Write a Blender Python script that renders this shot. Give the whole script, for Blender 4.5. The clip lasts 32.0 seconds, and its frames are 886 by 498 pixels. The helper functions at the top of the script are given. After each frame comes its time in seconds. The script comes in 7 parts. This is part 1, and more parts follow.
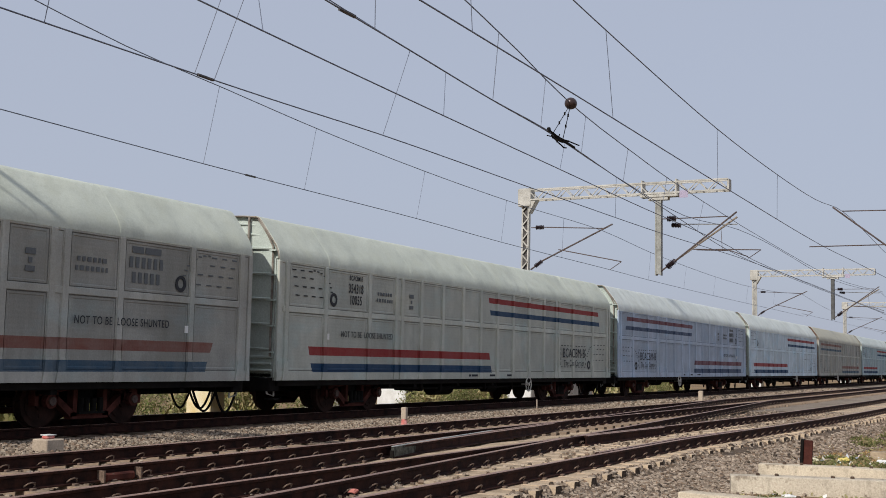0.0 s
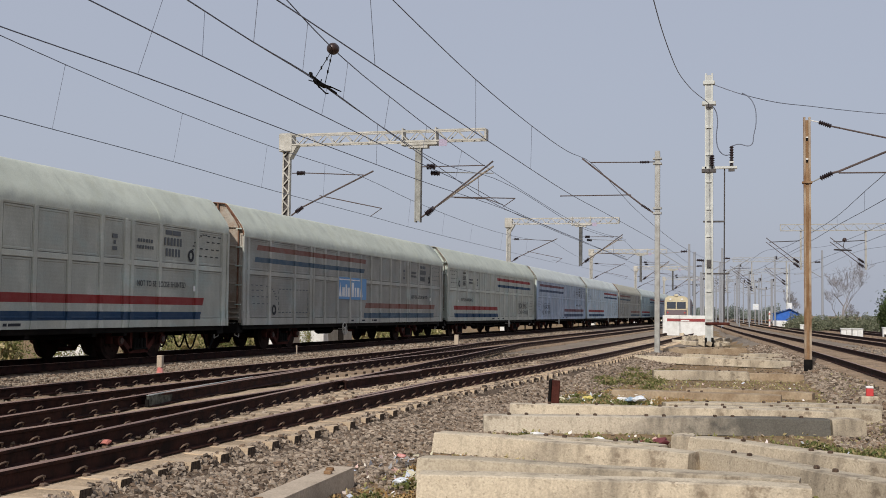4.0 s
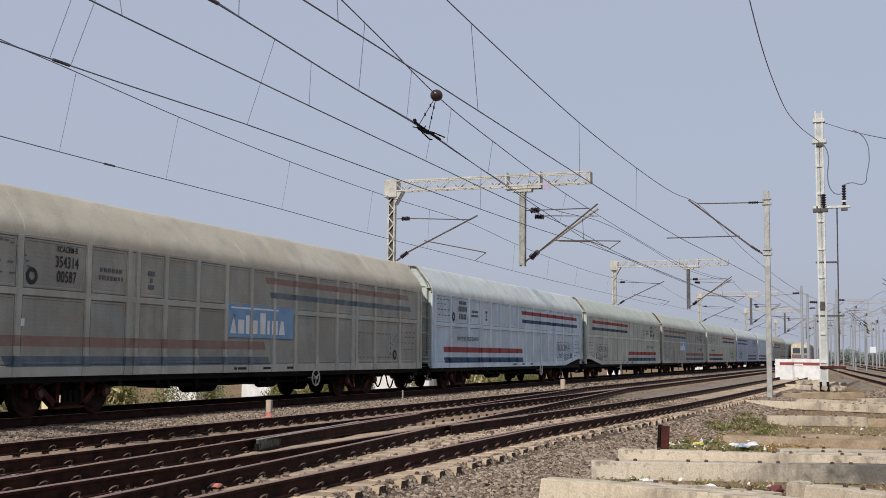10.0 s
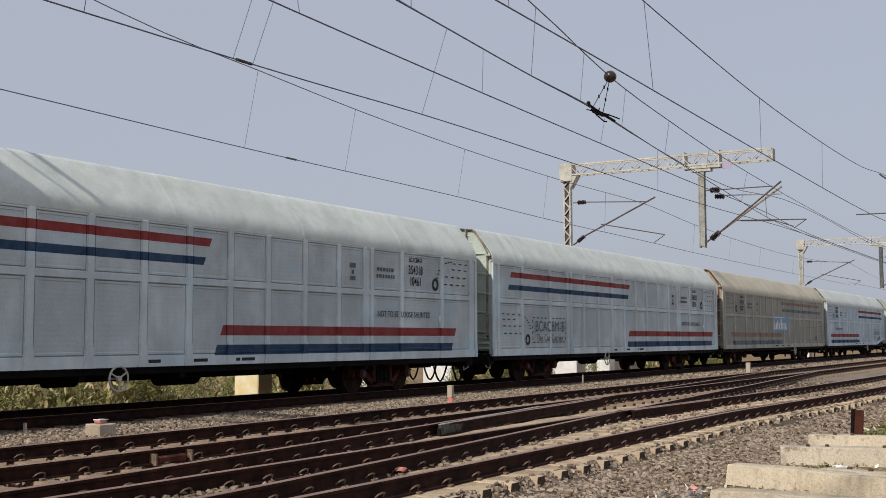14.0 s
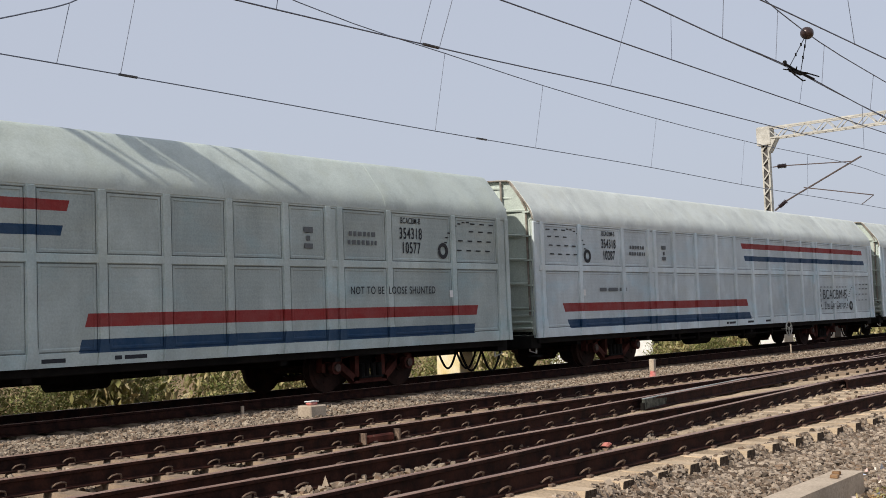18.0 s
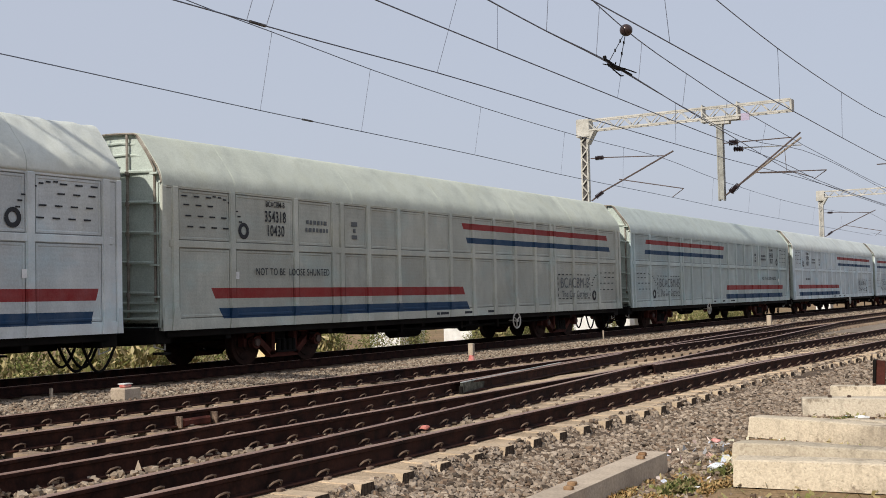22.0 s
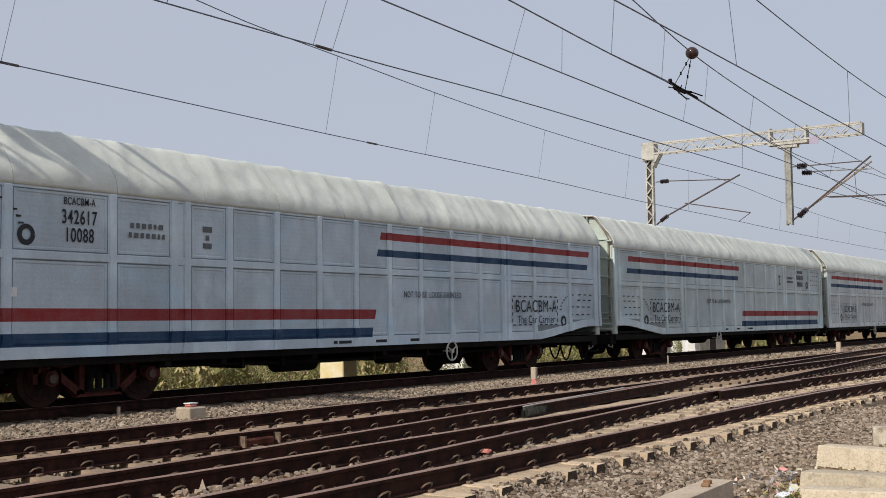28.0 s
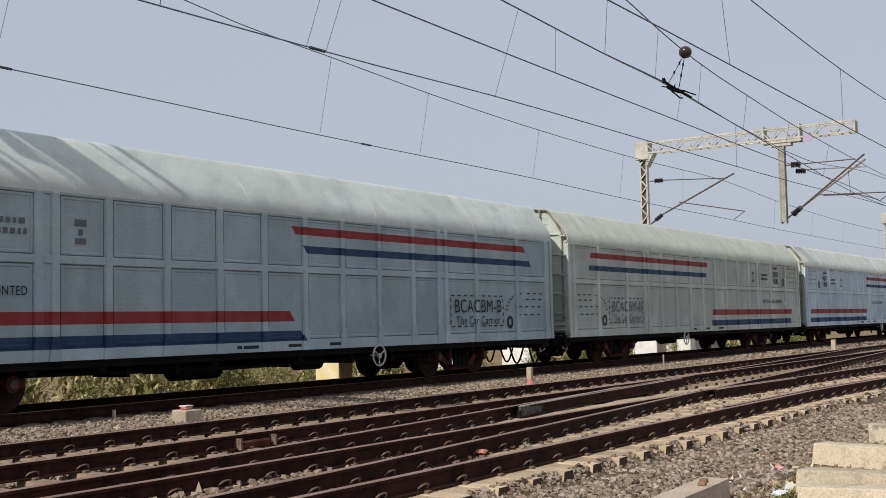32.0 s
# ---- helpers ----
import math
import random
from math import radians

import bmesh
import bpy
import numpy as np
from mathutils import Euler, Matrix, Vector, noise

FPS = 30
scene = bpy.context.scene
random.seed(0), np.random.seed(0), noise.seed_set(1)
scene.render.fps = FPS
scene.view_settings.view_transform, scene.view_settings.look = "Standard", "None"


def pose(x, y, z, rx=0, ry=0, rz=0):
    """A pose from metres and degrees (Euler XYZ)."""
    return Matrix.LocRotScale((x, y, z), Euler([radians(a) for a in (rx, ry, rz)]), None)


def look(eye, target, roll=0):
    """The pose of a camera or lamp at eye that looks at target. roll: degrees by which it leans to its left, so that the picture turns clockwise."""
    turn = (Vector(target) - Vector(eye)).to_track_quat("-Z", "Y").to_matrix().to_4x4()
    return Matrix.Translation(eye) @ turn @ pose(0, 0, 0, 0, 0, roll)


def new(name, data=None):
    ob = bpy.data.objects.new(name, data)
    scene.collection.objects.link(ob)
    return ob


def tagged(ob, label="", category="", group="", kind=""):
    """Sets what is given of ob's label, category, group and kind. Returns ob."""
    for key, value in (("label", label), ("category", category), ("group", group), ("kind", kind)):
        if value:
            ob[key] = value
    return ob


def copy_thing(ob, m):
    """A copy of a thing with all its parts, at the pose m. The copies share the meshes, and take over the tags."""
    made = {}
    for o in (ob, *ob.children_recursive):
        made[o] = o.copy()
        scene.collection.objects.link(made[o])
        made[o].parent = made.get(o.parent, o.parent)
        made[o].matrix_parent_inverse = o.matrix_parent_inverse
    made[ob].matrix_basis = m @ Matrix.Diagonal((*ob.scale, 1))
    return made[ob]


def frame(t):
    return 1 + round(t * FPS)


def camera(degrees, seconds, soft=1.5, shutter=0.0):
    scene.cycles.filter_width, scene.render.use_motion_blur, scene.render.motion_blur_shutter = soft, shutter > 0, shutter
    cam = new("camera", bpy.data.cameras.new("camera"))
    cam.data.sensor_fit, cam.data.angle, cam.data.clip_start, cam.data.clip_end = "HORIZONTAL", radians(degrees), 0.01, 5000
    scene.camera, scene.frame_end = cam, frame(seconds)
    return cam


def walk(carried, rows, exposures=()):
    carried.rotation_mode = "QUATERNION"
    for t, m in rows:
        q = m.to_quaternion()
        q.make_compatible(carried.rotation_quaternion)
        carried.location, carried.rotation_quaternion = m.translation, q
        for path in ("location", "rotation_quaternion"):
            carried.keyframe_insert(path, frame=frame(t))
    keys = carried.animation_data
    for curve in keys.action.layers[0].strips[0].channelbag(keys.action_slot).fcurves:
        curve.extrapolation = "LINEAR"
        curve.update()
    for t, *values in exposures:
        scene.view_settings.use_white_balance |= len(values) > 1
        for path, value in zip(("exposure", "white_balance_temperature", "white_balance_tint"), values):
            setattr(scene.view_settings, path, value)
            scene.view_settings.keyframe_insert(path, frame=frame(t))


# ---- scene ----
# The camera stands still beside the tracks, hand-held, and turns.
EYE = (0.0, 0.0, 1.27)
TURNS = [  # seconds, yaw, pitch, roll
    (0, 27.65, 5.62, -1.14), (0.5, 27.66, 5.31, -1.21), (1, 27.21, 5.36, -1.19), (1.5, 26.90, 5.27, -1.27),
    (2, 25.00, 4.59, -1.22), (2.5, 18.99, 3.37, -0.66), (3, 17.28, 3.11, -0.59), (3.5, 16.46, 3.13, -0.63),
    (5.5, 14.81, 3.07, -0.87), (6, 15.16, 3.49, -0.95), (6.5, 14.74, 4.44, -0.94), (7, 14.63, 5.23, -0.99),
    (7.5, 14.49, 5.42, -1.05), (8, 15.24, 5.39, -1.15), (8.5, 15.77, 5.40, -0.97), (9, 16.47, 5.24, -0.74),
    (9.5, 18.42, 5.27, -0.64), (10, 20.97, 5.27, -0.51), (10.5, 22.64, 5.24, -0.13), (11, 23.04, 4.95, 0.17),
    (11.5, 23.56, 4.66, 0.26), (12, 24.51, 4.40, 0.34), (12.5, 25.12, 4.43, 0.27), (13, 27.85, 4.44, 0.04),
    (13.5, 29.36, 4.48, 0.07), (15.5, 34.43, 4.29, 0.57), (16, 39.19, 4.30, 0.87), (16.5, 40.03, 3.98, 1.72),
    (17, 40.33, 3.99, 1.62), (17.5, 40.49, 4.00, 1.92), (18, 39.77, 3.54, 2.09), (18.5, 38.52, 3.02, 2.41),
    (19, 35.93, 2.64, 2.70), (19.5, 35.37, 2.01, 2.63), (20, 34.06, 1.60, 2.42), (20.5, 33.97, 1.66, 2.73),
    (21, 32.13, 2.06, 2.60), (21.5, 32.22, 2.40, 1.73), (22, 30.88, 2.45, 1.24), (22.5, 31.01, 2.59, 1.26),
    (23, 31.06, 2.61, 1.17), (23.5, 31.14, 2.55, 1.11), (24, 32.14, 2.55, 1.07), (24.5, 32.89, 2.62, 1.04),
    (26.5, 34.08, 3.50, 0.97), (27, 34.11, 3.55, 0.60), (27.5, 34.10, 3.57, 0.71), (28, 34.02, 3.65, 0.70),
    (28.5, 33.98, 3.73, 0.69), (29, 33.90, 3.75, 0.75), (29.5, 34.01, 3.71, 1.07), (30, 34.00, 3.63, 1.14),
    (30.5, 33.96, 3.67, 1.14), (31, 34.01, 3.68, 1.13), (31.5, 34.01, 3.70, 1.12), (32, 33.79, 3.68, 1.11),
]
cam = camera(42.36, 32.0, soft=0.9)
walk(cam, [(t, pose(*EYE, 90 + p, r, y)) for t, y, p, r in TURNS],
     exposures=[(0, 0.0, 6280, 11), (2, 0.06, 6450, 10), (3, -0.03, 6450, 10), (6, -0.12, 6330, 14), (9, -0.09, 6270, 14), (10, -0.03, 6250, 12), (12, 0.0, 6450, 10), (13, -0.06, 6500, 10), (16, 0.14, 6500, 10), (17, 0.22, 6500, 10),
                (19, 0.20, 6560, 10), (20, 0.32, 6500, 10), (21, 0.14, 6500, 10), (22, 0.19, 6500, 10), (24, 0.22, 6500, 10), (27, 0.12, 6500, 10), (32, 0.1, 6500, 10)])

# ---- light ----
SUN_DIR = Vector((-0.05, -0.79, 0.61)).normalized()  # towards the sun
world = bpy.data.worlds.new("world")
scene.world = world
world.use_nodes = True
wn = world.node_tree
wn.nodes.clear()
w_out = wn.nodes.new("ShaderNodeOutputWorld")
w_bg = wn.nodes.new("ShaderNodeBackground")
w_sky = wn.nodes.new("ShaderNodeTexSky")
w_sky.sky_type = "NISHITA"
w_sky.sun_disc = False
w_sky.sun_elevation = math.asin(SUN_DIR.z)
w_sky.sun_rotation = math.atan2(SUN_DIR.x, SUN_DIR.y)
w_sky.air_density, w_sky.dust_density, w_sky.ozone_density, w_sky.altitude = 1.0, 4.0, 2.0, 0
w_bg.inputs["Strength"].default_value = 0.12
# thin white haze over the whole sky
w_haze = wn.nodes.new("ShaderNodeMix")
w_haze.data_type = "RGBA"
w_haze.inputs[0].default_value = 0.85
w_haze.inputs[7].default_value = (3.92, 4.22, 4.95, 1)
wn.links.new(w_sky.outputs["Color"], w_haze.inputs[6])
wn.links.new(w_haze.outputs[2], w_bg.inputs["Color"])
wn.links.new(w_bg.outputs["Background"], w_out.inputs["Surface"])
sun = new("sun", bpy.data.lights.new("sun", "SUN"))
sun.data.energy, sun.data.angle, sun.data.color = 3.45, radians(0.6), (1.0, 0.94, 0.84)
sun.matrix_world = look(SUN_DIR * 60, (0, 0, 0))


# ---- materials ----
class Mat:
    """A node material under construction."""

    def __init__(self, name, rough=0.8, metal=0.0):
        self.m = bpy.data.materials.new(name)
        self.m.use_nodes = True
        self.t = self.m.node_tree
        self.b = self.t.nodes["Principled BSDF"]
        self.b.inputs["Roughness"].default_value = rough
        self.b.inputs["Metallic"].default_value = metal
        if rough >= 0.75:
            self.b.inputs["Specular IOR Level"].default_value = 0.15
        self.xyz = self.node("ShaderNodeTexCoord").outputs["Object"]

    def node(self, kind):
        return self.t.nodes.new(kind)

    def put(self, socket, value):
        if isinstance(value, bpy.types.NodeSocket):
            self.t.links.new(value, socket)
        else:
            socket.default_value = value

    def noise(self, scale, detail=4.0, stretch=None, rough=0.6):
        n = self.node("ShaderNodeTexNoise")
        self.put(n.inputs["Scale"], scale)
        self.put(n.inputs["Detail"], detail)
        self.put(n.inputs["Roughness"], rough)
        v = self.xyz
        if stretch:
            mp = self.node("ShaderNodeMapping")
            mp.inputs["Scale"].default_value = stretch
            self.put(mp.inputs["Vector"], v)
            v = mp.outputs["Vector"]
        self.put(n.inputs["Vector"], v)
        return n.outputs["Fac"]

    def ramp(self, fac, stops):
        r = self.node("ShaderNodeValToRGB")
        e = r.color_ramp.elements
        while len(e) < len(stops):
            e.new(0.5)
        for k, (p, c) in enumerate(stops):
            e[k].position = p
            e[k].color = (c, c, c, 1) if isinstance(c, (int, float)) else (*c, 1)
        self.put(r.inputs["Fac"], fac)
        return r.outputs["Color"]

    def mix(self, fac, a, b, mode="MIX"):
        n = self.node("ShaderNodeMix")
        n.data_type, n.blend_type = "RGBA", mode
        self.put(n.inputs[0], fac)
        for s, v in ((n.inputs[6], a), (n.inputs[7], b)):
            self.put(s, (*v, 1) if isinstance(v, tuple) else v)
        return n.outputs[2]

    def math(self, op, a, b=0.0):
        n = self.node("ShaderNodeMath")
        n.operation = op
        self.put(n.inputs[0], a)
        self.put(n.inputs[1], b)
        return n.outputs[0]

    def bump(self, height, strength=0.3, distance=0.02):
        n = self.node("ShaderNodeBump")
        n.inputs["Strength"].default_value = strength
        n.inputs["Distance"].default_value = distance
        self.put(n.inputs["Height"], height)
        self.t.links.new(n.outputs["Normal"], self.b.inputs["Normal"])

    def color(self, c):
        self.put(self.b.inputs["Base Color"], (*c, 1) if isinstance(c, tuple) else c)
        return self


def worn(name, c1, c2, scale=3.0, rough=0.8, metal=0.0, fine=40.0, bump=0.25, stretch=None, dist=0.01, rand=0.0):
    """A surface of two tones in large stains and fine grain, with relief."""
    a = Mat(name, rough, metal)
    big, small = a.noise(scale, 5, stretch), a.noise(fine, 4)
    c = a.mix(a.ramp(big, [(0.35, 0.0), (0.65, 1.0)]), c1, c2)
    c = a.mix(0.35, c, a.ramp(small, [(0.3, 0.25), (0.7, 0.75)]), "OVERLAY")
    if rand:
        info = a.node("ShaderNodeObjectInfo")
        hsv = a.node("ShaderNodeHueSaturation")
        a.put(hsv.inputs["Value"], a.math("ADD", a.math("MULTIPLY", info.outputs["Random"], rand), 1 - rand / 2))
        a.put(hsv.inputs["Color"], c)
        c = hsv.outputs["Color"]
    a.color(c)
    a.bump(small, bump, dist)
    return a.m


def cast_concrete(name, c1, c2, damp=False):
    """Old cast concrete: pale faces, dark runs and chips, soil along the foot."""
    a = Mat(name, 0.93)
    big, mid, fine = a.noise(0.8, 6), a.noise(5.0, 7), a.noise(45.0, 4)
    runs, soot = a.noise(1.6, 6, (2.2, 2.2, 0.5)), a.noise(0.55, 5)
    info = a.node("ShaderNodeObjectInfo")
    c = a.mix(a.ramp(big, [(0.35, 0.0), (0.65, 1.0)]), c1, c2)
    c = a.mix(a.ramp(runs, [(0.50, 0.0), (0.68, 0.65)]), c, (0.19, 0.155, 0.115))
    c = a.mix(a.ramp(soot, [(0.54, 0.0), (0.68, 0.6)]), c, (0.16, 0.145, 0.12))
    c = a.mix(a.ramp(mid, [(0.58, 0.0), (0.66, 0.75)]), c, (0.20, 0.155, 0.11))
    if damp:
        sep = a.node("ShaderNodeSeparateXYZ")
        a.put(sep.inputs[0], a.xyz)
        wet = a.math("ADD", a.math("MULTIPLY", sep.outputs["X"], 0.16), a.math("ADD", a.math("MULTIPLY", mid, 0.45), 0.28))
        c = a.mix(a.ramp(wet, [(0.42, 0.0), (0.72, 0.92)]), c, (0.105, 0.10, 0.088))
    speck = a.noise(24.0, 5)
    c = a.mix(a.ramp(speck, [(0.60, 0.0), (0.70, 0.5)]), c, (0.17, 0.135, 0.10))
    c = a.mix(0.34, c, a.ramp(fine, [(0.3, 0.2), (0.7, 0.8)]), "OVERLAY")
    hsv = a.node("ShaderNodeHueSaturation")
    a.put(hsv.inputs["Value"], a.math("ADD", a.math("MULTIPLY", info.outputs["Random"], 0.3), 0.82))
    a.put(hsv.inputs["Color"], c)
    a.color(hsv.outputs["Color"])
    pits = a.ramp(a.noise(17.0, 3), [(0.60, 1.0), (0.68, 0.0)])
    a.bump(a.math("ADD", a.math("MULTIPLY", mid, 1.5), a.math("ADD", a.math("MULTIPLY", fine, 0.5), pits)), 0.45, 0.02)
    return a.m


def island(name, tones, rough=0.9, bump=0.3, fine=60.0):
    """Loose pieces in one mesh, each of its own tone."""
    a = Mat(name, rough)
    g = a.node("ShaderNodeNewGeometry")
    n = len(tones) - 1
    c = a.ramp(g.outputs["Random Per Island"], [(k / max(n, 1), v) for k, v in enumerate(tones)])
    s = a.noise(fine, 3)
    a.color(a.mix(0.3, c, a.ramp(s, [(0.3, 0.25), (0.7, 0.75)]), "OVERLAY"))
    a.bump(s, bump, 0.01)
    return a.m


def plain(name, c, rough=0.6, metal=0.0):
    a = Mat(name, rough, metal)
    s = a.noise(25.0, 3)
    a.color(a.mix(0.25, c, a.ramp(s, [(0.3, 0.3), (0.7, 0.7)]), "OVERLAY"))
    return a.m


def coach_paint(name, base, stain, red, blue, faded, dirt, stripes, tone=1.0, louvre=0.0):
    """Grey wagon paint with the red and blue bands, streaks of rust and dust."""
    a = Mat(name, 0.6)
    a.b.inputs["Specular IOR Level"].default_value = 0.2
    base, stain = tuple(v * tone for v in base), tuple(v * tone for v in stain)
    sep = a.node("ShaderNodeSeparateXYZ")
    a.put(sep.inputs[0], a.xyz)
    y, z = sep.outputs["Y"], sep.outputs["Z"]
    big, mid, fine = a.noise(0.5, 5), a.noise(2.2, 6), a.noise(30.0, 3)
    streak = a.noise(1.0, 5, (3.0, 3.0, 0.25))
    c = a.mix(a.ramp(big, [(0.35, 0.0), (0.62, 1.0)]), base, stain)
    c = a.mix(a.ramp(streak, [(0.48, 0.0), (0.75, dirt)]), c, tuple(v * 0.55 for v in stain))
    c = a.mix(a.ramp(mid, [(0.55, 0.0), (0.8, dirt * 0.6)]), c, (0.30, 0.27, 0.22))

    hue = a.noise(0.9, 4, (0.7, 0.7, 1.3))
    c = a.mix(a.ramp(hue, [(0.30, 0.5), (0.47, 0.0)]), c, tuple(v * k for v, k in zip(base, (0.74, 0.96, 1.06))))
    c = a.mix(a.ramp(hue, [(0.54, 0.0), (0.72, 0.3)]), c, tuple(v * k for v, k in zip(base, (0.92, 0.84, 0.68))))

    cloud = a.noise(1.15, 4, (1.0, 1.0, 0.8))
    c = a.mix(a.ramp(cloud, [(0.38, 0.42), (0.55, 0.0)]), c, tuple(v * 0.66 for v in base))
    c = a.mix(a.ramp(cloud, [(0.56, 0.0), (0.72, 0.5)]), c, tuple(min(v * 1.16, 0.9) for v in base))

    low0, low1, top0, top1, slant = stripes
    ys = a.math("ADD", y, a.math("MULTIPLY", z, slant))

    def band(z0, z1, y0, y1, zr):
        k = a.math("MULTIPLY", a.math("GREATER_THAN", z, z0), a.math("LESS_THAN", z, z1))
        k = a.math("MULTIPLY", k, a.math("GREATER_THAN", ys, y0 + slant * zr))
        return a.math("MULTIPLY", k, a.math("LESS_THAN", ys, y1 + slant * zr))

    wear = a.ramp(a.noise(3.0, 6), [(0.35, 1.0), (0.8, 1.0 - faded)])
    for z0, z1, y0, y1, zr, col in ((1.35, 1.55, low0, low1, 1.55, red), (0.97, 1.17, low0, low1, 1.55, blue), (3.04, 3.20, top0, top1, 3.2, red), (2.68, 2.83, top0, top1, 3.2, blue)):
        c = a.mix(a.math("MULTIPLY", band(z0, z1, y0, y1, zr), wear), c, col)
    c = a.mix(0.22, c, a.ramp(fine, [(0.3, 0.3), (0.7, 0.7)]), "OVERLAY")
    info = a.node("ShaderNodeObjectInfo")
    hsv = a.node("ShaderNodeHueSaturation")
    a.put(hsv.inputs["Value"], a.math("ADD", a.math("MULTIPLY", info.outputs["Random"], 0.13), 0.935))
    a.put(hsv.inputs["Color"], c)
    a.color(hsv.outputs["Color"])
    relief = a.math("ADD", a.math("MULTIPLY", a.noise(1.1, 2), 2.5), a.math("ADD", mid, a.math("MULTIPLY", fine, 0.3)))
    if louvre:
        relief = a.math("ADD", relief, a.math("MULTIPLY", a.math("SINE", a.math("MULTIPLY", z, 75.0)), louvre))
    a.bump(relief, 0.34, 0.03)
    return a.m


RED, BLUE = (0.25, 0.026, 0.024), (0.011, 0.043, 0.100)
PAINTS = {
    "white": ((0.66, 0.765, 0.84), (0.51, 0.59, 0.64), RED, BLUE, 0.1, 0.26),
    "cream": ((0.58, 0.625, 0.56), (0.45, 0.485, 0.435), RED, BLUE, 0.15, 0.28),
    "putty": ((0.57, 0.58, 0.505), (0.44, 0.45, 0.39), RED, BLUE, 0.08, 0.3),
    "grey": ((0.66, 0.745, 0.745), (0.52, 0.59, 0.59), RED, BLUE, 0.1, 0.28),
    "pale": ((0.69, 0.765, 0.785), (0.54, 0.60, 0.615), RED, BLUE, 0.1, 0.26),
    "ash": ((0.71, 0.745, 0.735), (0.56, 0.59, 0.585), RED, BLUE, 0.1, 0.28),
    "sage": ((0.515, 0.585, 0.565), (0.405, 0.465, 0.445), RED, BLUE, 0.1, 0.28),
    "slate": ((0.43, 0.535, 0.56), (0.35, 0.43, 0.45), RED, BLUE, 0.1, 0.22),
    "blue": ((0.46, 0.53, 0.64), (0.37, 0.43, 0.51), (0.14, 0.035, 0.04), (0.03, 0.05, 0.10), 0.25, 0.2),
    "dusty": ((0.47, 0.465, 0.42), (0.36, 0.355, 0.31), (0.20, 0.08, 0.06), (0.045, 0.085, 0.13), 0.3, 0.4),
    "brown": ((0.50, 0.485, 0.42), (0.38, 0.365, 0.305), (0.25, 0.145, 0.115), (0.085, 0.120, 0.150), 0.55, 0.4),
}
PAINTED = {}


def paint_set(tint, stripes):
    """The paint of one wagon: posts and rails, darker panels, darkest on the wall behind."""
    if (tint, stripes) not in PAINTED:
        spec = PAINTS[tint]
        # wall behind: same paint darkened for shade and dirt in the panel gaps
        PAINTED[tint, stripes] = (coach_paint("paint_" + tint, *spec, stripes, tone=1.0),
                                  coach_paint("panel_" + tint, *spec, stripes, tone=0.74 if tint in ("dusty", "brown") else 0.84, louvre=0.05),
                                  coach_paint("groove_shade_" + tint, *spec, stripes, tone=0.42))
    return PAINTED[tint, stripes]


def roof_paint(name, c1, c2, patchy, dented=0.26):
    a = Mat(name, 0.6)
    big, mid, fine = a.noise(0.7, 5, (1, 0.6, 1)), a.noise(2.2, 4), a.noise(28, 3)
    c = a.mix(a.ramp(big, [(0.35, 0.0), (0.65, 1.0)]), c1, c2)
    c = a.mix(a.ramp(mid, [(0.45, 0.0), (0.7, patchy)]), c, tuple(v * 0.72 for v in c2))
    blot = a.noise(1.5, 4)
    c = a.mix(a.ramp(blot, [(0.50, 0.0), (0.66, 0.3)]), c, tuple(v * k for v, k in zip(c2, (0.93, 0.90, 0.80))))
    c = a.mix(a.ramp(blot, [(0.34, 0.28), (0.46, 0.0)]), c, tuple(v * 0.68 for v in c2))
    c = a.mix(0.2, c, a.ramp(fine, [(0.3, 0.3), (0.7, 0.7)]), "OVERLAY")
    a.color(c)
    a.b.inputs["Specular IOR Level"].default_value = 0.25
    dents = a.noise(0.9, 1.5, (0.5, 1.4, 0.5))
    a.bump(a.math("ADD", dents, a.math("ADD", a.math("MULTIPLY", a.noise(0.35, 1.0, (0.3, 2.4, 0.3)), 1.2), a.math("MULTIPLY", a.noise(1.8, 1.5), 0.5))), dented, 0.12)
    return a.m


M_END = worn("end_wall_grey", (0.50, 0.555, 0.50), (0.38, 0.43, 0.385), 1.2, 0.7)
M_END_RUST = worn("end_wall_rusty", (0.30, 0.22, 0.165), (0.42, 0.40, 0.35), 1.6, 0.85)
M_IRON = worn("end_iron", (0.15, 0.12, 0.095), (0.32, 0.29, 0.25), 4.0, 0.8)
M_IRON_RUST = worn("end_iron_rust", (0.12, 0.055, 0.035), (0.22, 0.12, 0.08), 5.0, 0.85)
ROOF = {
    "white": roof_paint("roof_white", (0.66, 0.70, 0.665), (0.56, 0.595, 0.565), 0.4),
    "cream": roof_paint("roof_cream", (0.59, 0.62, 0.53), (0.50, 0.53, 0.455), 0.35),
    "grey": roof_paint("roof_grey", (0.59, 0.64, 0.605), (0.50, 0.545, 0.515), 0.35),
    "sage": roof_paint("roof_sage", (0.50, 0.555, 0.52), (0.43, 0.48, 0.45), 0.3),
    "crumpled": roof_paint("roof_crumpled", (0.65, 0.675, 0.62), (0.545, 0.57, 0.525), 0.35, 0.45),
    "dusty": roof_paint("roof_dusty", (0.50, 0.48, 0.38), (0.42, 0.40, 0.32), 0.3),
    "brown": roof_paint("roof_brown", (0.58, 0.53, 0.42), (0.48, 0.435, 0.335), 0.35),
}
M_BLACK = worn("under_black", (0.004, 0.0036, 0.0033), (0.012, 0.010, 0.0085), 2.0, 0.85)
M_BOGIE = worn("bogie_rust", (0.042, 0.013, 0.010), (0.105, 0.033, 0.024), 3.0, 0.85)
M_WHEEL = worn("wheel_steel", (0.016, 0.008, 0.006), (0.040, 0.018, 0.013), 4.0, 0.8)
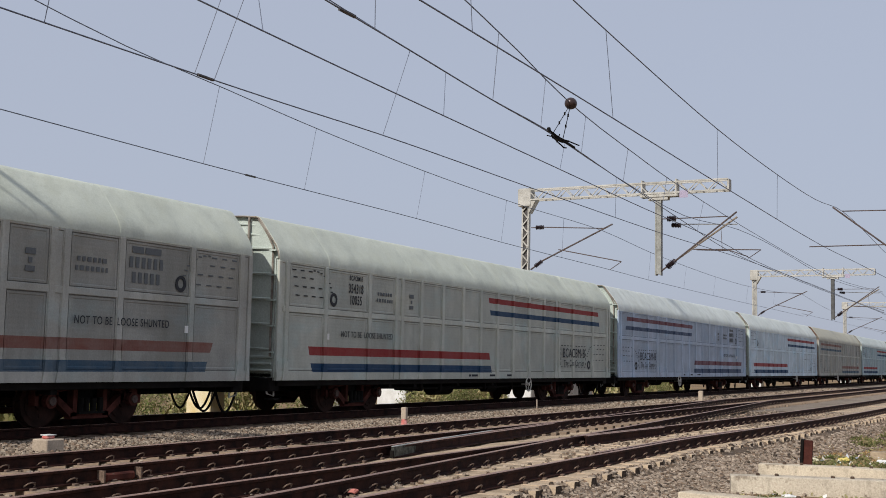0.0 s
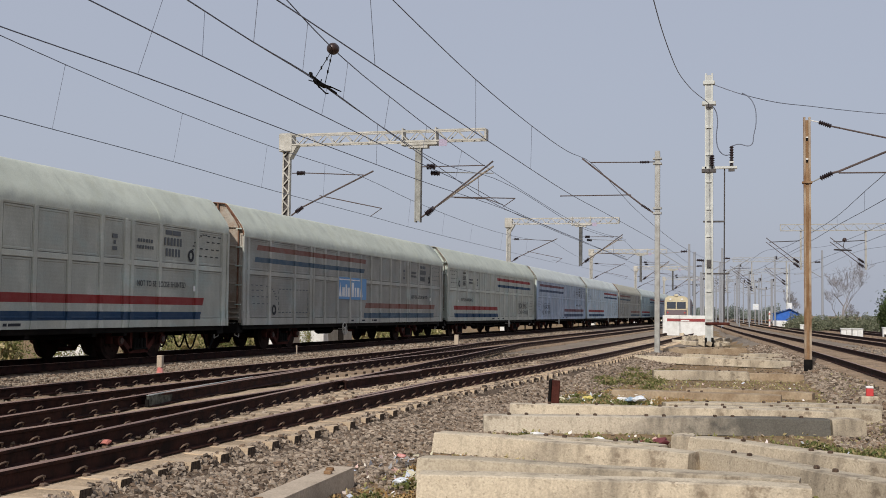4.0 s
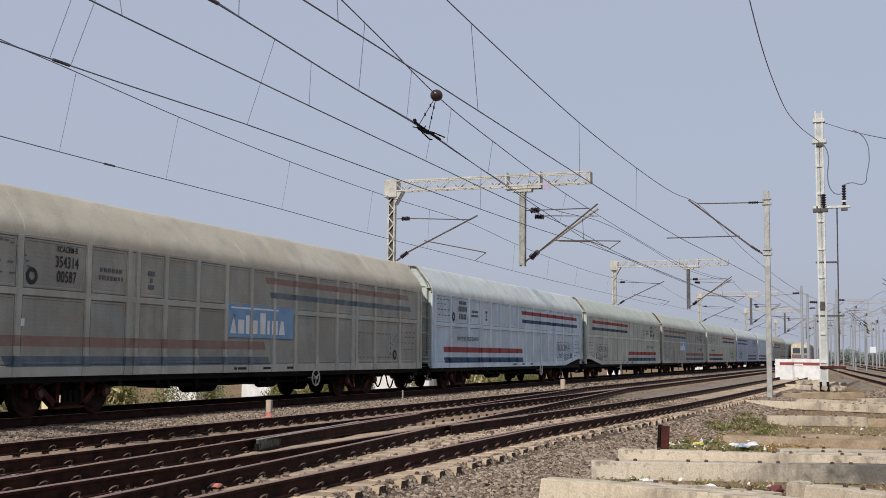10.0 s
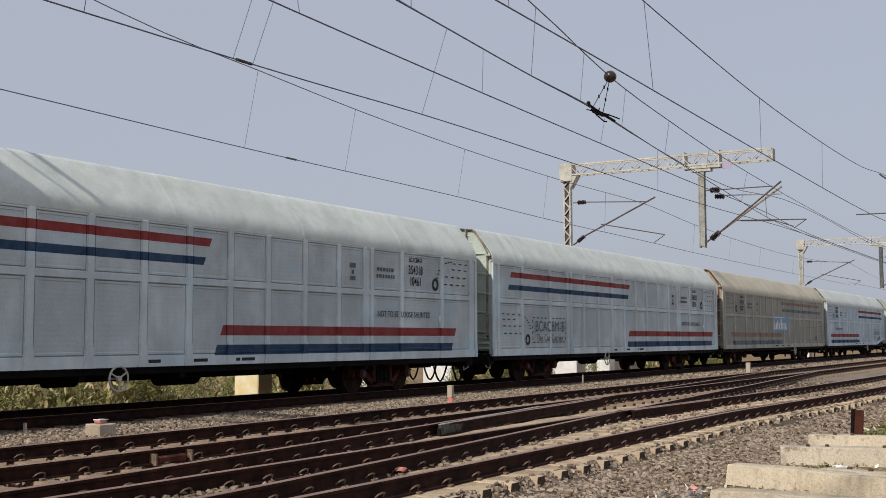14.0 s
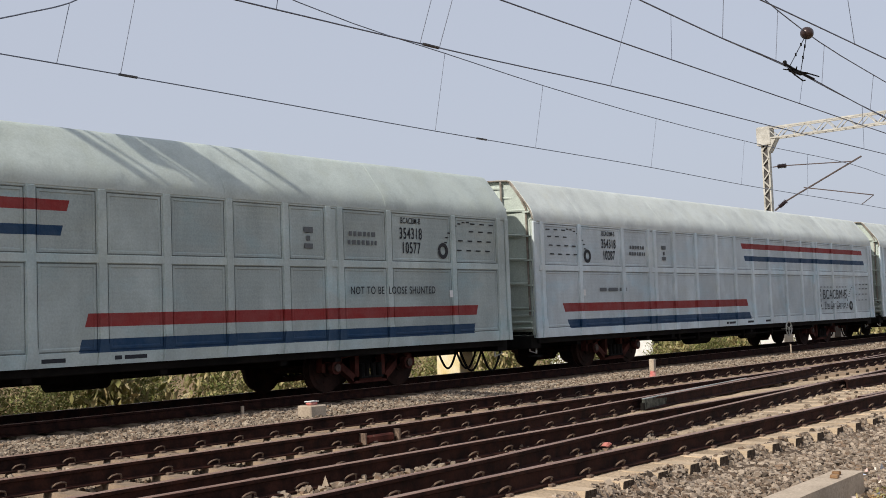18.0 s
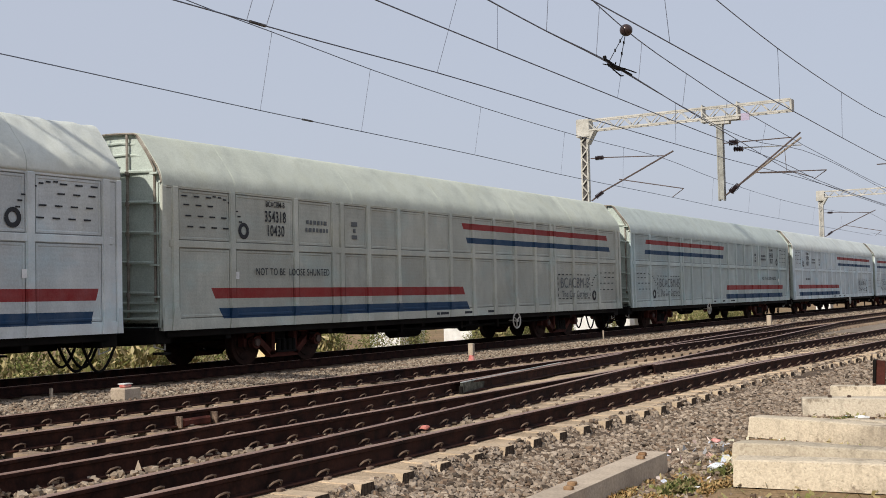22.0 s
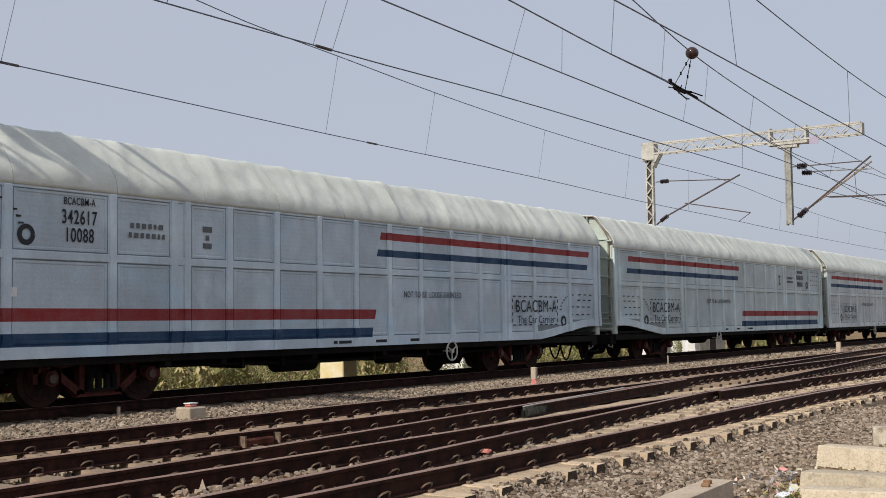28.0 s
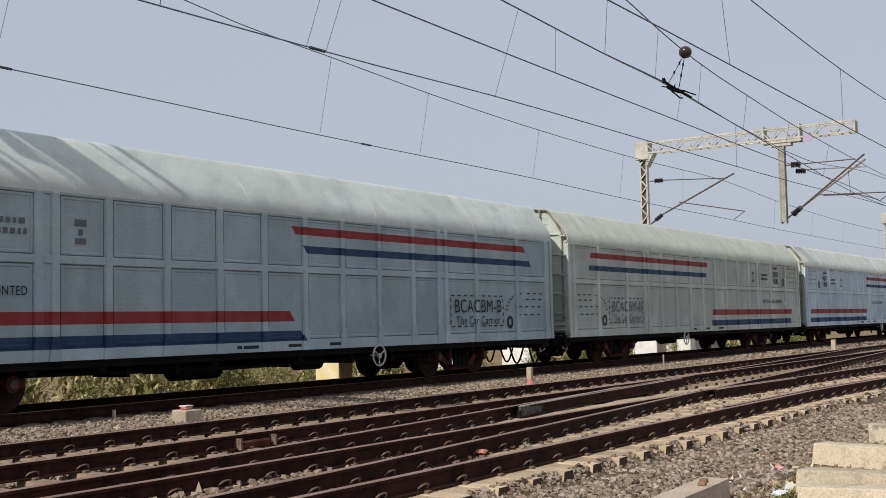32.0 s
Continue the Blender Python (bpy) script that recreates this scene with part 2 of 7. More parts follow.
M_HUB = worn("axle_end_steel", (0.11, 0.07, 0.055), (0.05, 0.028, 0.022), 9.0, 0.7)
M_STENCIL = plain("stencil_black", (0.018, 0.020, 0.024), 0.7)
M_WHITE = worn("white_paint", (0.78, 0.78, 0.76), (0.62, 0.61, 0.58), 3.0, 0.6)
M_SIGN = plain("sign_blue", (0.10, 0.27, 0.52), 0.5)
M_SIGN_FADED = worn("sign_blue_faded", (0.13, 0.29, 0.50), (0.22, 0.34, 0.48), 3.0, 0.7)
M_RED = plain("red_paint", (0.55, 0.05, 0.05), 0.5)
M_RAIL = worn("rail_rust", (0.011, 0.0043, 0.0034), (0.044, 0.0160, 0.0105), 5.0, 0.8)
M_HEAD = worn("rail_head", (0.23, 0.135, 0.10), (0.36, 0.235, 0.18), 2.0, 0.5, 0.25, stretch=(6, 0.3, 1))
M_CLIP = worn("clip_iron", (0.10, 0.070, 0.052), (0.22, 0.158, 0.12), 20.0, 0.75, 0.1)
M_CONC = worn("sleeper_concrete", (0.60, 0.465, 0.325), (0.44, 0.34, 0.235), 2.5, 0.9, bump=0.5, rand=0.25)
M_PILE = cast_concrete("pile_concrete", (0.59, 0.505, 0.38), (0.44, 0.37, 0.275))
M_PILE_DAMP = cast_concrete("pile_concrete_damp", (0.60, 0.525, 0.41), (0.45, 0.385, 0.30), damp=True)
M_CONC_GREY = worn("sleeper_grey", (0.30, 0.222, 0.158), (0.19, 0.142, 0.104), 2.5, 0.9, bump=0.5)
M_STENCIL_FADED = plain("stencil_faded", (0.13, 0.14, 0.145), 0.75)
M_STENCIL_MID = plain("stencil_worn", (0.035, 0.038, 0.044), 0.75)
# steel of distant masts and poles, with the haze mixed into its colour
M_FARSTEEL = plain("far_steel_hazed", (0.30, 0.31, 0.33), 0.7)
M_WEED = island("weed_leaf", [(0.095, 0.125, 0.035), (0.22, 0.20, 0.08), (0.33, 0.25, 0.14), (0.07, 0.092, 0.028), (0.15, 0.16, 0.05)], 0.8)
M_STEEL = worn("galvanised", (0.42, 0.42, 0.40), (0.29, 0.28, 0.255), 3.0, 0.55, 0.35)
M_PALE = worn("mast_pale", (0.55, 0.53, 0.48), (0.36, 0.345, 0.305), 2.2, 0.75)
M_DARKSTEEL = worn("dark_steel", (0.055, 0.05, 0.05), (0.10, 0.09, 0.085), 6.0, 0.6, 0.4)
M_RUSTPOST = worn("rust_post", (0.19, 0.105, 0.052), (0.31, 0.20, 0.115), 3.5, 0.85, stretch=(1, 1, 0.4))
# dark wire with the bluish reflection of the sky put into its base colour
M_WIRE = plain("wire_sky_sheen", (0.13, 0.145, 0.19), 0.5, 0.2)
M_ARM = worn("bracket_brown", (0.062, 0.045, 0.042), (0.11, 0.08, 0.072), 4.0, 0.7)
# blotchy dark tone for sleeper end faces; their shaded look is in the colour
M_SLEEPER_END = worn("sleeper_end_shade", (0.045, 0.030, 0.022), (0.12, 0.088, 0.062), 9.0, 0.95, bump=0.8, stretch=(1, 5, 0.6), dist=0.03)
M_INSUL = plain("insulator_brown", (0.030, 0.020, 0.022), 0.35)
M_BALL = plain("ball_weight", (0.050, 0.030, 0.026), 0.3, 0.3)
# stone tones; the near-black fourth one stands for shaded gaps between stones
M_STONE = island("ballast_stone", [(0.18, 0.139, 0.105), (0.27, 0.212, 0.162), (0.40, 0.325, 0.252), (0.06, 0.046, 0.035), (0.23, 0.160, 0.110)])
M_STONE_PALE = island("ballast_stone_pale", [(0.20, 0.154, 0.114), (0.27, 0.214, 0.162), (0.40, 0.33, 0.255), (0.08, 0.061, 0.045), (0.26, 0.182, 0.128)])
M_LEAF = island("leaf_green", [(0.07, 0.10, 0.03), (0.14, 0.165, 0.05), (0.25, 0.25, 0.095), (0.11, 0.135, 0.04), (0.36, 0.32, 0.17), (0.25, 0.19, 0.10), (0.13, 0.15, 0.05)], 0.8)
M_DRY = island("dry_grass", [(0.40, 0.32, 0.17), (0.30, 0.26, 0.12), (0.18, 0.19, 0.06), (0.48, 0.40, 0.24)], 0.85)
M_WITHERED = island("withered_leaf", [(0.40, 0.23, 0.09), (0.30, 0.19, 0.08), (0.46, 0.33, 0.16), (0.20, 0.17, 0.06), (0.24, 0.13, 0.06)], 0.85)
M_BARK = worn("bark", (0.13, 0.10, 0.075), (0.22, 0.18, 0.14), 4.0, 0.95, bump=0.6)
M_LITTER = island("litter", [(0.74, 0.73, 0.72), (0.66, 0.42, 0.36), (0.75, 0.72, 0.62), (0.42, 0.47, 0.58), (0.8, 0.8, 0.8), (0.62, 0.55, 0.30)], 0.5)


def ground_material():
    a = Mat("ground_soil", 0.95)
    big, mid, fine = a.noise(0.12, 5), a.noise(0.9, 6), a.noise(14, 5)
    c = a.mix(a.ramp(big, [(0.35, 0.0), (0.65, 1.0)]), (0.27, 0.18, 0.10), (0.21, 0.145, 0.082))
    c = a.mix(a.ramp(mid, [(0.5, 0.0), (0.72, 0.8)]), c, (0.15, 0.125, 0.06))
    c = a.mix(0.5, c, a.ramp(fine, [(0.3, 0.2), (0.7, 0.8)]), "OVERLAY")
    a.color(c)
    a.bump(a.math("ADD", fine, mid), 0.6, 0.05)
    return a.m


M_GROUND = ground_material()
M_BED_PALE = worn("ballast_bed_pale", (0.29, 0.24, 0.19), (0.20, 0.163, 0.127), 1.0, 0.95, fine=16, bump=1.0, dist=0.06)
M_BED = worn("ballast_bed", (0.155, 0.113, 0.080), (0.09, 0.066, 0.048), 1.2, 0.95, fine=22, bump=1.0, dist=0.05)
M_SAND = worn("sandy_fill", (0.52, 0.395, 0.27), (0.33, 0.25, 0.17), 1.5, 0.95, fine=25, bump=0.8, dist=0.03)


# ---- mesh tools ----
def part(name, bm, material, parent=None, label="", smooth=False):
    """Links a bmesh as one mesh object under a thing or a part."""
    me = bpy.data.meshes.new(name)
    bm.to_mesh(me)
    bm.free()
    if smooth:
        for p in me.polygons:
            p.use_smooth = True
    for m in material if isinstance(material, (list, tuple)) else (material,):
        me.materials.append(m)
    ob = new(name, me)
    if parent is not None:
        ob.parent = parent
    if label:
        ob["label"] = label
    return ob


def thing(name, label, category, at=None, group="", kind=""):
    ob = new(name)
    ob.empty_display_size = 0.1
    if at is not None:
        ob.matrix_world = at
    return tagged(ob, label, category, group, kind)


def box(bm, x0, x1, y0, y1, z0, z1, bevel=0.0):
    vs = [bm.verts.new((x, y, z)) for z in (z0, z1) for x, y in ((x0, y0), (x1, y0), (x1, y1), (x0, y1))]
    fs = [(3, 2, 1, 0), (4, 5, 6, 7), (0, 1, 5, 4), (1, 2, 6, 5), (2, 3, 7, 6), (3, 0, 4, 7)]
    faces = [bm.faces.new([vs[i] for i in f]) for f in fs]
    if bevel:
        edges = list({e for f in faces for e in f.edges})
        bmesh.ops.bevel(bm, geom=edges, offset=bevel, segments=1, affect="EDGES")
    return bm


def bx(*dims, bevel=0.0):
    return box(bmesh.new(), *dims, bevel=bevel)


def tube(bm, pts, r, n=6, caps=True):
    """A round bar along points; r: one radius or one for each point."""
    pts = [Vector(p) for p in pts]
    rings = []
    up = None
    for k, p in enumerate(pts):
        d = (pts[min(k + 1, len(pts) - 1)] - pts[max(k - 1, 0)]).normalized()
        if up is None:
            up = d.orthogonal().normalized()
        up = (up - d * up.dot(d)).normalized()
        side = d.cross(up)
        rad = r[k] if isinstance(r, (list, tuple)) else r
        rings.append([bm.verts.new(p + (up * math.cos(a) + side * math.sin(a)) * rad) for a in (2 * math.pi * j / n for j in range(n))])
    for a, b in zip(rings, rings[1:]):
        for j in range(n):
            bm.faces.new((a[j], a[(j + 1) % n], b[(j + 1) % n], b[j]))
    if caps:
        bm.faces.new(list(reversed(rings[0])))
        bm.faces.new(rings[-1])
    return bm


def tb(pts, r, n=6):
    return tube(bmesh.new(), pts, r, n)


def sweep(bm, prof, path):
    """A closed cross-section (x, z) along points of the plan (x, y, z)."""
    rows = []
    for k, p in enumerate(path):
        a, b = path[max(k - 1, 0)], path[min(k + 1, len(path) - 1)]
        d = math.hypot(b[0] - a[0], b[1] - a[1])
        nx, ny = (b[1] - a[1]) / d, -(b[0] - a[0]) / d
        rows.append([bm.verts.new((p[0] + nx * u, p[1] + ny * u, p[2] + w)) for u, w in prof])
    n = len(prof)
    for a, b in zip(rows, rows[1:]):
        for j in range(n):
            bm.faces.new((a[j], a[(j + 1) % n], b[(j + 1) % n], b[j]))
    bm.faces.new(list(reversed(rows[0])))
    bm.faces.new(rows[-1])
    return bm


def extrude_y(bm, prof, y0, y1):
    """A closed cross-section (x, z) from y0 to y1."""
    a = [bm.verts.new((x, y0, z)) for x, z in prof]
    b = [bm.verts.new((x, y1, z)) for x, z in prof]
    n = len(prof)
    for j in range(n):
        bm.faces.new((a[j], a[(j + 1) % n], b[(j + 1) % n], b[j]))
    bm.faces.new(list(reversed(a)))
    bm.faces.new(b)
    return bm


def disc(bm, c, r, axis, depth, n=16, r2=None):
    """A round plate or drum with its middle at c, along axis 'x', 'y' or 'z'."""
    c = Vector(c)
    ax = Vector([1.0 if k == axis else 0.0 for k in "xyz"]) * depth / 2
    return tube(bm, [c - ax, c + ax], [r, r if r2 is None else r2], n)


def piecewise(table):
    """A smooth-enough function through (y, x) pairs."""
    ys, xs = [p[0] for p in table], [p[1] for p in table]
    return lambda y: float(np.interp(y, ys, xs))


# ---- plan of the tracks: middle of each, x over y ----
near_x = piecewise([(-12, -6.6), (20, -6.55), (26, -6.2), (31, -5.98), (38, -5.8), (50, -5.62), (82, -5.45)])
cross_x = piecewise([(-12, -6.65), (2, -7.0), (8, -7.3), (12, -7.65), (18, -8.2), (24, -8.7), (34, -9.5), (46, -10.5)])
second_x = piecewise([(-40, -10.5), (60, -10.5), (95, -10.6), (147, -11.05), (164, -11.5), (194, -12.7), (217, -13.1), (420, -13.1)])
train_x = piecewise([(-400, -16.3), (900, -16.3)])
right_x = piecewise([(-40, 8.4), (0, 5.3), (27, 3.55), (37, 2.95), (46, 2.35), (60, 1.4), (85, -0.6), (140, -4.6), (420, -22)])
right2_x = piecewise([(-40, 13.6), (0, 10.4), (27, 8.6), (60, 6.2), (85, 4.2), (140, 0.4), (420, -16)])
right3_x = piecewise([(-40, 19.2), (0, 15.8), (27, 13.8), (60, 11.3), (85, 9.2), (140, 5.4), (420, -10)])


def step(v, a, b):
    k = min(1.0, max(0.0, (v - a) / (b - a)))
    return k * k * (3 - 2 * k)


def gz(x, y):
    """The height of the ground."""
    z = -0.62 + 0.38 * step(x, -19.2, -17.9)
    near = near_x(min(max(y, -12), 82))
    z += 0.058 * step(x, near - 3.0, near - 2.0) * (y < 82)
    z -= 0.13 * step(x, near + 1.22, near + 1.45) + 0.14 * step(x, near + 1.5, near + 2.6)
    if x > -3:
        r = right_x(min(max(y, -40), 420))
        z += 0.19 * step(x, r - 2.6, r - 1.5)
        z -= 0.35 * step(x, right3_x(min(max(y, -40), 420)) + 1.6, right3_x(min(max(y, -40), 420)) + 4)
    if -19 < x < 16 and -12 < y < 95:
        k = 0.35 if near - 2 < x < near + 1.2 else 1.0
        z += k * (0.030 * noise.noise((x * 0.9, y * 0.9, 0)) + 0.02 * noise.noise((x * 2.7, y * 2.7, 3)))
    if -15.1 < x < -11.7:
        z += 0.06 * step(x, -15.1, -14.4) * (1 - step(x, -12.5, -11.7))
    return z


def build_ground():
    xs = [-4000, -1200, -400, -150, -80, -50, -36] + list(np.arange(-30, 18.01, 0.4)) + [22, 30, 50, 100, 300, 1200, 4000]
    ys = [-4000, -1000, -200, -60, -25] + list(np.arange(-8, 96.01, 0.6)) + [100, 108, 120, 140, 170, 220, 320, 600, 1500, 4800]
    vs = [(float(x), float(y), gz(float(x), float(y))) for y in ys for x in xs]
    n = len(xs)
    fs, ms = [], []
    for j in range(len(ys) - 1):
        for i in range(n - 1):
            fs.append((j * n + i, j * n + i + 1, (j + 1) * n + i + 1, (j + 1) * n + i))
            x, y = (xs[i] + xs[i + 1]) / 2, (ys[j] + ys[j + 1]) / 2
            yy = min(max(y, -12), 82)
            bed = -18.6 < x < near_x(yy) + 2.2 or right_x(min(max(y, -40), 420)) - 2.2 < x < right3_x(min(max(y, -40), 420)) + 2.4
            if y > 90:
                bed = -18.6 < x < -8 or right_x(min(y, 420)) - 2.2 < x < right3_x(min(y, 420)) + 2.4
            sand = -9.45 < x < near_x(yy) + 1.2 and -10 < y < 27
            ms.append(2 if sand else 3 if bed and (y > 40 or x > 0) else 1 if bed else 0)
    me = bpy.data.meshes.new("ground")
    me.from_pydata(vs, [], fs)
    for m in (M_GROUND, M_BED, M_SAND, M_BED_PALE):
        me.materials.append(m)
    me.polygons.foreach_set("material_index", ms)
    me.polygons.foreach_set("use_smooth", [True] * len(fs))
    return tagged(new("ground", me), "dusty soil and crushed-stone track bed of a station yard", "ground", kind="structure")


build_ground()

# ---- rails, sleepers, clips ----
RAIL_PROF = [(-0.068, -0.172), (0.068, -0.172), (0.068, -0.160), (0.012, -0.142), (0.010, -0.045), (0.034, -0.034), (0.034, -0.006), (0.026, 0.0),
             (-0.026, 0.0), (-0.034, -0.006), (-0.034, -0.034), (-0.010, -0.045), (-0.012, -0.142), (-0.068, -0.160)]


def rail_points(fx, off, y0, y1):
    ys = [y0 + (y1 - y0) * k / 80 for k in range(81)]
    return [(fx(y) + off, y, 0.0) for y in ys]


def make_rail(fx, off, y0, y1, parent):
    bm = sweep(bmesh.new(), RAIL_PROF, rail_points(fx, off, y0, y1))
    for f in bm.faces:
        c = f.calc_center_median()
        f.material_index = 1 if c.z > -0.004 else 0
    return part("rail", bm, (M_RAIL, M_HEAD), parent)


def sleeper_mesh():
    """A waisted concrete sleeper, 2.75 m long, with sloping sides."""
    bm = bmesh.new()
    rows = []
    for u, w, h in ((-1.375, 0.085, 0.20), (-1.33, 0.095, 0.21), (-0.55, 0.09, 0.20), (0.0, 0.08, 0.175), (0.55, 0.09, 0.20), (1.33, 0.095, 0.21), (1.375, 0.085, 0.20)):
        rows.append([bm.verts.new((u, s * (w + e), z)) for s, e, z in ((-1, 0.045, -h), (1, 0.045, -h), (1, 0, 0), (-1, 0, 0))])
    for a, b in zip(rows, rows[1:]):
        for j in range(4):
            bm.faces.new((a[j], b[j], b[(j + 1) % 4], a[(j + 1) % 4]))
    bm.faces.new(rows[0]).material_index = 1
    bm.faces.new(list(reversed(rows[-1]))).material_index = 1
    bmesh.ops.recalc_face_normals(bm, faces=bm.faces)
    me = bpy.data.meshes.new("sleeper")
    bm.to_mesh(me)
    bm.free()
    me.materials.append(M_CONC)
    me.materials.append(M_SLEEPER_END)
    return me


def clip_mesh():
    """A bent spring clip on a rail's foot, bowing over its cast shoulder."""
    bm = bmesh.new()
    box(bm, 0.07, 0.115, -0.035, 0.035, -0.02, 0.016, bevel=0.006)
    tube(bm, [(0.02, -0.066, 0.0), (0.035, -0.076, 0.034), (0.065, -0.050, 0.064), (0.078, 0.0, 0.074), (0.065, 0.050, 0.064), (0.035, 0.076, 0.034), (0.02, 0.066, 0.0)], 0.0088, 6)
    me = bpy.data.meshes.new("rail_clip")
    bm.to_mesh(me)
    bm.free()
    me.materials.append(M_CLIP)
    return me


SLEEPER, CLIP = sleeper_mesh(), clip_mesh()
SLEEPER_GREY = SLEEPER.copy()
SLEEPER_GREY.materials[0] = M_CONC_GREY


def joined(name, mesh, poses, parent, label=""):
    """Many far copies of one mesh as one part."""
    v = np.array([tuple(p.co) for p in mesh.vertices])
    polys = [tuple(p.vertices) for p in mesh.polygons]
    vs, fs = [], []
    for m in poses:
        a = np.array(m)
        vs.append(v @ a[:3, :3].T + a[:3, 3])
    n = len(v)
    fs = [tuple(i + n * k for i in p) for k in range(len(poses)) for p in polys]
    me = bpy.data.meshes.new(name)
    me.from_pydata(np.concatenate(vs).tolist(), [], fs)
    me.materials.append(mesh.materials[0])
    ob = new(name, me)
    ob.parent = parent
    return tagged(ob, label, kind="stuff")


def track(label, fx, y0, y1, near, sleepers=True, clips=True, mesh=None, sides=(-1, 1), rails=(-1, 1)):
    """A broad-gauge track; pieces up to y = near are objects of their own."""
    t = thing("railway_track", label, "railway track", kind="structure")
    for s in rails:
        make_rail(fx, s * 0.8715, y0, y1, t)
    mesh = mesh or SLEEPER_GREY
    far_s, far_c = [], []
    k = 0
    y = y0 + 0.3
    while y < y1:
        wob = 0.02 * math.sin(k * 12.9)
        slope = math.degrees(math.atan2(fx(y - 0.5) - fx(y + 0.5), 1.0))
        m = pose(fx(y) + wob, y, -0.178, 0, 0, slope)
        if sleepers:
            if 2.0 < y < near:
                o = new("sleeper", mesh)
                o.parent, o.matrix_local = t, m
            else:
                far_s.append(m)
        if clips and -4 < y < 75:
            for r in rails:
                for s in sides:
                    c = pose(fx(y) + r * 0.8715, y, -0.17, 0, 0, 0 if s > 0 else 180)
                    if 3.0 < y < near and s > 0:
                        o = new("rail_clip", CLIP)
                        o.parent, o.matrix_local = t, c
                    else:
                        far_c.append(c)
        y += 0.6
        k += 1
    if far_s:
        joined("far_sleepers", mesh, far_s, t)
    if far_c:
        joined("far_clips", CLIP, far_c, t)
    return t


def build_tracks():
    track("rusty siding track on concrete sleepers with spring clips", near_x, -12, 78, 45, mesh=SLEEPER)
    track("crossover track of rusty rails between two lines", cross_x, -12, 46, 36, sleepers=False)
    track("rusty running track in a sandy bed", second_x, -40, 400, 36)
    track("running track with worn rails under the train", train_x, -400, 900, 6, clips=False)
    track("running track on crushed stone curving away", right_x, -30, 420, 6, clips=False)
    track("running track on crushed stone beside another", right2_x, -30, 420, 6, clips=False)
    track("outer running track on crushed stone", right3_x, -30, 420, 6, clips=False)

    bm = bmesh.new()
    prev = None
    for k in range(150):
        y = -6 + 84 * k / 149
        row = []
        for u in (-1.32, -1.1, -0.5, 0.0, 0.5, 1.05, 1.27, 1.40):
            e = 0.03 * noise.noise((u * 3, y * 2.1, 1)) if abs(u) > 1.2 else 0.0
            z = -0.186 + 0.010 * noise.noise((u * 2.2, y * 1.7, 4)) - (0.14 if abs(u) > 1.3 else 0.0)
            row.append(bm.verts.new((near_x(y) + u + e, y, z)))
        if prev:
            for j in range(len(row) - 1):
                bm.faces.new((prev[j], prev[j + 1], row[j + 1], row[j]))
        prev = row
    tagged(part("sleeper_fill", bm, M_SAND), "trodden sand packed between the siding's sleepers", "track bed", kind="structure")
    # guard rails and a short wing rail at the crossing of the two near tracks
    for fx, off, y0, y1, lab in ((near_x, 0.8715 - 0.13, 16, 24, "check rail inside the siding's running rail"), (cross_x, -0.8715 + 0.13, 15, 23, "check rail inside the crossover's running rail"),
                                 (near_x, -0.8715 + 0.12, 19.5, 23.5, "wing rail at the crossing nose")):
        t = thing("check_rail", lab, "rail", kind="structure")
        make_rail(fx, off, y0, y1, t)


build_tracks()


# ---- the train ----
PITCH = 22.4265
BODY = 10.74  # half the body's length
POSTS = [-8.85, -6.9, -5.58, -5.28, -4.25, -3.0, -1.75, -0.58, 0.58, 1.75, 3.0, 4.25, 5.28, 5.58, 6.9, 8.85]
ROOF_PROF = [(1.60, 3.40), (1.60, 3.46), (1.588, 3.55), (1.558, 3.64), (1.50, 3.745), (1.36, 3.93), (1.21, 4.125), (1.06, 4.315), (1.00, 4.365),
             (0.91, 4.395), (0.60, 4.42), (0.30, 4.432), (0.0, 4.436)]  # eave, straight slope, flat crown


def along(t):
    """How far the train has come at t seconds."""
    return 19.82581 + 8.047154 * t + 0.03440816 * t**2 + 0.0003679012 * t**3 - 5.04639e-6 * t**4


def sill_line(raised, y):
    """The height of the lower edge; at one end of an end car it rises."""
    return 0.79 + (0.31 * min(1.0, max(0.0, (y - 7.3) / 2.5)) if raised else 0.0)


def side_wall(raised, s):
    bm = bmesh.new()
    ys = [-BODY, 7.2, 7.7, 8.2, 8.7, 9.2, 9.6, 10.0, BODY]
    x = 1.57
    for a, b in zip(ys, ys[1:]):
        za, zb = sill_line(raised, a), sill_line(raised, b)
        v = [bm.verts.new(p) for p in ((s * x, a, za), (s * x, b, zb), (s * x, b, 3.44), (s * x, a, 3.44), (s * (x - 0.06), a, za), (s * (x - 0.06), b, zb), (s * (x - 0.06), b, 3.44), (s * (x - 0.06), a, 3.44))]
        for f in ((0, 1, 2, 3), (7, 6, 5, 4), (0, 4, 5, 1), (2, 6, 7, 3)):
            bm.faces.new([v[i] for i in f])
    bmesh.ops.remove_doubles(bm, verts=bm.verts, dist=0.0005)
    bmesh.ops.recalc_face_normals(bm, faces=bm.faces)
    return bm


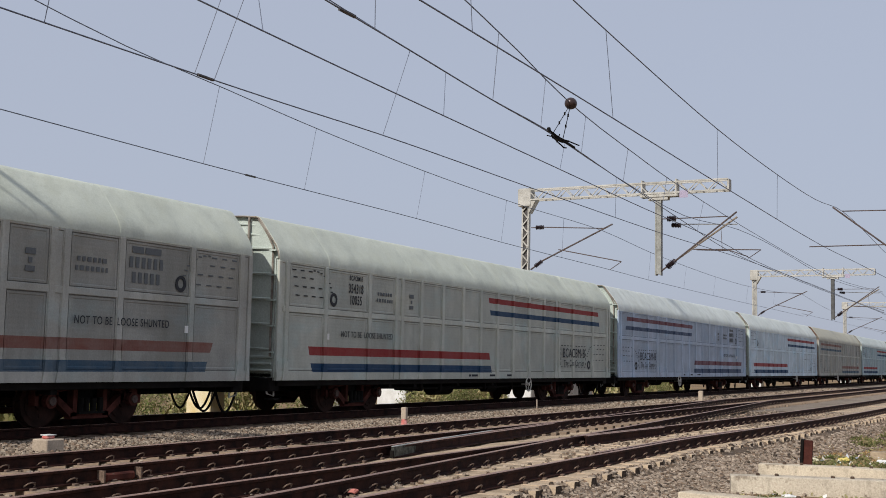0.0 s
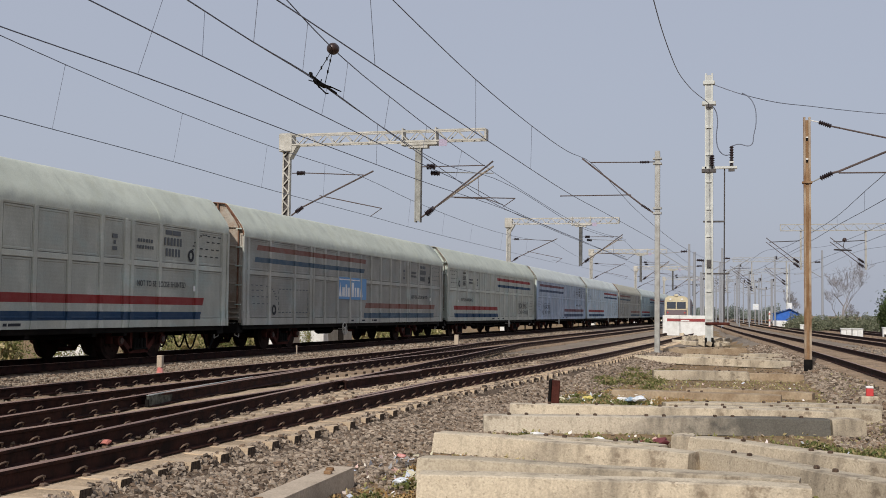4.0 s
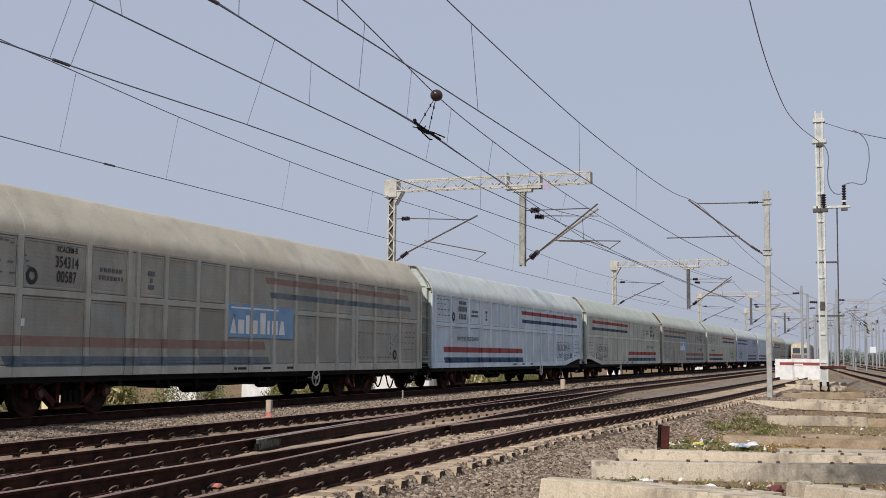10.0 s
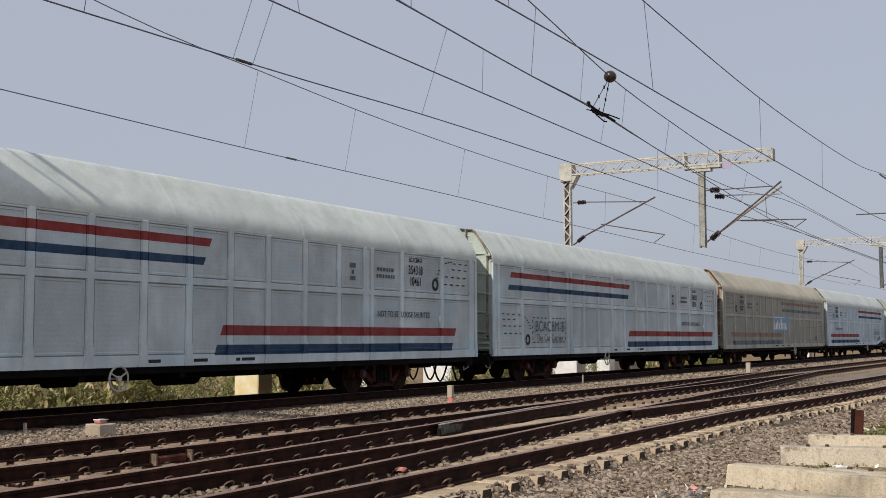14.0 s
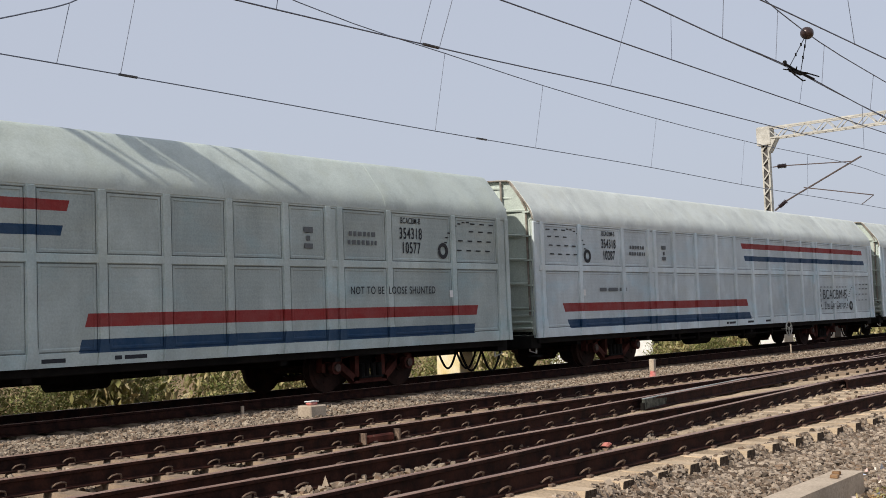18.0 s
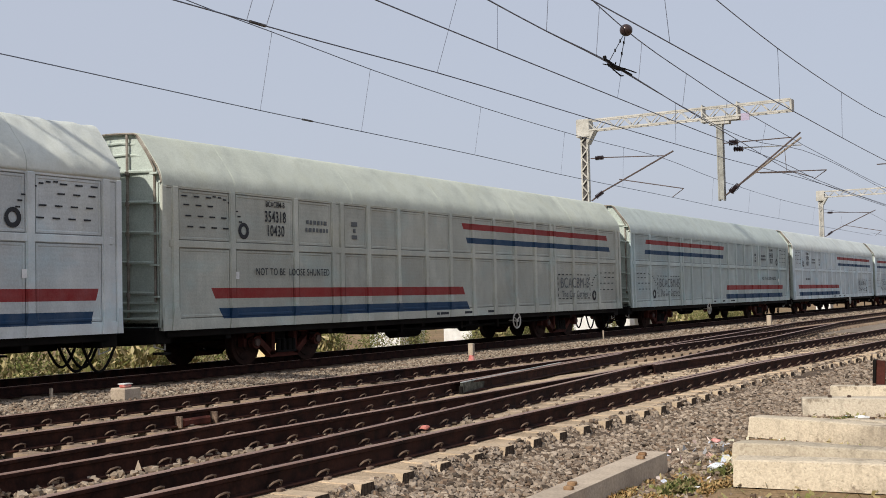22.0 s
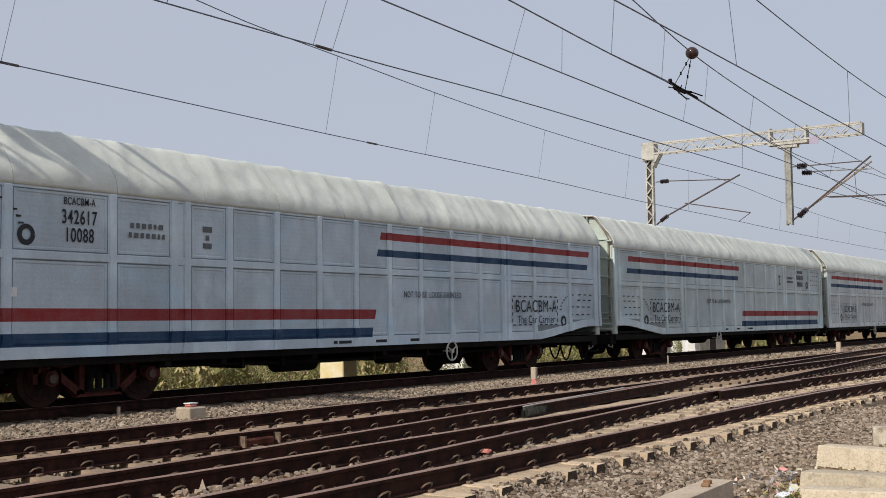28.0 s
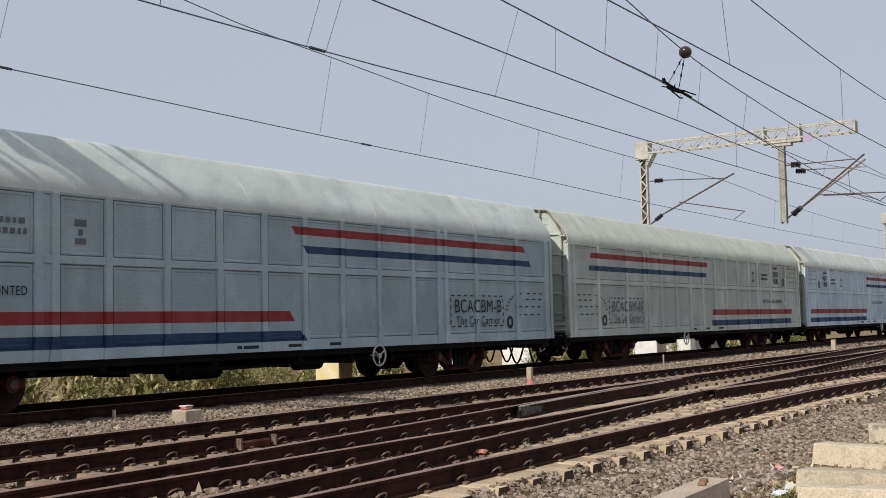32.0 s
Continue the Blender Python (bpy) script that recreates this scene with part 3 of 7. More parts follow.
def sill_strip(raised, s):
    """The flat strip along the lower edge of a side."""
    bm = bmesh.new()
    ys = [-BODY, 7.2, 7.7, 8.2, 8.7, 9.2, 9.6, 10.0, BODY]
    rows = []
    for y in ys:
        z = sill_line(raised, y)
        rows.append([bm.verts.new((s * x, y, w)) for x, w in ((1.572, z), (1.594, z), (1.594, z + 0.195), (1.572, z + 0.205))])
    for a, b in zip(rows, rows[1:]):
        for j in range(4):
            bm.faces.new((a[j], a[(j + 1) % 4], b[(j + 1) % 4], b[j]))
    bm.faces.new(rows[0])
    bm.faces.new(rows[-1])
    bmesh.ops.recalc_face_normals(bm, faces=bm.faces)
    return bm


def lipped_panel(xa, xb, y0, y1, z0, z1, s):
    """A pressed panel: a raised rim round a field set back, its upper edge turned out."""
    bm = bmesh.new()
    xo, xi = (xb, xb - 0.012) if s > 0 else (xa, xa + 0.012)
    xr = xa if s > 0 else xb
    rings = []
    for x, m in ((xr, 0.0), (xo, 0.0), (xo, 0.035), (xi, 0.05)):
        rings.append([bm.verts.new((x, y, z)) for y, z in ((y0 + m, z0 + m), (y1 - m, z0 + m), (y1 - m, z1 - m), (y0 + m, z1 - m))])
    for a, b in zip(rings, rings[1:]):
        for j in range(4):
            bm.faces.new((a[j], a[(j + 1) % 4], b[(j + 1) % 4], b[j]))
    bm.faces.new(rings[-1])
    bm.faces.new(list(reversed(rings[0])))
    bmesh.ops.recalc_face_normals(bm, faces=bm.faces)
    return bm


def end_profile(x_out=1.58):
    pts = [(x * x_out / 1.6, z - 0.012) for x, z in ROOF_PROF]
    return [(x_out, 0.85)] + pts + [(-x, z) for x, z in reversed(pts[:-1])] + [(-x_out, 0.85)]


def sheet(prof, y0, y1):
    """A bent sheet, smooth along its curve, with sharp rims."""
    bm = extrude_y(bmesh.new(), prof, y0, y1)
    n = len(prof) // 2
    rims = {prof[0], prof[n - 1], prof[n], prof[-1]}
    for f in bm.faces:
        f.smooth = len(f.verts) == 4
    for e in bm.edges:
        a, b = e.verts
        e.smooth = abs(a.co.y - b.co.y) > 0.1 and not any(abs(a.co.x - x) < 1e-5 and abs(a.co.z - z) < 1e-5 for x, z in rims)
    return bm


def crumpled_sheet(prof, y0, y1):
    """A roof sheet that has been dented all over, with ridges across it."""
    fine = []
    for a, b in zip(prof, prof[1:]):
        n = max(1, int(math.hypot(b[0] - a[0], b[1] - a[1]) / 0.09))
        fine += [(a[0] + (b[0] - a[0]) * k / n, a[1] + (b[1] - a[1]) * k / n) for k in range(n)]
    fine.append(prof[-1])
    bm = bmesh.new()
    rows, n = [], 18
    for i in range(n + 1):
        y = y0 + (y1 - y0) * i / n
        row = []
        for k, (x, z) in enumerate(fine):
            xa, za = fine[max(k - 1, 0)]
            xb, zb = fine[min(k + 1, len(fine) - 1)]
            d = math.hypot(xb - xa, zb - za)
            nx, nz = (zb - za) / d, -(xb - xa) / d
            free = min(1.0, k / 4, (len(fine) - 1 - k) / 4)
            h = 0.022 * noise.noise((y * 1.9, z * 1.3, x)) + 0.019 * noise.noise((y * 5.0 + z * 2.2, z * 3.0, x * 2))
            h += (0.022 + 0.02 * noise.noise((y * 0.7, 5, 0))) * max(0.0, math.cos((y - 0.25 * z) * 2 * math.pi / 1.07)) ** 8
            row.append(bm.verts.new((x + nx * h * free, y, z + nz * h * free)))
        rows.append(row)
    for a, b in zip(rows, rows[1:]):
        for k in range(len(fine) - 1):
            bm.faces.new((a[k], b[k], b[k + 1], a[k + 1])).smooth = True
    bmesh.ops.recalc_face_normals(bm, faces=bm.faces)
    bmesh.ops.solidify(bm, geom=bm.faces[:], thickness=0.02)
    bm.normal_update()
    for f in bm.faces:
        if abs(f.normal.y) > 0.8 or f.calc_area() < 0.0015:
            f.smooth = False
            for e in f.edges:
                e.smooth = False
    return bm


def bogie(parent, yc):
    """A three-piece bogie: side frames, bolster, springs; its wheelsets are returned."""
    b = part("bogie_bolster", bx(-1.0, 1.0, yc - 0.22, yc + 0.22, 0.42, 0.70, bevel=0.03), M_BLACK, parent)
    for s in (-1, 1):
        x0, x1 = (0.98, 1.13) if s > 0 else (-1.13, -0.98)
        bm = bmesh.new()

        def bar(u0, w0, u1, w1, t, x0=x0, x1=x1, bm=bm):
            d = Vector((0, u1 - u0, w1 - w0)).normalized()
            n = Vector((0, -d.z, d.y)) * t
            v = [bm.verts.new(Vector((x, yc + u, w)) + n * k) for x in (x0, x1) for u, w, k in ((u0, w0, -1), (u1, w1, -1), (u1, w1, 1), (u0, w0, 1))]
            for f in ((0, 1, 2, 3), (7, 6, 5, 4), (0, 4, 5, 1), (1, 5, 6, 2), (2, 6, 7, 3), (3, 7, 4, 0)):
                bm.faces.new([v[i] for i in f])

        for e in (-1, 1):
            bar(e * 0.30, 0.735, e * 1.28, 0.60, 0.065)
            bar(e * 0.96, 0.62, e * 0.40, 0.20, 0.062)
            bar(e * 0.36, 0.18, e * 0.36, 0.76, 0.05)
            bar(e * 1.24, 0.38, e * 1.24, 0.66, 0.045)
            bar(e * 0.80, 0.40, e * 0.80, 0.62, 0.04)
        bar(-0.36, 0.745, 0.36, 0.745, 0.05)
        bar(-0.46, 0.19, 0.46, 0.19, 0.055)
        bmesh.ops.recalc_face_normals(bm, faces=bm.faces)
        part("side_frame", bm, M_BOGIE, b)
        bm = bx(*sorted((s * 1.10, s * 1.20)), yc - 0.30, yc + 0.32, 0.22, 0.26)
        for u in (-0.22, -0.05, 0.12, 0.26):
            disc(bm, (s * 1.15, yc + u, 0.37), 0.055, "z", 0.26, 8)
        part("spring_nest", bm, M_BLACK, b)
        for u in (-1.0, 1.0):
            bm = disc(bmesh.new(), (s * 1.17, yc + u, 0.46), 0.13, "x", 0.12, 12)
            part("axle_box", bm, M_BOGIE, b)
            part("axle_cap", disc(bmesh.new(), (s * 1.24, yc + u, 0.46), 0.075, "x", 0.05, 10), M_HUB, b)
    return b


def wheelset_mesh():
    bm = bmesh.new()
    disc(bm, (0, 0, 0), 0.085, "x", 2.0, 10)
    for s in (-1, 1):
        c = s * 0.872
        tube(bm, [(c - 0.075 * s, 0, 0), (c - 0.045 * s, 0, 0), (c - 0.045 * s, 0, 0), (c + 0.065 * s, 0, 0)], [0.463, 0.463, 0.438, 0.430], 24)
        disc(bm, (c + 0.075 * s, 0, 0), 0.34, "x", 0.02, 20, 0.33)
        disc(bm, (c + 0.10 * s, 0, 0), 0.14, "x", 0.06, 12)
        for k in range(4):
            a = k * math.pi / 2
            disc(bm, (c + 0.09 * s, 0.24 * math.cos(a), 0.24 * math.sin(a)), 0.035, "x", 0.012, 8)
    bmesh.ops.recalc_face_normals(bm, faces=bm.faces)
    me = bpy.data.meshes.new("wheelset")
    bm.to_mesh(me)
    bm.free()
    me.materials.append(M_WHEEL)
    return me


WHEELSET = wheelset_mesh()


def marks_mesh():
    """Stencilled dashes: lashing diagrams at both ends, as thin paint plates."""
    bm = bmesh.new()
    for s in (-1, 1):
        x = s * 1.5835

        def dash(y, z, w=0.15, h=0.027, s=s, x=x):
            box(bm, min(x, x + s * 0.004), max(x, x + s * 0.004), y - w / 2, y + w / 2, z - h / 2, z + h / 2)

        for k, z in enumerate((3.24, 3.08, 2.88, 2.68)):
            for j in range(3 + (k > 1)):
                dash(-10.15 + 0.32 * j + 0.05 * k, z)
        for k, z in enumerate((1.98, 1.83, 1.64, 1.43)):
            for j in range(3 + (k > 1)):
                dash(10.1 - 0.33 * j - 0.05 * k, z)
        for a in range(8):
            q = math.pi * 0.5 * a / 8
            dash(-8.95 + 0.75 * math.sin(q) - 0.4, 2.72 + 0.55 * math.cos(q), 0.09)
            dash(8.5 + 0.55 - 0.75 * math.sin(q), 1.47 + 0.5 * math.cos(q), 0.09)
        for z in (1.90, 1.17):
            for j in range(9):
                dash(5.85 + 0.275 * j, z, 0.14)
        for y in (5.76, 8.14):
            for j in range(4):
                dash(y, 1.28 + 0.17 * j, 0.03, 0.09)
    return bm


def ring_mesh(y, z, s, r=0.118):
    bm = bmesh.new()
    pts = [(s * 1.574, y + r * math.cos(a), z + r * 1.05 * math.sin(a)) for a in (2 * math.pi * k / 20 for k in range(21))]
    tube(bm, pts, 0.045, 4)
    for v in bm.verts:
        v.co.x = math.copysign(1.582 if abs(v.co.x) < 1.574 else 1.589, v.co.x)
    return bm


def letters(text, size, y, z, flip, parent, label="", x=1.578, condense=0.8, ink=None, weight=0.012):
    """Stencilled writing on the side that faces the yard; flip: on a car that is turned round."""
    cu = bpy.data.curves.new("lettering", "FONT")
    cu.body, cu.size, cu.align_x, cu.extrude = text, size, "CENTER", 0.001
    cu.space_character = 1.12
    cu.offset = size * weight
    cu.materials.append(ink or M_STENCIL)
    ob = new("lettering", cu)
    ob.parent = parent
    s = -1 if flip else 1
    m = Matrix(((0, 0, s, s * x), (s, 0, 0, y), (0, 1, 0, z), (0, 0, 0, 1)))
    ob.matrix_local = m @ Matrix.Diagonal((condense, 1, 1, 1))
    if label:
        ob["label"] = label
    return ob


CAR_LABEL = {
    "white": "white covered car-carrier wagon with red and blue bands",
    "cream": "cream-grey covered car-carrier wagon with red and blue bands",
    "putty": "putty-grey covered car-carrier wagon with red and blue bands",
    "grey": "pale grey covered car-carrier wagon with red and blue bands",
    "pale": "bluish white covered car-carrier wagon with red and blue bands",
    "ash": "light grey covered car-carrier wagon with red and blue bands",
    "sage": "dull grey-green covered car-carrier wagon with red and blue bands",
    "slate": "bluish green-grey covered car-carrier wagon with red and blue bands",
    "blue": "bluish grey covered car-carrier wagon with faded bands",
    "dusty": "dusty grey covered car-carrier wagon with faded bands",
    "brown": "brown-stained covered car-carrier wagon with faded bands",
}


def build_car(raised, paint, roofing, turned, stripes):
    """One covered car carrier at the origin, numbers end at -y."""
    mr = ROOF[roofing]
    mp, mq, mg = paint_set(paint, stripes)
    car = thing("car_carrier_wagon", CAR_LABEL[paint], "rail wagon", group="wagons of the train")
    for s in (-1, 1):
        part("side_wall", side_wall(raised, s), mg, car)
        part("sill", sill_strip(raised, s), mp, car)
    low = lambda y: sill_line(raised, y)
    edges = [-BODY + 0.06, -BODY + 0.345] + POSTS + [BODY - 0.345, BODY - 0.06]
    for s in (-1, 1):
        x0, x1 = (1.555, 1.61) if s > 0 else (-1.61, -1.555)
        for k, y in enumerate(edges):
            w = 0.145 if 0 < k < len(edges) - 1 else 0.12
            z0 = low(y)
            bm = bx(x0, x1, y - w / 2, y + w / 2, z0 + 0.02, 3.40, bevel=0.012)
            if 0 < k < len(edges) - 1:
                box(bm, *((1.57, 1.588) if s > 0 else (-1.588, -1.57)), y - w / 2 - 0.018, y + w / 2 + 0.018, z0 + 0.2, 3.38)
            xa, xb = (x0, x1 + 0.012) if s > 0 else (x0 - 0.012, x1)
            fw = 0.12 if abs(y) < 10.5 else 0.06
            foot = bx(xa, xb, y - fw, y + fw, z0, z0 + 0.42)
            for v in foot.verts:
                if v.co.z > z0 + 0.2:
                    v.co.y = y + (v.co.y - y) * 0.5
            if (s > 0) == bool(turned):
                me_foot = bpy.data.meshes.new("foot")
                foot.to_mesh(me_foot)
                bm.from_mesh(me_foot)
                foot.free()
                part("side_post", bm, mp, car)
            else:
                post = part("side_post", bm, mp, car)
                part("post_foot", foot, mp, post)
        for k, (a, b) in enumerate(zip(edges, edges[1:])):
            if b - a < 0.4:
                if b - a > 0.2:
                    part("narrow_panel", bx(*((1.56, 1.578) if s > 0 else (-1.578, -1.56)), a + 0.07, b - 0.07, low(b) + 0.2, 3.35), mp, car)
                continue
            a, b = a + 0.108, b - 0.108
            xa, xb = (1.565, 1.583) if s > 0 else (-1.583, -1.565)
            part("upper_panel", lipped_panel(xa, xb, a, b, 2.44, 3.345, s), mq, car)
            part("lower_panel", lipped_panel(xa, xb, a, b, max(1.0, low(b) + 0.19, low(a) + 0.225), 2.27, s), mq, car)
        xs = (1.556, 1.60) if s > 0 else (-1.60, -1.556)
        xt = (1.556, 1.593) if s > 0 else (-1.593, -1.556)
        part("waist_rail", bx(*xs, -BODY + 0.2, BODY - 0.2, 2.29, 2.42, bevel=0.01), mp, car)
        part("top_rail", bx(*xt, -BODY + 0.05, BODY - 0.05, 3.36, 3.43, bevel=0.008), mp, car)
    n = 11
    prof = ROOF_PROF + [(-x, z) for x, z in reversed(ROOF_PROF[:-1])]
    inner = [(x * 0.985, z - 0.03) for x, z in reversed(prof)]
    step_y = (2 * BODY - 0.04) / n
    for k in range(n):
        y0 = -BODY + 0.02 + k * step_y
        lift = 0.0012 * (k % 2)
        p = [(x * (1 + lift), z + lift * 2) for x, z in prof] + [(x, z) for x, z in inner]
        if roofing == "crumpled":
            part("roof_sheet", crumpled_sheet(prof, y0 + 0.004, y0 + step_y - 0.004), mr, car)
        else:
            part("roof_sheet", sheet(p, y0 - 0.004 * (k % 2), y0 + step_y + 0.004 * (k % 2)), mr, car)
    me, mi = (M_END_RUST, M_IRON_RUST) if paint in ("dusty", "brown") else (M_END, M_IRON)
    for e in (-1, 1):
        y0, y1 = sorted((e * (BODY - 0.15), e * (BODY - 0.10)))
        part("end_wall", extrude_y(bmesh.new(), end_profile(1.52), y0, y1), me, car)
        for s in (-1, 1):
            part("corner_plate", bx(*sorted((s * 1.45, s * 1.56)), *sorted((e * (BODY - 0.23), e * (BODY - 0.02))), 0.85, 3.45, bevel=0.01), me, car)
        rim = [(x * 0.985, z - 0.02) for x, z in ROOF_PROF[1:]]
        rim = rim + [(-x, z) for x, z in reversed(rim[:-1])]
        part("end_rim", tb([(x, e * (BODY - 0.015), z) for x, z in rim], 0.02, 5), mi, car)
        for z in (1.45, 2.0, 2.55, 3.10, 3.66):
            bm = bmesh.new()
            pts = [(-1.46 + 2.92 * k / 12, e * (BODY - 0.10 + 0.07 * math.sin(math.pi * k / 12)), z + 0.05 * math.sin(math.pi * k / 12)) for k in range(13)]
            tube(bm, pts, 0.032, 6)
            part("end_rib", bm, me, car)
        for z, w in ((4.02, 0.98), (4.24, 0.86)):
            part("gable_bar", tb([(-w, e * (BODY - 0.12), z - 0.05), (-w * 0.6, e * (BODY - 0.08), z), (w * 0.6, e * (BODY - 0.08), z), (w, e * (BODY - 0.12), z - 0.05)], 0.026, 6), me, car)
        ye = e * (BODY - 0.03)
        for x in (-0.72, 0.72):
            bm = tb([(x, ye, 0.95), (x, ye, 4.38)], 0.026, 8)
            for z in (1.45, 2.0, 2.55, 3.10, 3.66):
                disc(bm, (x, ye, z), 0.045, "z", 0.07, 8)
            part("end_pipe", bm, mi, car)
        for s in (-1, 1):
            bm = tb([(s * 1.40, ye, 1.30), (s * 1.40, ye, 3.70), (s * 1.25, ye, 3.96), (s * 0.97, ye, 4.33)], 0.024)
            part("end_ladder", bm, mi, car)
            bm = bmesh.new()
            for z in (1.38, 1.95, 2.51, 3.06, 3.60):
                box(bm, s * 1.44 - 0.10, s * 1.44 + 0.09, min(ye - e * 0.06, ye + e * 0.07), max(ye - e * 0.06, ye + e * 0.07), z, z + 0.035)
            part("ladder_rungs", bm, M_END, car, "pale steel ladder treads")
        for k, z in enumerate((1.27, 1.12, 0.98)):
            part("end_ledge", bx(-1.42 - 0.03 * k, 1.42 + 0.03 * k, *sorted((e * (BODY - 0.17), e * (BODY - 0.03 + 0.03 * k))), z, z + 0.05, bevel=0.01), me, car)
        for s in (-1, 1):
            bm = tb([(s * 1.30, e * (BODY - 0.05), 0.86), (s * 1.34, e * (BODY - 0.05), 0.50), (s * 1.34, e * (BODY - 0.30), 0.44), (s * 1.34, e * (BODY - 0.30), 0.80)], 0.02)
            part("end_stirrup", bm, M_PALE, car)
        part("headstock", bx(-1.45, 1.45, *sorted((e * (BODY - 0.35), e * (BODY + 0.02))), 0.55, 0.84, bevel=0.02), M_BLACK, car)
        bm = bx(-0.13, 0.13, *sorted((e * (BODY - 0.1), e * (BODY + 0.42))), 0.68, 0.92, bevel=0.04)
        part("coupler", bm, M_BLACK, car)
        for x in (0.45, 1.05):
            bm = tb([(e * x * (1 - 0.1 * k / 12), e * (BODY - 0.45 + 0.075 * k), 0.70 - 0.52 * math.sin(math.pi * k / 12) - 0.01 * k) for k in range(13)], 0.026)
            part("air_hose", bm, M_BLACK, car)
        part("end_step", bx(1.25, 1.5, *sorted((e * (BODY - 0.3), e * (BODY - 0.1))), 0.36, 0.40), M_BLACK, car)
    bm = bx(-0.32, 0.32, -BODY + 0.3, BODY - 0.3, 0.50, 0.86)
    for y in POSTS[::2]:
        box(bm, -1.45, 1.45, y - 0.07, y + 0.07, 0.58, 0.84)
    box(bm, -1.5, 1.5, -BODY + 0.1, BODY - 0.1, 0.86, 0.93)
    part("underframe", bm, M_BLACK, car)
    for s in (-1, 1):
        part("sole_bar", bx(*sorted((s * 1.38, s * 1.50)), -BODY + 0.2, BODY - 0.2, 0.66, 0.84 if not raised else 0.83, bevel=0.015), M_BLACK, car)
    bm = bmesh.new()
    disc(bm, (0.75, -1.6, 0.52), 0.21, "y", 1.1, 14)
    part("air_tank", bm, M_BLACK, car)
    bm = bmesh.new()
    disc(bm, (0.9, 1.4, 0.52), 0.16, "y", 0.7, 12)
    part("brake_cylinder", bm, M_BLACK, car)
    bm = bmesh.new()
    for x in (0.5, 1.2):
        tube(bm, [(x, -6.0, 0.58), (x, -1, 0.50), (x, 5.8, 0.56)], 0.03, 6)
    for y in (-3.6, -2.5, 0.4, 2.4, 3.8):
        box(bm, 0.45, 1.3, y - 0.04, y + 0.04, 0.46, 0.80)
    part("brake_rigging", bm, M_BLACK, car)
    for s in (-1, 1):
        bm = bmesh.new()
        c = Vector((s * 1.63, 2.9 if s > 0 else 2.35, 0.60))
        ring = [c + Vector((0, 0.215 * math.cos(a), 0.215 * math.sin(a))) for a in (2 * math.pi * k / 24 for k in range(25))]
        tube(bm, ring, 0.02, 6)
        for a in (0.5, 2.6, 4.7):
            tube(bm, [c, c + Vector((0, 0.215 * math.cos(a), 0.215 * math.sin(a)))], 0.016, 5)
        disc(bm, c, 0.05, "x", 0.06, 10)
        tube(bm, [c, c - Vector((s * 0.25, 0, 0))], 0.02, 6)
        part("brake_handwheel", bm, M_PALE, car, "white painted brake handwheel")
        part("end_reflector", bx(*sorted((s * 1.585, s * 1.595)), -8.80, -8.68, 1.72, 1.86), M_WHITE, car)
    bogie(car, -6.76)
    bogie(car, 6.76)
    for k, y in enumerate((-7.76, -5.76, 5.76, 7.76)):
        w = new("wheelset", WHEELSET)
        w.parent = car
        w.location = (0, y, 0.43)
    tagged(part("lashing_mark", marks_mesh(), M_STENCIL_FADED if paint in ("dusty", "brown") else M_STENCIL, car), "dashed black stencil marks", kind="stuff")
    for s in (-1, 1):
        part("target_ring", ring_mesh(-8.52, 2.66, s), M_STENCIL, car)
        part("target_ring", ring_mesh(8.48, 1.25, s), M_STENCIL, car)
    return car


# number, turned round?, end car?, paint, roof
CARS = [
    (-8, 0, 0, "slate", "grey"), (-7, 1, 0, "blue", "grey"), (-6, 0, 0, "dusty", "grey"), (-5, 1, 0, "blue", "grey"), (-4, 0, 0, "slate", "grey"),
    (-3, 1, 0, "dusty", "dusty"), (-2, 0, 0, "white", "white"), (-1, 1, 0, "blue", "white"), (0, 0, 0, "putty", "cream"), (1, 1, 0, "dusty", "cream"),
    (2, 1, 1, "putty", "cream"), (3, 0, 1, "white", "white"), (4, 0, 0, "brown", "brown"), (5, 1, 0, "pale", "white"), (6, 1, 0, "pale", "white"),
    (7, 0, 0, "pale", "white"), (8, 1, 0, "sage", "sage"), (9, 0, 0, "putty", "cream"), (10, 1, 0, "ash", "crumpled"), (11, 1, 1, "grey", "crumpled"),
    (12, 0, 1, "white", "crumpled"), (13, 1, 0, "cream", "cream"), (14, 0, 0, "slate", "grey"), (15, 1, 0, "grey", "grey"),
]
# where each wagon's bands begin and end, low and high, and how their ends lean; for the rest by the way they face
BANDS = {0: (-9.5, 0.05, -0.05, 9.46, 0.3), 1: (-9.57, -0.05, -0.03, 9.73, 0.4), 2: (-9.33, -0.2, -0.03, 9.27, 0.4), 3: (-9.52, 0.15, 0.0, 9.65, 0.2), 4: (-9.45, 0.1, 0.1, 9.53, 0.6), 5: (-10.14, 0.02, -0.07, 9.54, 0.4), 6: (-9.63, -0.4, -0.05, 9.75, 0.45), 7: (-9.64, 0.10, -0.12, 9.78, 0.45), 8: (-9.62, -0.34, -0.06, 9.18, 0.3),
         9: (-9.45, 0.02, 0.02, 9.6, 0.55), 10: (-10.24, -0.44, -0.04, 9.88, 0.3), 11: (-10.15, -0.35, -0.06, 9.68, 0.3), 12: (-9.9, 0.12, 0.3, 10.1, -0.3), 13: (-9.67, -0.38, 0.03, 9.27, 0.3),
         14: (-9.6, 0.13, 0.2, 9.23, 0.8)}
TRAIN = {}


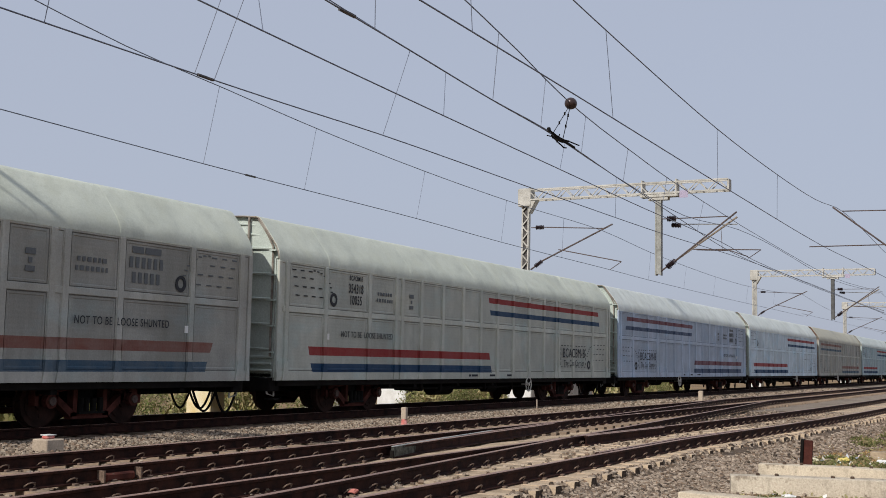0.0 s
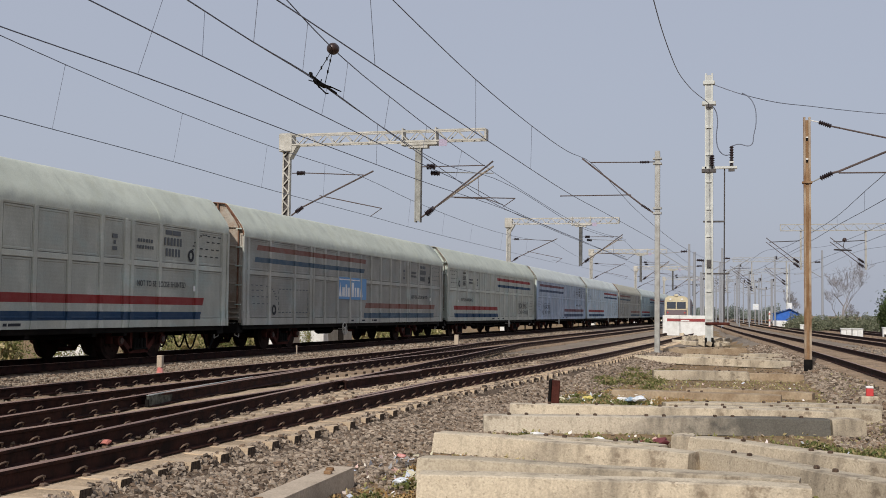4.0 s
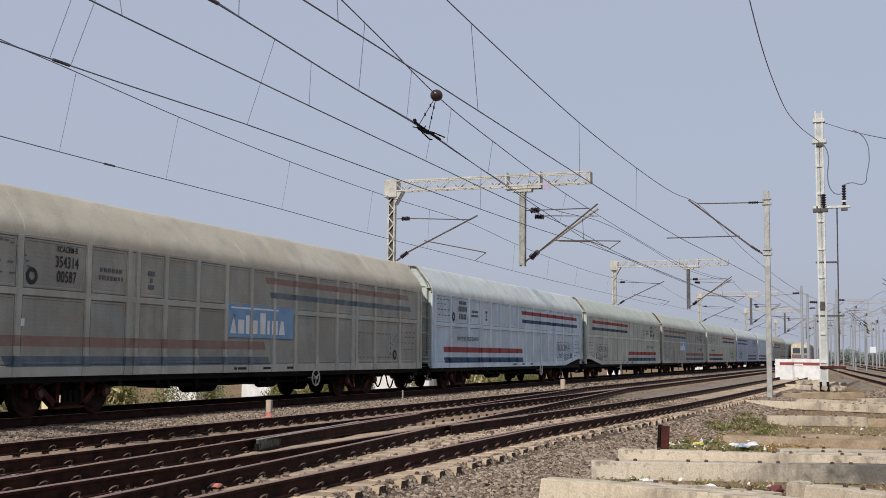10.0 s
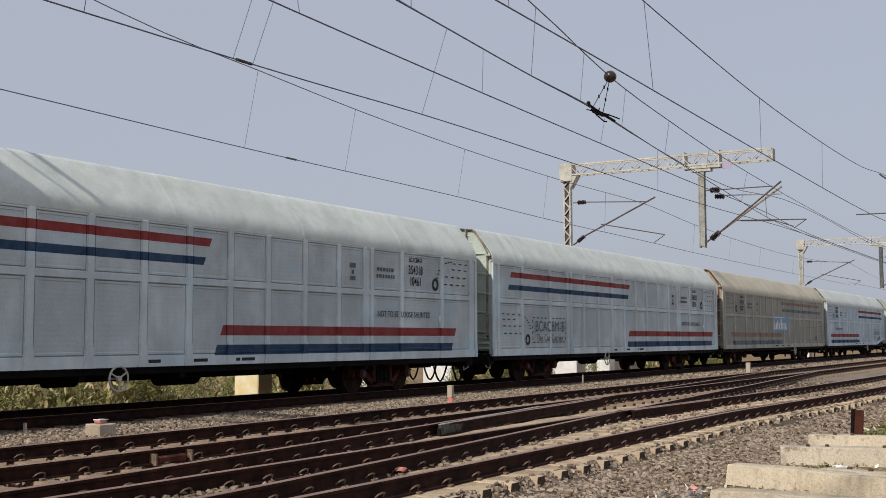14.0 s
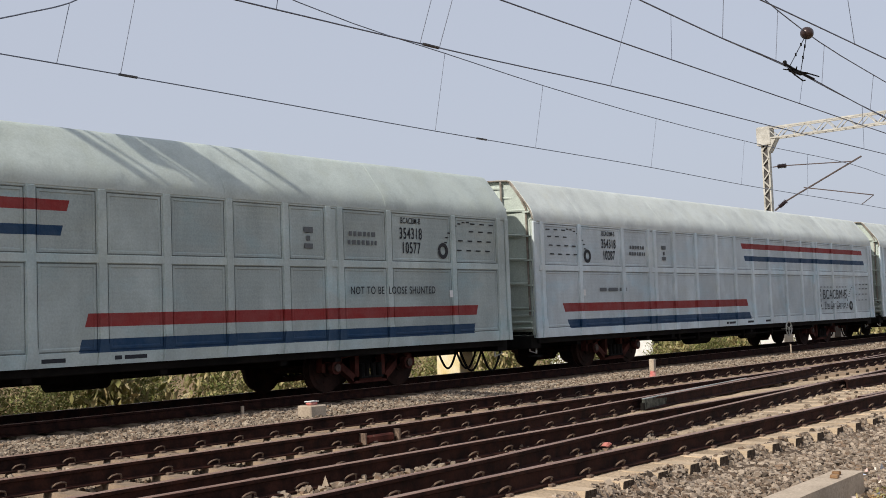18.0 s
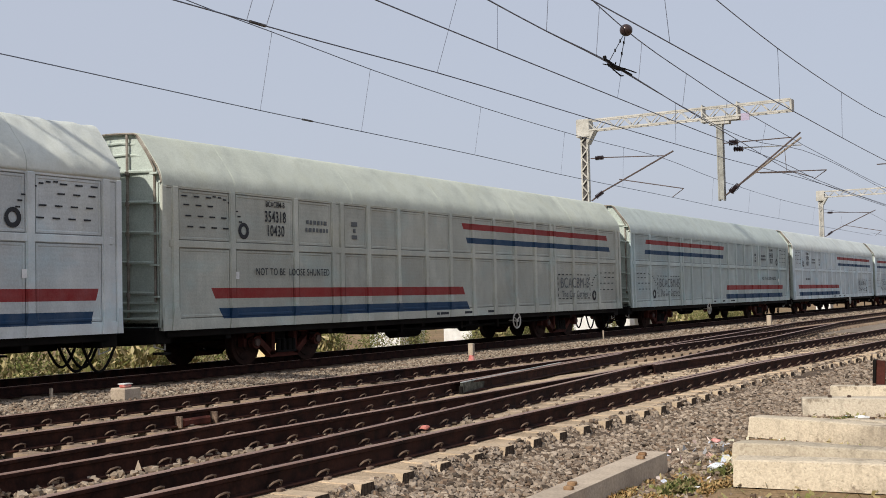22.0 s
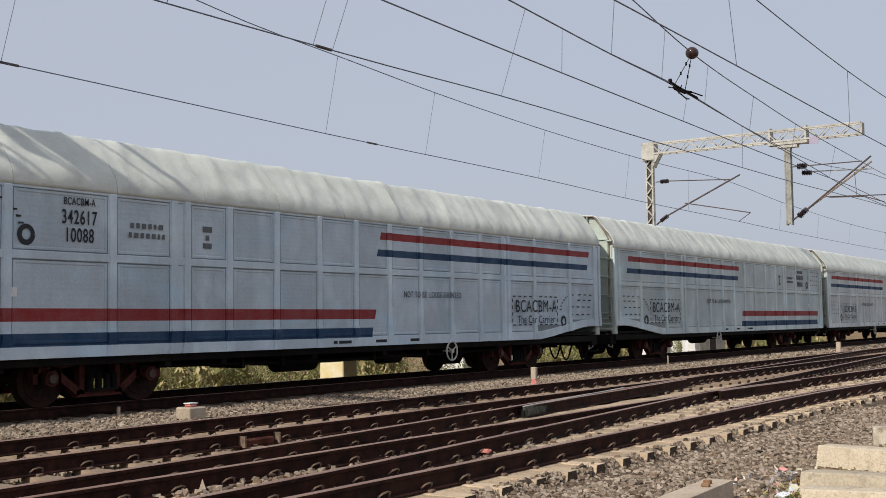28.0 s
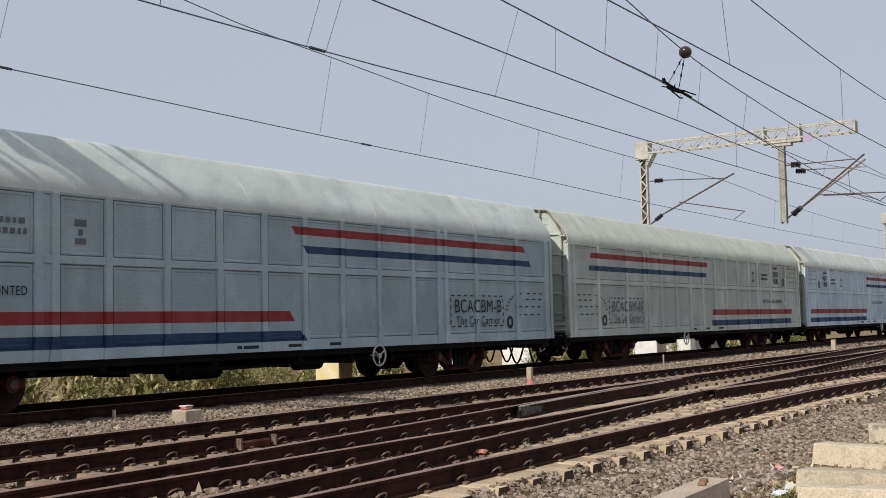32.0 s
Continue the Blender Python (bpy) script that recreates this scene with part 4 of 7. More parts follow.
def build_train():
    kinds = {}
    for n, turned, raised, paint, roofing in CARS:
        key = (raised, paint, roofing, turned, BANDS.get(n, (-9.9, -0.4, -0.05, 9.6, 0.35) if turned else (-9.6, 0.13, 0.2, 9.9, 0.4)))
        if key not in kinds:
            kinds[key] = build_car(*key)
            car = kinds[key]
        else:
            car = copy_thing(kinds[key], Matrix.Identity(4))
        TRAIN[n] = (car, turned)
    for n, (car, turned) in TRAIN.items():
        if -1 <= n <= 14:
            write_on(car, n, turned, dict((c[0], c[2]) for c in CARS)[n])


# running numbers as far as they can be read
NUMBERS = {0: ("354318", "10055"), 4: ("354314", "00587"), 5: ("354318", "10393"), 6: ("354318", "10461"), 7: ("354318", "10287"), 8: ("354318", "10577"), 9: ("354318", "10430"), 10: ("352617", "10412"),
           12: ("342617", "10088"), 13: ("354318", "10508")}


def bars(parent, flip, y, z, widths, h, gap=0.05, ink=None, x=1.584):
    """Writing too small to read, as plain bars."""
    s = -1 if flip else 1
    total = sum(widths) + gap * (len(widths) - 1)
    u = y - s * total / 2
    for w in widths:
        y0, y1 = sorted((u, u + s * w))
        part("lettering_bar", bx(*sorted((s * x, s * (x + 0.004))), y0, y1, z - h / 2, z + h / 2), ink or M_STENCIL_FADED, parent)
        u += s * (w + gap)


def write_on(car, n, flip, raised):
    """The writing on the side towards the yard."""
    e = -1 if flip else 1
    num_y = -7.55
    if n in NUMBERS:
        letters("BCACBM-A" if raised else "BCACBM-B", 0.16, num_y, 3.17, flip, car, x=1.586, condense=0.7)
        for k, txt in enumerate(NUMBERS[n]):
            letters(txt, 0.31, num_y, 2.87 - 0.28 * k, flip, car, x=1.586, condense=0.66, ink=M_STENCIL if n in (0, 4, 9) else M_STENCIL_MID)
    else:
        bars(car, flip, num_y, 3.20, [0.30, 0.42], 0.12)
        bars(car, flip, num_y, 2.97, [0.09] * 6, 0.20, 0.07)
        bars(car, flip, num_y, 2.69, [0.09] * 5, 0.20, 0.07)
    if n == 4:
        pass
    elif n == 7:
        bars(car, flip, -7.4, 1.86, [0.30, 0.42, 0.08, 0.16], 0.085, 0.10, ink=M_STENCIL_FADED)
    elif n in (10, 11, 12):
        letters("NOT TO BE  LOOSE SHUNTED", 0.19, 3.6 if n == 10 else 2.2, 1.82, flip, car, x=1.613, ink=M_STENCIL_MID, weight=0.006)
    else:
        letters("NOT TO BE  LOOSE SHUNTED", 0.20, -7.0, 1.80, flip, car, x=1.613, ink=M_STENCIL_MID, weight=0.006)
    if n not in (1, 4):
        ink = M_STENCIL_FADED if n in (2, 3, 5, 6, 8, 9, 13) else M_STENCIL_MID
        letters("BCACBM-A" if raised else "BCACBM-B", 0.45, 6.95, 1.50, flip, car, x=1.613, condense=0.90, ink=ink, weight=0.0)
        letters("The Car Carrier", 0.29, 6.95, 1.21, flip, car, x=1.613, condense=0.9, ink=ink, weight=0.0)
    bars(car, flip, -6.18, 2.92, [0.07, 0.07, 0.09, 0.07, 0.05, 0.10], 0.085)
    bars(car, flip, -6.18, 2.76, [0.06, 0.09, 0.07, 0.07, 0.08, 0.05, 0.05], 0.085)
    bars(car, flip, -4.8, 2.95, [0.22], 0.10)
    bars(car, flip, -4.8, 2.80, [0.08], 0.09)
    bars(car, flip, -4.8, 2.66, [0.20], 0.09)
    s = -1 if flip else 1
    for k, y in enumerate((-1.05, 0.25, 1.5)):
        bars(car, flip, y, 0.885, [0.12, 0.40] if k == 0 else [0.38], 0.06, ink=M_STENCIL_MID, x=1.5945)
    if n in (1, 4):
        y0, y1 = (0.0, 3.05) if flip else (-1.72, 1.6)
        z0, z1 = (1.66, 2.46) if flip else (1.64, 2.45)
        y0, y1 = sorted((y0, y1))
        sign = part("painted_sign", bx(*sorted((s * 1.60, s * 1.604)), y0, y1, z0, z1), M_SIGN if flip else M_SIGN_FADED, car, "faded blue painted panel with white shapes")
        w, h = y1 - y0, z1 - z0
        for a, b, c, d, lean in ((0.04, 0.13, 0.12, 0.74, 0.05), (0.15, 0.235, 0.12, 0.54, 0.0), (0.26, 0.31, 0.12, 0.68, 0.0), (0.33, 0.43, 0.12, 0.54, 0.0), (0.47, 0.55, 0.12, 0.78, 0.0),
                                 (0.58, 0.615, 0.12, 0.56, 0.0), (0.65, 0.74, 0.12, 0.56, 0.0), (0.76, 0.86, 0.12, 0.56, 0.03), (0.05, 0.75, 0.87, 0.92, 0.0)):
            bm = bx(*sorted((s * 1.604, s * 1.607)), 0.0, (b - a) * w, z0 + c * h, z0 + d * h)
            for v in bm.verts:
                u = v.co.y + lean * w * (v.co.z - z0 - c * h) / ((d - c) * h) * (-1 if v.co.y > 0.01 else 1)
                v.co.y = y0 + a * w + u if not flip else y1 - a * w - u
            bmesh.ops.recalc_face_normals(bm, faces=bm.faces)
            part("white_shape", bm, M_WHITE, sign)


build_train()


def motions():
    """The train rolls past and gathers speed; its wheels turn while they are near."""
    for n, (car, turned) in TRAIN.items():
        off = -PITCH * n + PITCH / 2
        ts = [float(k) for k in range(33)]
        walk(car, [(t, pose(-16.3, along(t) + off, 0, 0, 0, 180 if turned else 0)) for t in ts])
        d = 1 if turned else -1
        for w in [o for o in car.children if o.name.startswith("wheelset")]:
            wy = w.location.y
            rows = [(0.0, pose(0, wy, 0.43))]
            f0, f1 = None, None
            for f in range(1, 960):
                y = along(f / 30) + off
                if -8 < y < 48:
                    f0 = f if f0 is None else f0
                    f1 = f
            if f0 is not None:
                base = along(f0 / 30)
                for f in range(f0, f1 + 1):
                    a = math.degrees((along(f / 30) - base) / 0.43)
                    rows.append((f / 30, pose(0, wy, 0.43, d * (a % 360))))
            rows.append((32.0, rows[-1][1]))
            walk(w, rows)
    # the locomotive on the next line draws away
    rows = []
    for t in range(33):
        y = min(144 + 0.55 * t * t if t <= 12 else 223.2 + 13 * (t - 12), 400)
        rows.append((float(t), pose(second_x(y), y, 0, 0, 0, math.degrees(math.atan2(second_x(y - 4) - second_x(y + 4), 8.0)))))
    walk(MOVERS[0], rows)


# ---- overhead line ----
def lattice_post(bm, x, y, z0, z1, w=0.30, d=0.30, bar=0.035):
    """Two channels joined by zigzag lacing."""
    for s in (-1, 1):
        box(bm, x + s * w / 2 - 0.032, x + s * w / 2 + 0.032, y - d / 2, y + d / 2, z0, z1)
    n = max(3, int((z1 - z0) / (w * 1.1)))
    for k in range(n):
        a, b = z0 + (z1 - z0) * k / n, z0 + (z1 - z0) * (k + 1) / n
        s = 1 if k % 2 else -1
        for e in (-1, 1):
            tube(bm, [(x - s * w / 2, y + e * d / 2, a), (x + s * w / 2, y + e * d / 2, b)], bar, 4)
    return bm


def boom(bm, x0, x1, y, z0, z1, d=0.40, c=0.032):
    """A lattice beam across the tracks: four corner angles with diagonals."""
    for z in (z0, z1):
        for e in (-1, 1):
            box(bm, x0, x1, y + e * d / 2 - c, y + e * d / 2 + c, z - c, z + c)
    n = max(4, int(abs(x1 - x0) / 0.8))
    for k in range(n):
        a, b = x0 + (x1 - x0) * k / n, x0 + (x1 - x0) * (k + 1) / n
        for e in (-1, 1):
            m = (a + b) / 2
            tube(bm, [(a, y + e * d / 2, z0), (m, y + e * d / 2, z1), (b, y + e * d / 2, z0)], c * 0.88, 4)
    for x in (x0, x1):
        box(bm, x - 0.04, x + 0.04, y - d / 2, y + d / 2, z0, z1)
    return bm


def insulator(bm, a, b, r=0.10, n=6):
    """A ribbed post insulator from a to b."""
    a, b = Vector(a), Vector(b)
    pts, rad = [], []
    for k in range(2 * n + 1):
        pts.append(a.lerp(b, k / (2 * n)))
        rad.append(r if k % 2 else r * 0.5)
    return tube(bm, pts, rad, 8)


def cantilever(parent, root, tip, contact, s, r=0.105, arm=None):
    """Stay, bracket and steady arm from a mast at root (x, y, z_top, z_low) to the wires."""
    x, y, zt, zl = root
    part("stay_insulator", insulator(bmesh.new(), (x + s * 0.22, y, zt), (x + s * 0.60, y, zt), r), M_INSUL, parent)
    part("bracket_insulator", insulator(bmesh.new(), (x + s * 0.20, y, zl + 0.04), (x + s * 0.53, y, zl + 0.265), r), M_INSUL, parent)
    part("stay_tube", tb([(x, y, zt), (x + s * 0.62, y, zt), (tip[0], y, tip[1] + 0.05)], 0.022), M_ARM, parent)
    part("bracket_tube", tb([(x, y, zl - 0.1), (x + s * 0.55, y, zl + 0.28), (tip[0] + s * 0.35, y, tip[1] + 0.22)], 0.035), M_ARM, parent)
    if arm:
        part("register_arm", tb([(x + s * 0.95, y, arm), (contact[0] + s * 0.5, y, arm)], 0.022), M_ARM, parent)
        return
    part("register_arm", tb([(x + s * 1.3, y, zl + 0.75), (contact[0] + s * 0.5, y, contact[1] + 0.35)], 0.022), M_ARM, parent)
    part("steady_arm", tb([(contact[0] + s * 0.5, y, contact[1] + 0.35), (contact[0], y, contact[1] + 0.02)], 0.016), M_ARM, parent)


def gantry(x0, x1, xd, y, z0, z1, low=-0.6):
    g = thing("overhead_gantry", "pale lattice steel gantry post with a boom over the tracks", "gantry", group="overhead gantries")
    part("post", lattice_post(bmesh.new(), x0, y, low, z1, 0.28, 0.20), M_PALE, g)
    part("corner_plate", bx(x0 - 0.30, x0 + 0.30, y - 0.245, y + 0.245, z0 - 0.28, z1 + 0.036, bevel=0.015), M_PALE, g)
    part("cap_plate", bx(x0 - 0.28, x0 + 0.28, y - 0.22, y + 0.22, z1 + 0.037, z1 + 0.07), M_PALE, g)
    bm = bmesh.new()
    v = [bm.verts.new(p) for p in ((x0 + 0.2, y - 0.2, z0), (x0 + 0.2, y + 0.2, z0), (x0 + 0.55, y - 0.2, z0), (x0 + 0.55, y + 0.2, z0), (x0 + 0.2, y - 0.2, z0 - 0.6), (x0 + 0.2, y + 0.2, z0 - 0.6))]
    for f in ((0, 2, 4), (1, 5, 3), (2, 3, 5, 4)):
        bm.faces.new([v[i] for i in f])
    part("post_head", bm, M_PALE, g)
    # added plate behind the lacing; its dark steel stands for the shaded inside
    part("post_web", bx(x0 - 0.12, x0 + 0.12, y - 0.04, y + 0.04, low + 0.1, z0), M_DARKSTEEL if y < 60 else M_STEEL, g)
    part("foundation", bx(x0 - 0.55, x0 + 0.55, y - 0.5, y + 0.5, low - 0.1, 0.75, bevel=0.03), M_WHITE, g, "whitewashed concrete foundation")
    part("boom", boom(bmesh.new(), x0 - 0.25, x1, y, z0, z1, 0.40, 0.032), M_PALE, g)
    bm = bx(xd - 0.08, xd + 0.08, y - 0.11, y + 0.11, 5.05, z0 - 0.25)
    for s in (-1, 1):
        box(bm, xd + s * 0.10 - 0.025, xd + s * 0.10 + 0.025, y - 0.13, y + 0.13, 5.0, z0 - 0.25)
    part("drop_arm", bm, M_DROP if y < 60 else M_DROPDARK, g)
    bm = bx(xd - 0.75, xd + 0.85, y - 0.2, y + 0.2, z0 - 0.16, z0 - 0.05, bevel=0.01)
    box(bm, xd - 0.42, xd + 0.42, y - 0.16, y + 0.16, z0 - 0.28, z0 - 0.16)
    for s in (-0.68, 0.78):
        box(bm, xd + s - 0.03, xd + s + 0.03, y - 0.22, y + 0.22, z0 - 0.16, z1 + 0.12)
    part("drop_arm_clamp", bm, M_PALE, g)
    cantilever(g, (x0 + 0.25, y, 7.2, 5.45), (-16.45, 7.0), (-16.2, 5.26), 1)
    cantilever(g, (xd + 0.13, y, 7.35, 5.3), (-11.2, 7.3), (-10.4, 5.6), 1, 0.135)
    part("second_bracket", tb([(xd + 0.5, y + 0.3, 5.55), (-10.9, y + 0.3, 7.35)], 0.04), M_TAN, g)
    part("second_insulator", insulator(bmesh.new(), (xd + 0.45, y + 0.3, 7.12), (xd + 0.85, y + 0.3, 7.09), 0.12), M_INSUL, g)
    part("second_insulator", insulator(bmesh.new(), (xd + 0.30, y + 0.3, 5.33), (xd + 0.62, y + 0.3, 5.66), 0.12), M_INSUL, g)
    part("second_arm", tb([(xd + 1.5, y + 0.3, 6.05), (xd + 2.9, y + 0.3, 5.98), (xd + 3.6, y + 0.3, 5.72)], 0.02), M_ARM, g)
    part("hanger_link", tb([(xd + 2.55, y + 0.15, 6.95), (xd + 2.6, y + 0.15, 6.05)], 0.012), M_ARM, g)
    part("second_stay", tb([(xd + 0.6, y + 0.3, 7.15), (-10.9, y + 0.3, 7.05)], 0.022), M_STEEL, g)
    part("blank_plate", bx(xd + 0.95, xd + 1.30, y - 0.27, y - 0.25, z0 - 0.25, z0 + 0.05), M_PLATE, g, "small pale blank plate")
    return g


M_DROP = worn("drop_arm_grey", (0.36, 0.36, 0.33), (0.22, 0.215, 0.19), 3.0, 0.75)
M_DROPDARK = worn("drop_arm_dark", (0.075, 0.075, 0.075), (0.13, 0.13, 0.125), 3.0, 0.8)
M_TAN = worn("bracket_tan", (0.30, 0.25, 0.20), (0.22, 0.175, 0.135), 4.0, 0.7)
M_PLATE = plain("pale_plate", (0.36, 0.31, 0.41), 0.6)


def curve_at(pts, y):
    """The place at y on a smooth curve through points that run along y."""
    ys = [p[1] for p in pts]
    k = min(max(sum(v <= y for v in ys) - 1, 0), len(ys) - 2)
    d = [(Vector(b) - Vector(a)) / max(b[1] - a[1], 1e-6) for a, b in zip(pts, pts[1:])]
    m = [d[0]] + [(a + b) / 2 for a, b in zip(d, d[1:])] + [d[-1]]
    h = ys[k + 1] - ys[k]
    t = (y - ys[k]) / h
    p, q = Vector(pts[k]), Vector(pts[k + 1])
    return p * (2 * t ** 3 - 3 * t * t + 1) + m[k] * h * (t ** 3 - 2 * t * t + t) + q * (3 * t * t - 2 * t ** 3) + m[k + 1] * h * (t ** 3 - t * t)


def span(pts, y):
    """The place on a wire at y."""
    return tuple(curve_at(pts, y))


def wire(name, label, pts, r=0.010, group="overhead wires"):
    """A wire through points, sagging smoothly."""
    cu = bpy.data.curves.new(name, "CURVE")
    cu.dimensions, cu.bevel_depth, cu.bevel_resolution = "3D", r, 1
    if all(a[1] < b[1] for a, b in zip(pts, pts[1:])) and len(pts) > 2:
        fine = [Vector(pts[0])]
        for a, b in zip(pts, pts[1:]):
            n = min(12, max(3, int((b[1] - a[1]) / 1.5)))
            fine += [curve_at(pts, a[1] + (b[1] - a[1]) * k / n) for k in range(1, n)] + [Vector(b)]
        sp = cu.splines.new("POLY")
        sp.points.add(len(fine) - 1)
        for b, p in zip(sp.points, fine):
            b.co = (*p, 1)
    else:
        sp = cu.splines.new("BEZIER")
        sp.bezier_points.add(len(pts) - 1)
        for b, p in zip(sp.bezier_points, pts):
            b.co = p
            b.handle_left_type = b.handle_right_type = "AUTO"
    cu.materials.append(M_WIRE)
    return tagged(new(name, cu), label, "wire", group)


def dropper(a, b):
    wire("dropper_wire", "thin dropper between catenary and contact wire", [a, b], 0.006, "droppers")


def far_catenary(x, y0, y1, z_top, z_low, bays):
    """Spans of catenary beyond the first gantry, as points."""
    top, low = [], []
    for k in range(bays):
        a, b = y0 + (y1 - y0) * k / bays, y0 + (y1 - y0) * (k + 1) / bays
        xs = x + (0.2 if k % 2 else -0.2)
        for f in (0.0, 0.25, 0.5, 0.75):
            top.append((xs, a + (b - a) * f, z_top - 0.75 * 4 * f * (1 - f)))
        low.append((xs, a, z_low))
    return top, low


def near_gantry():
    """The gantry next to the camera, out of view, whose broad bars shade the wagons' roofs."""
    g = thing("overhead_gantry", "pale steel gantry post with broad channels over the tracks", "gantry", group="overhead gantries")
    part("post", lattice_post(bmesh.new(), -20.1, 5.9, -0.62, 8.5, 0.5, 0.5, 0.04), M_PALE, g)
    part("foundation", bx(-20.7, -19.5, 5.3, 6.5, -0.8, 0.4, bevel=0.03), M_WHITE, g)
    for y0, y1 in ((5.50, 5.83), (5.93, 6.27)):
        part("cross_channel", bx(-20.4, -11.2, y0, y1, 8.5, 8.62, bevel=0.01), M_PALE, g)
    for y, r in ((4.25, 0.07), (4.55, 0.028), (5.20, 0.026), (5.32, 0.026), (6.96, 0.02), (7.50, 0.055)):
        part("cross_tube", tb([(-20.4, y, 8.56), (-11.2, y, 8.56)], r), M_STEEL, g)
    for x in (-20.1, -11.6):
        part("end_tie", bx(x - 0.08, x + 0.08, 4.1, 7.7, 8.40, 8.50), M_PALE, g)
    part("stay_tube", tb([(-17.9, 6.75, 8.56), (-15.2, 6.3, 7.55)], 0.10, 8), M_PALE, g)


def build_overhead():
    gantry(-20.1, -11.15, -14.08, 46.0, 8.42, 8.86)
    for k, y in enumerate((91.0, 137.0, 186.0, 240.0)):
        gantry(-20.1, -11.15, -14.2, y, 8.42, 8.86)
    near_gantry()
    W1 = [(-6.6, -6, 7.8), (-6.6, 8, 7.55), (-6.6, 14, 7.28), (-6.6, 19.3, 7.02), (-6.6, 26, 6.78), (-6.6, 32.6, 6.75), (-6.75, 40, 7.0), (-6.85, 46.4, 7.42), (-6.47, 60, 6.68), (-5.7, 80, 6.05), (-4.95, 100, 6.04)]
    W2 = [(-6.6, -6, 5.68), (-6.6, 14.2, 5.62), (-6.6, 27.4, 5.5), (-6.6, 41, 5.45), (-6.4, 46.4, 5.42), (-5.9, 75, 5.4), (-6, 95, 5.4)]
    W3 = [(-6.9, -4, 8.4), (-7.6, 10, 7.35), (-8.0, 17.9, 6.69), (-8.1, 19.4, 6.54), (-8.3, 21.7, 6.42), (-8.7, 26.3, 6.4), (-9.1, 30.6, 6.44), (-10.2, 42.8, 6.74), (-10.6, 46, 6.9), (-10.6, 68, 6.5), (-10.6, 91, 7.1)]
    W4 = [(-6.6, -6, 5.65), (-7.72, 13.1, 5.6), (-7.99, 16.8, 5.6), (-8.09, 19.3, 5.6), (-8.61, 24.4, 5.6), (-9.45, 33.0, 5.6), (-10.3, 42, 5.6), (-10.6, 50, 5.6), (-10.5, 91, 5.5)]
    W5 = [(-8.2, -4, 5.6), (-8.99, 11.9, 5.55), (-9.2, 17.4, 5.55), (-9.38, 23.2, 5.55), (-9.59, 29.6, 5.55), (-9.75, 39, 5.55), (-10.2, 46, 5.55), (-10.4, 91, 5.5)]
    W6 = [(-11.6, -4, 5.6), (-11.4, 10.2, 5.55), (-11.27, 15.1, 5.55), (-11.09, 18.4, 5.55), (-11.04, 25.6, 5.55), (-10.9, 36, 5.55), (-10.6, 46, 5.6), (-10.6, 91, 5.5)]
    W7 = [(-16.3, 12.5, 8.0), (-16.3, 17, 7.5), (-16.3, 20, 7.34), (-16.3, 24, 7.12), (-16.3, 29.7, 6.93), (-16.3, 36.7, 6.84), (-16.35, 45.5, 6.88), (-16.3, 52, 6.57), (-16.3, 68, 6.3), (-16.3, 80, 6.5), (-16.3, 91, 7.0)]
    W8 = [(-16.3, -6, 5.68), (-16.3, 11.5, 5.6), (-16.3, 19.6, 5.5), (-16.3, 29.3, 5.45), (-16.3, 35, 5.36), (-16.2, 45.5, 5.28), (-16.3, 52, 5.25), (-16.4, 91, 5.3)]
    for pts, name in ((W1, "catenary"), (W3, "catenary"), (W7, "catenary")):
        wire("catenary_wire", "dark stranded catenary wire over the tracks", pts, 0.011)
    WIRES = {}
    for pts in (W2, W4, W5, W6, W8):
        WIRES[pts[0]] = wire("contact_wire", "dark contact wire hung level above the track", pts, 0.011)
    for x in (-10.5, -16.3):
        top, low = far_catenary(x, 91, 420, 7.0, 5.5, 7)
        wire("catenary_wire", "dark stranded catenary wire over the tracks", top, 0.011)
        wire("contact_wire", "dark contact wire hung level above the track", low, 0.011)
    M6 = [(-11.1, -4, 8.9), (-11.1, 10, 8.05), (-11.1, 18.8, 7.5), (-11.1, 23.3, 7.28), (-11.1, 26.5, 7.18), (-11.1, 31.5, 6.85), (-11.0, 38.8, 6.5), (-10.8, 46, 6.8), (-10.7, 68, 6.4), (-10.6, 91, 7.0)]
    wire("catenary_wire", "dark stranded catenary wire over the tracks", M6, 0.011)
    wire("catenary_wire", "dark stranded catenary wire over the tracks", [(-16.3, 2, 5.72), (-16.3, 7, 5.82), (-16.3, 8.9, 6.1), (-16.3, 9.6, 6.35), (-16.3, 10.35, 6.65), (-16.3, 10.9, 7.0), (-16.3, 12.5, 8.0)], 0.013)
    dropper((-16.3, 10.35, 6.63), (-16.3, 10.1, 5.61))
    dropper((-16.3, 11.75, 7.52), span(W8, 11.3))
    for upper, lower, pairs in ((W1, W2, ((13.0, 13.25), (18.45, 18.85), (26.1, 26.15), (32.9, 32.9))),
                                (W3, W4, ((12.6, 12.55), (16.95, 16.85), (19.35, 19.1), (22.1, 21.85), (25.8, 25.7), (30.4, 30.3), (36.1, 36.0))),
                                (W7, W8, ((20.0, 19.55), (23.9, 23.45), (29.7, 29.25), (35.6, 35.2), (41, 40.6), (52, 51.6), (58, 57.7), (64, 63.7), (72, 71.7), (80, 79.7))),
                                (M6, W6, ((8.4, 8.2), (10.6, 10.4), (14.0, 13.3), (14.5, 13.75), (19.5, 18.5), (32.0, 31.6))),
                                (M6, W5, ((14.3, 11.87), (21.05, 17.4), (27.9, 23.3)))):
        for yu, yl in pairs:
            dropper(span(upper, yu), span(lower, yl))
    # weight ball and section insulator on the crossover wires
    s = thing("section_insulator", "dark section insulator hung under a round weight", "section insulator")
    b = Vector(span(W3, 21.0))
    bm = bmesh.new()
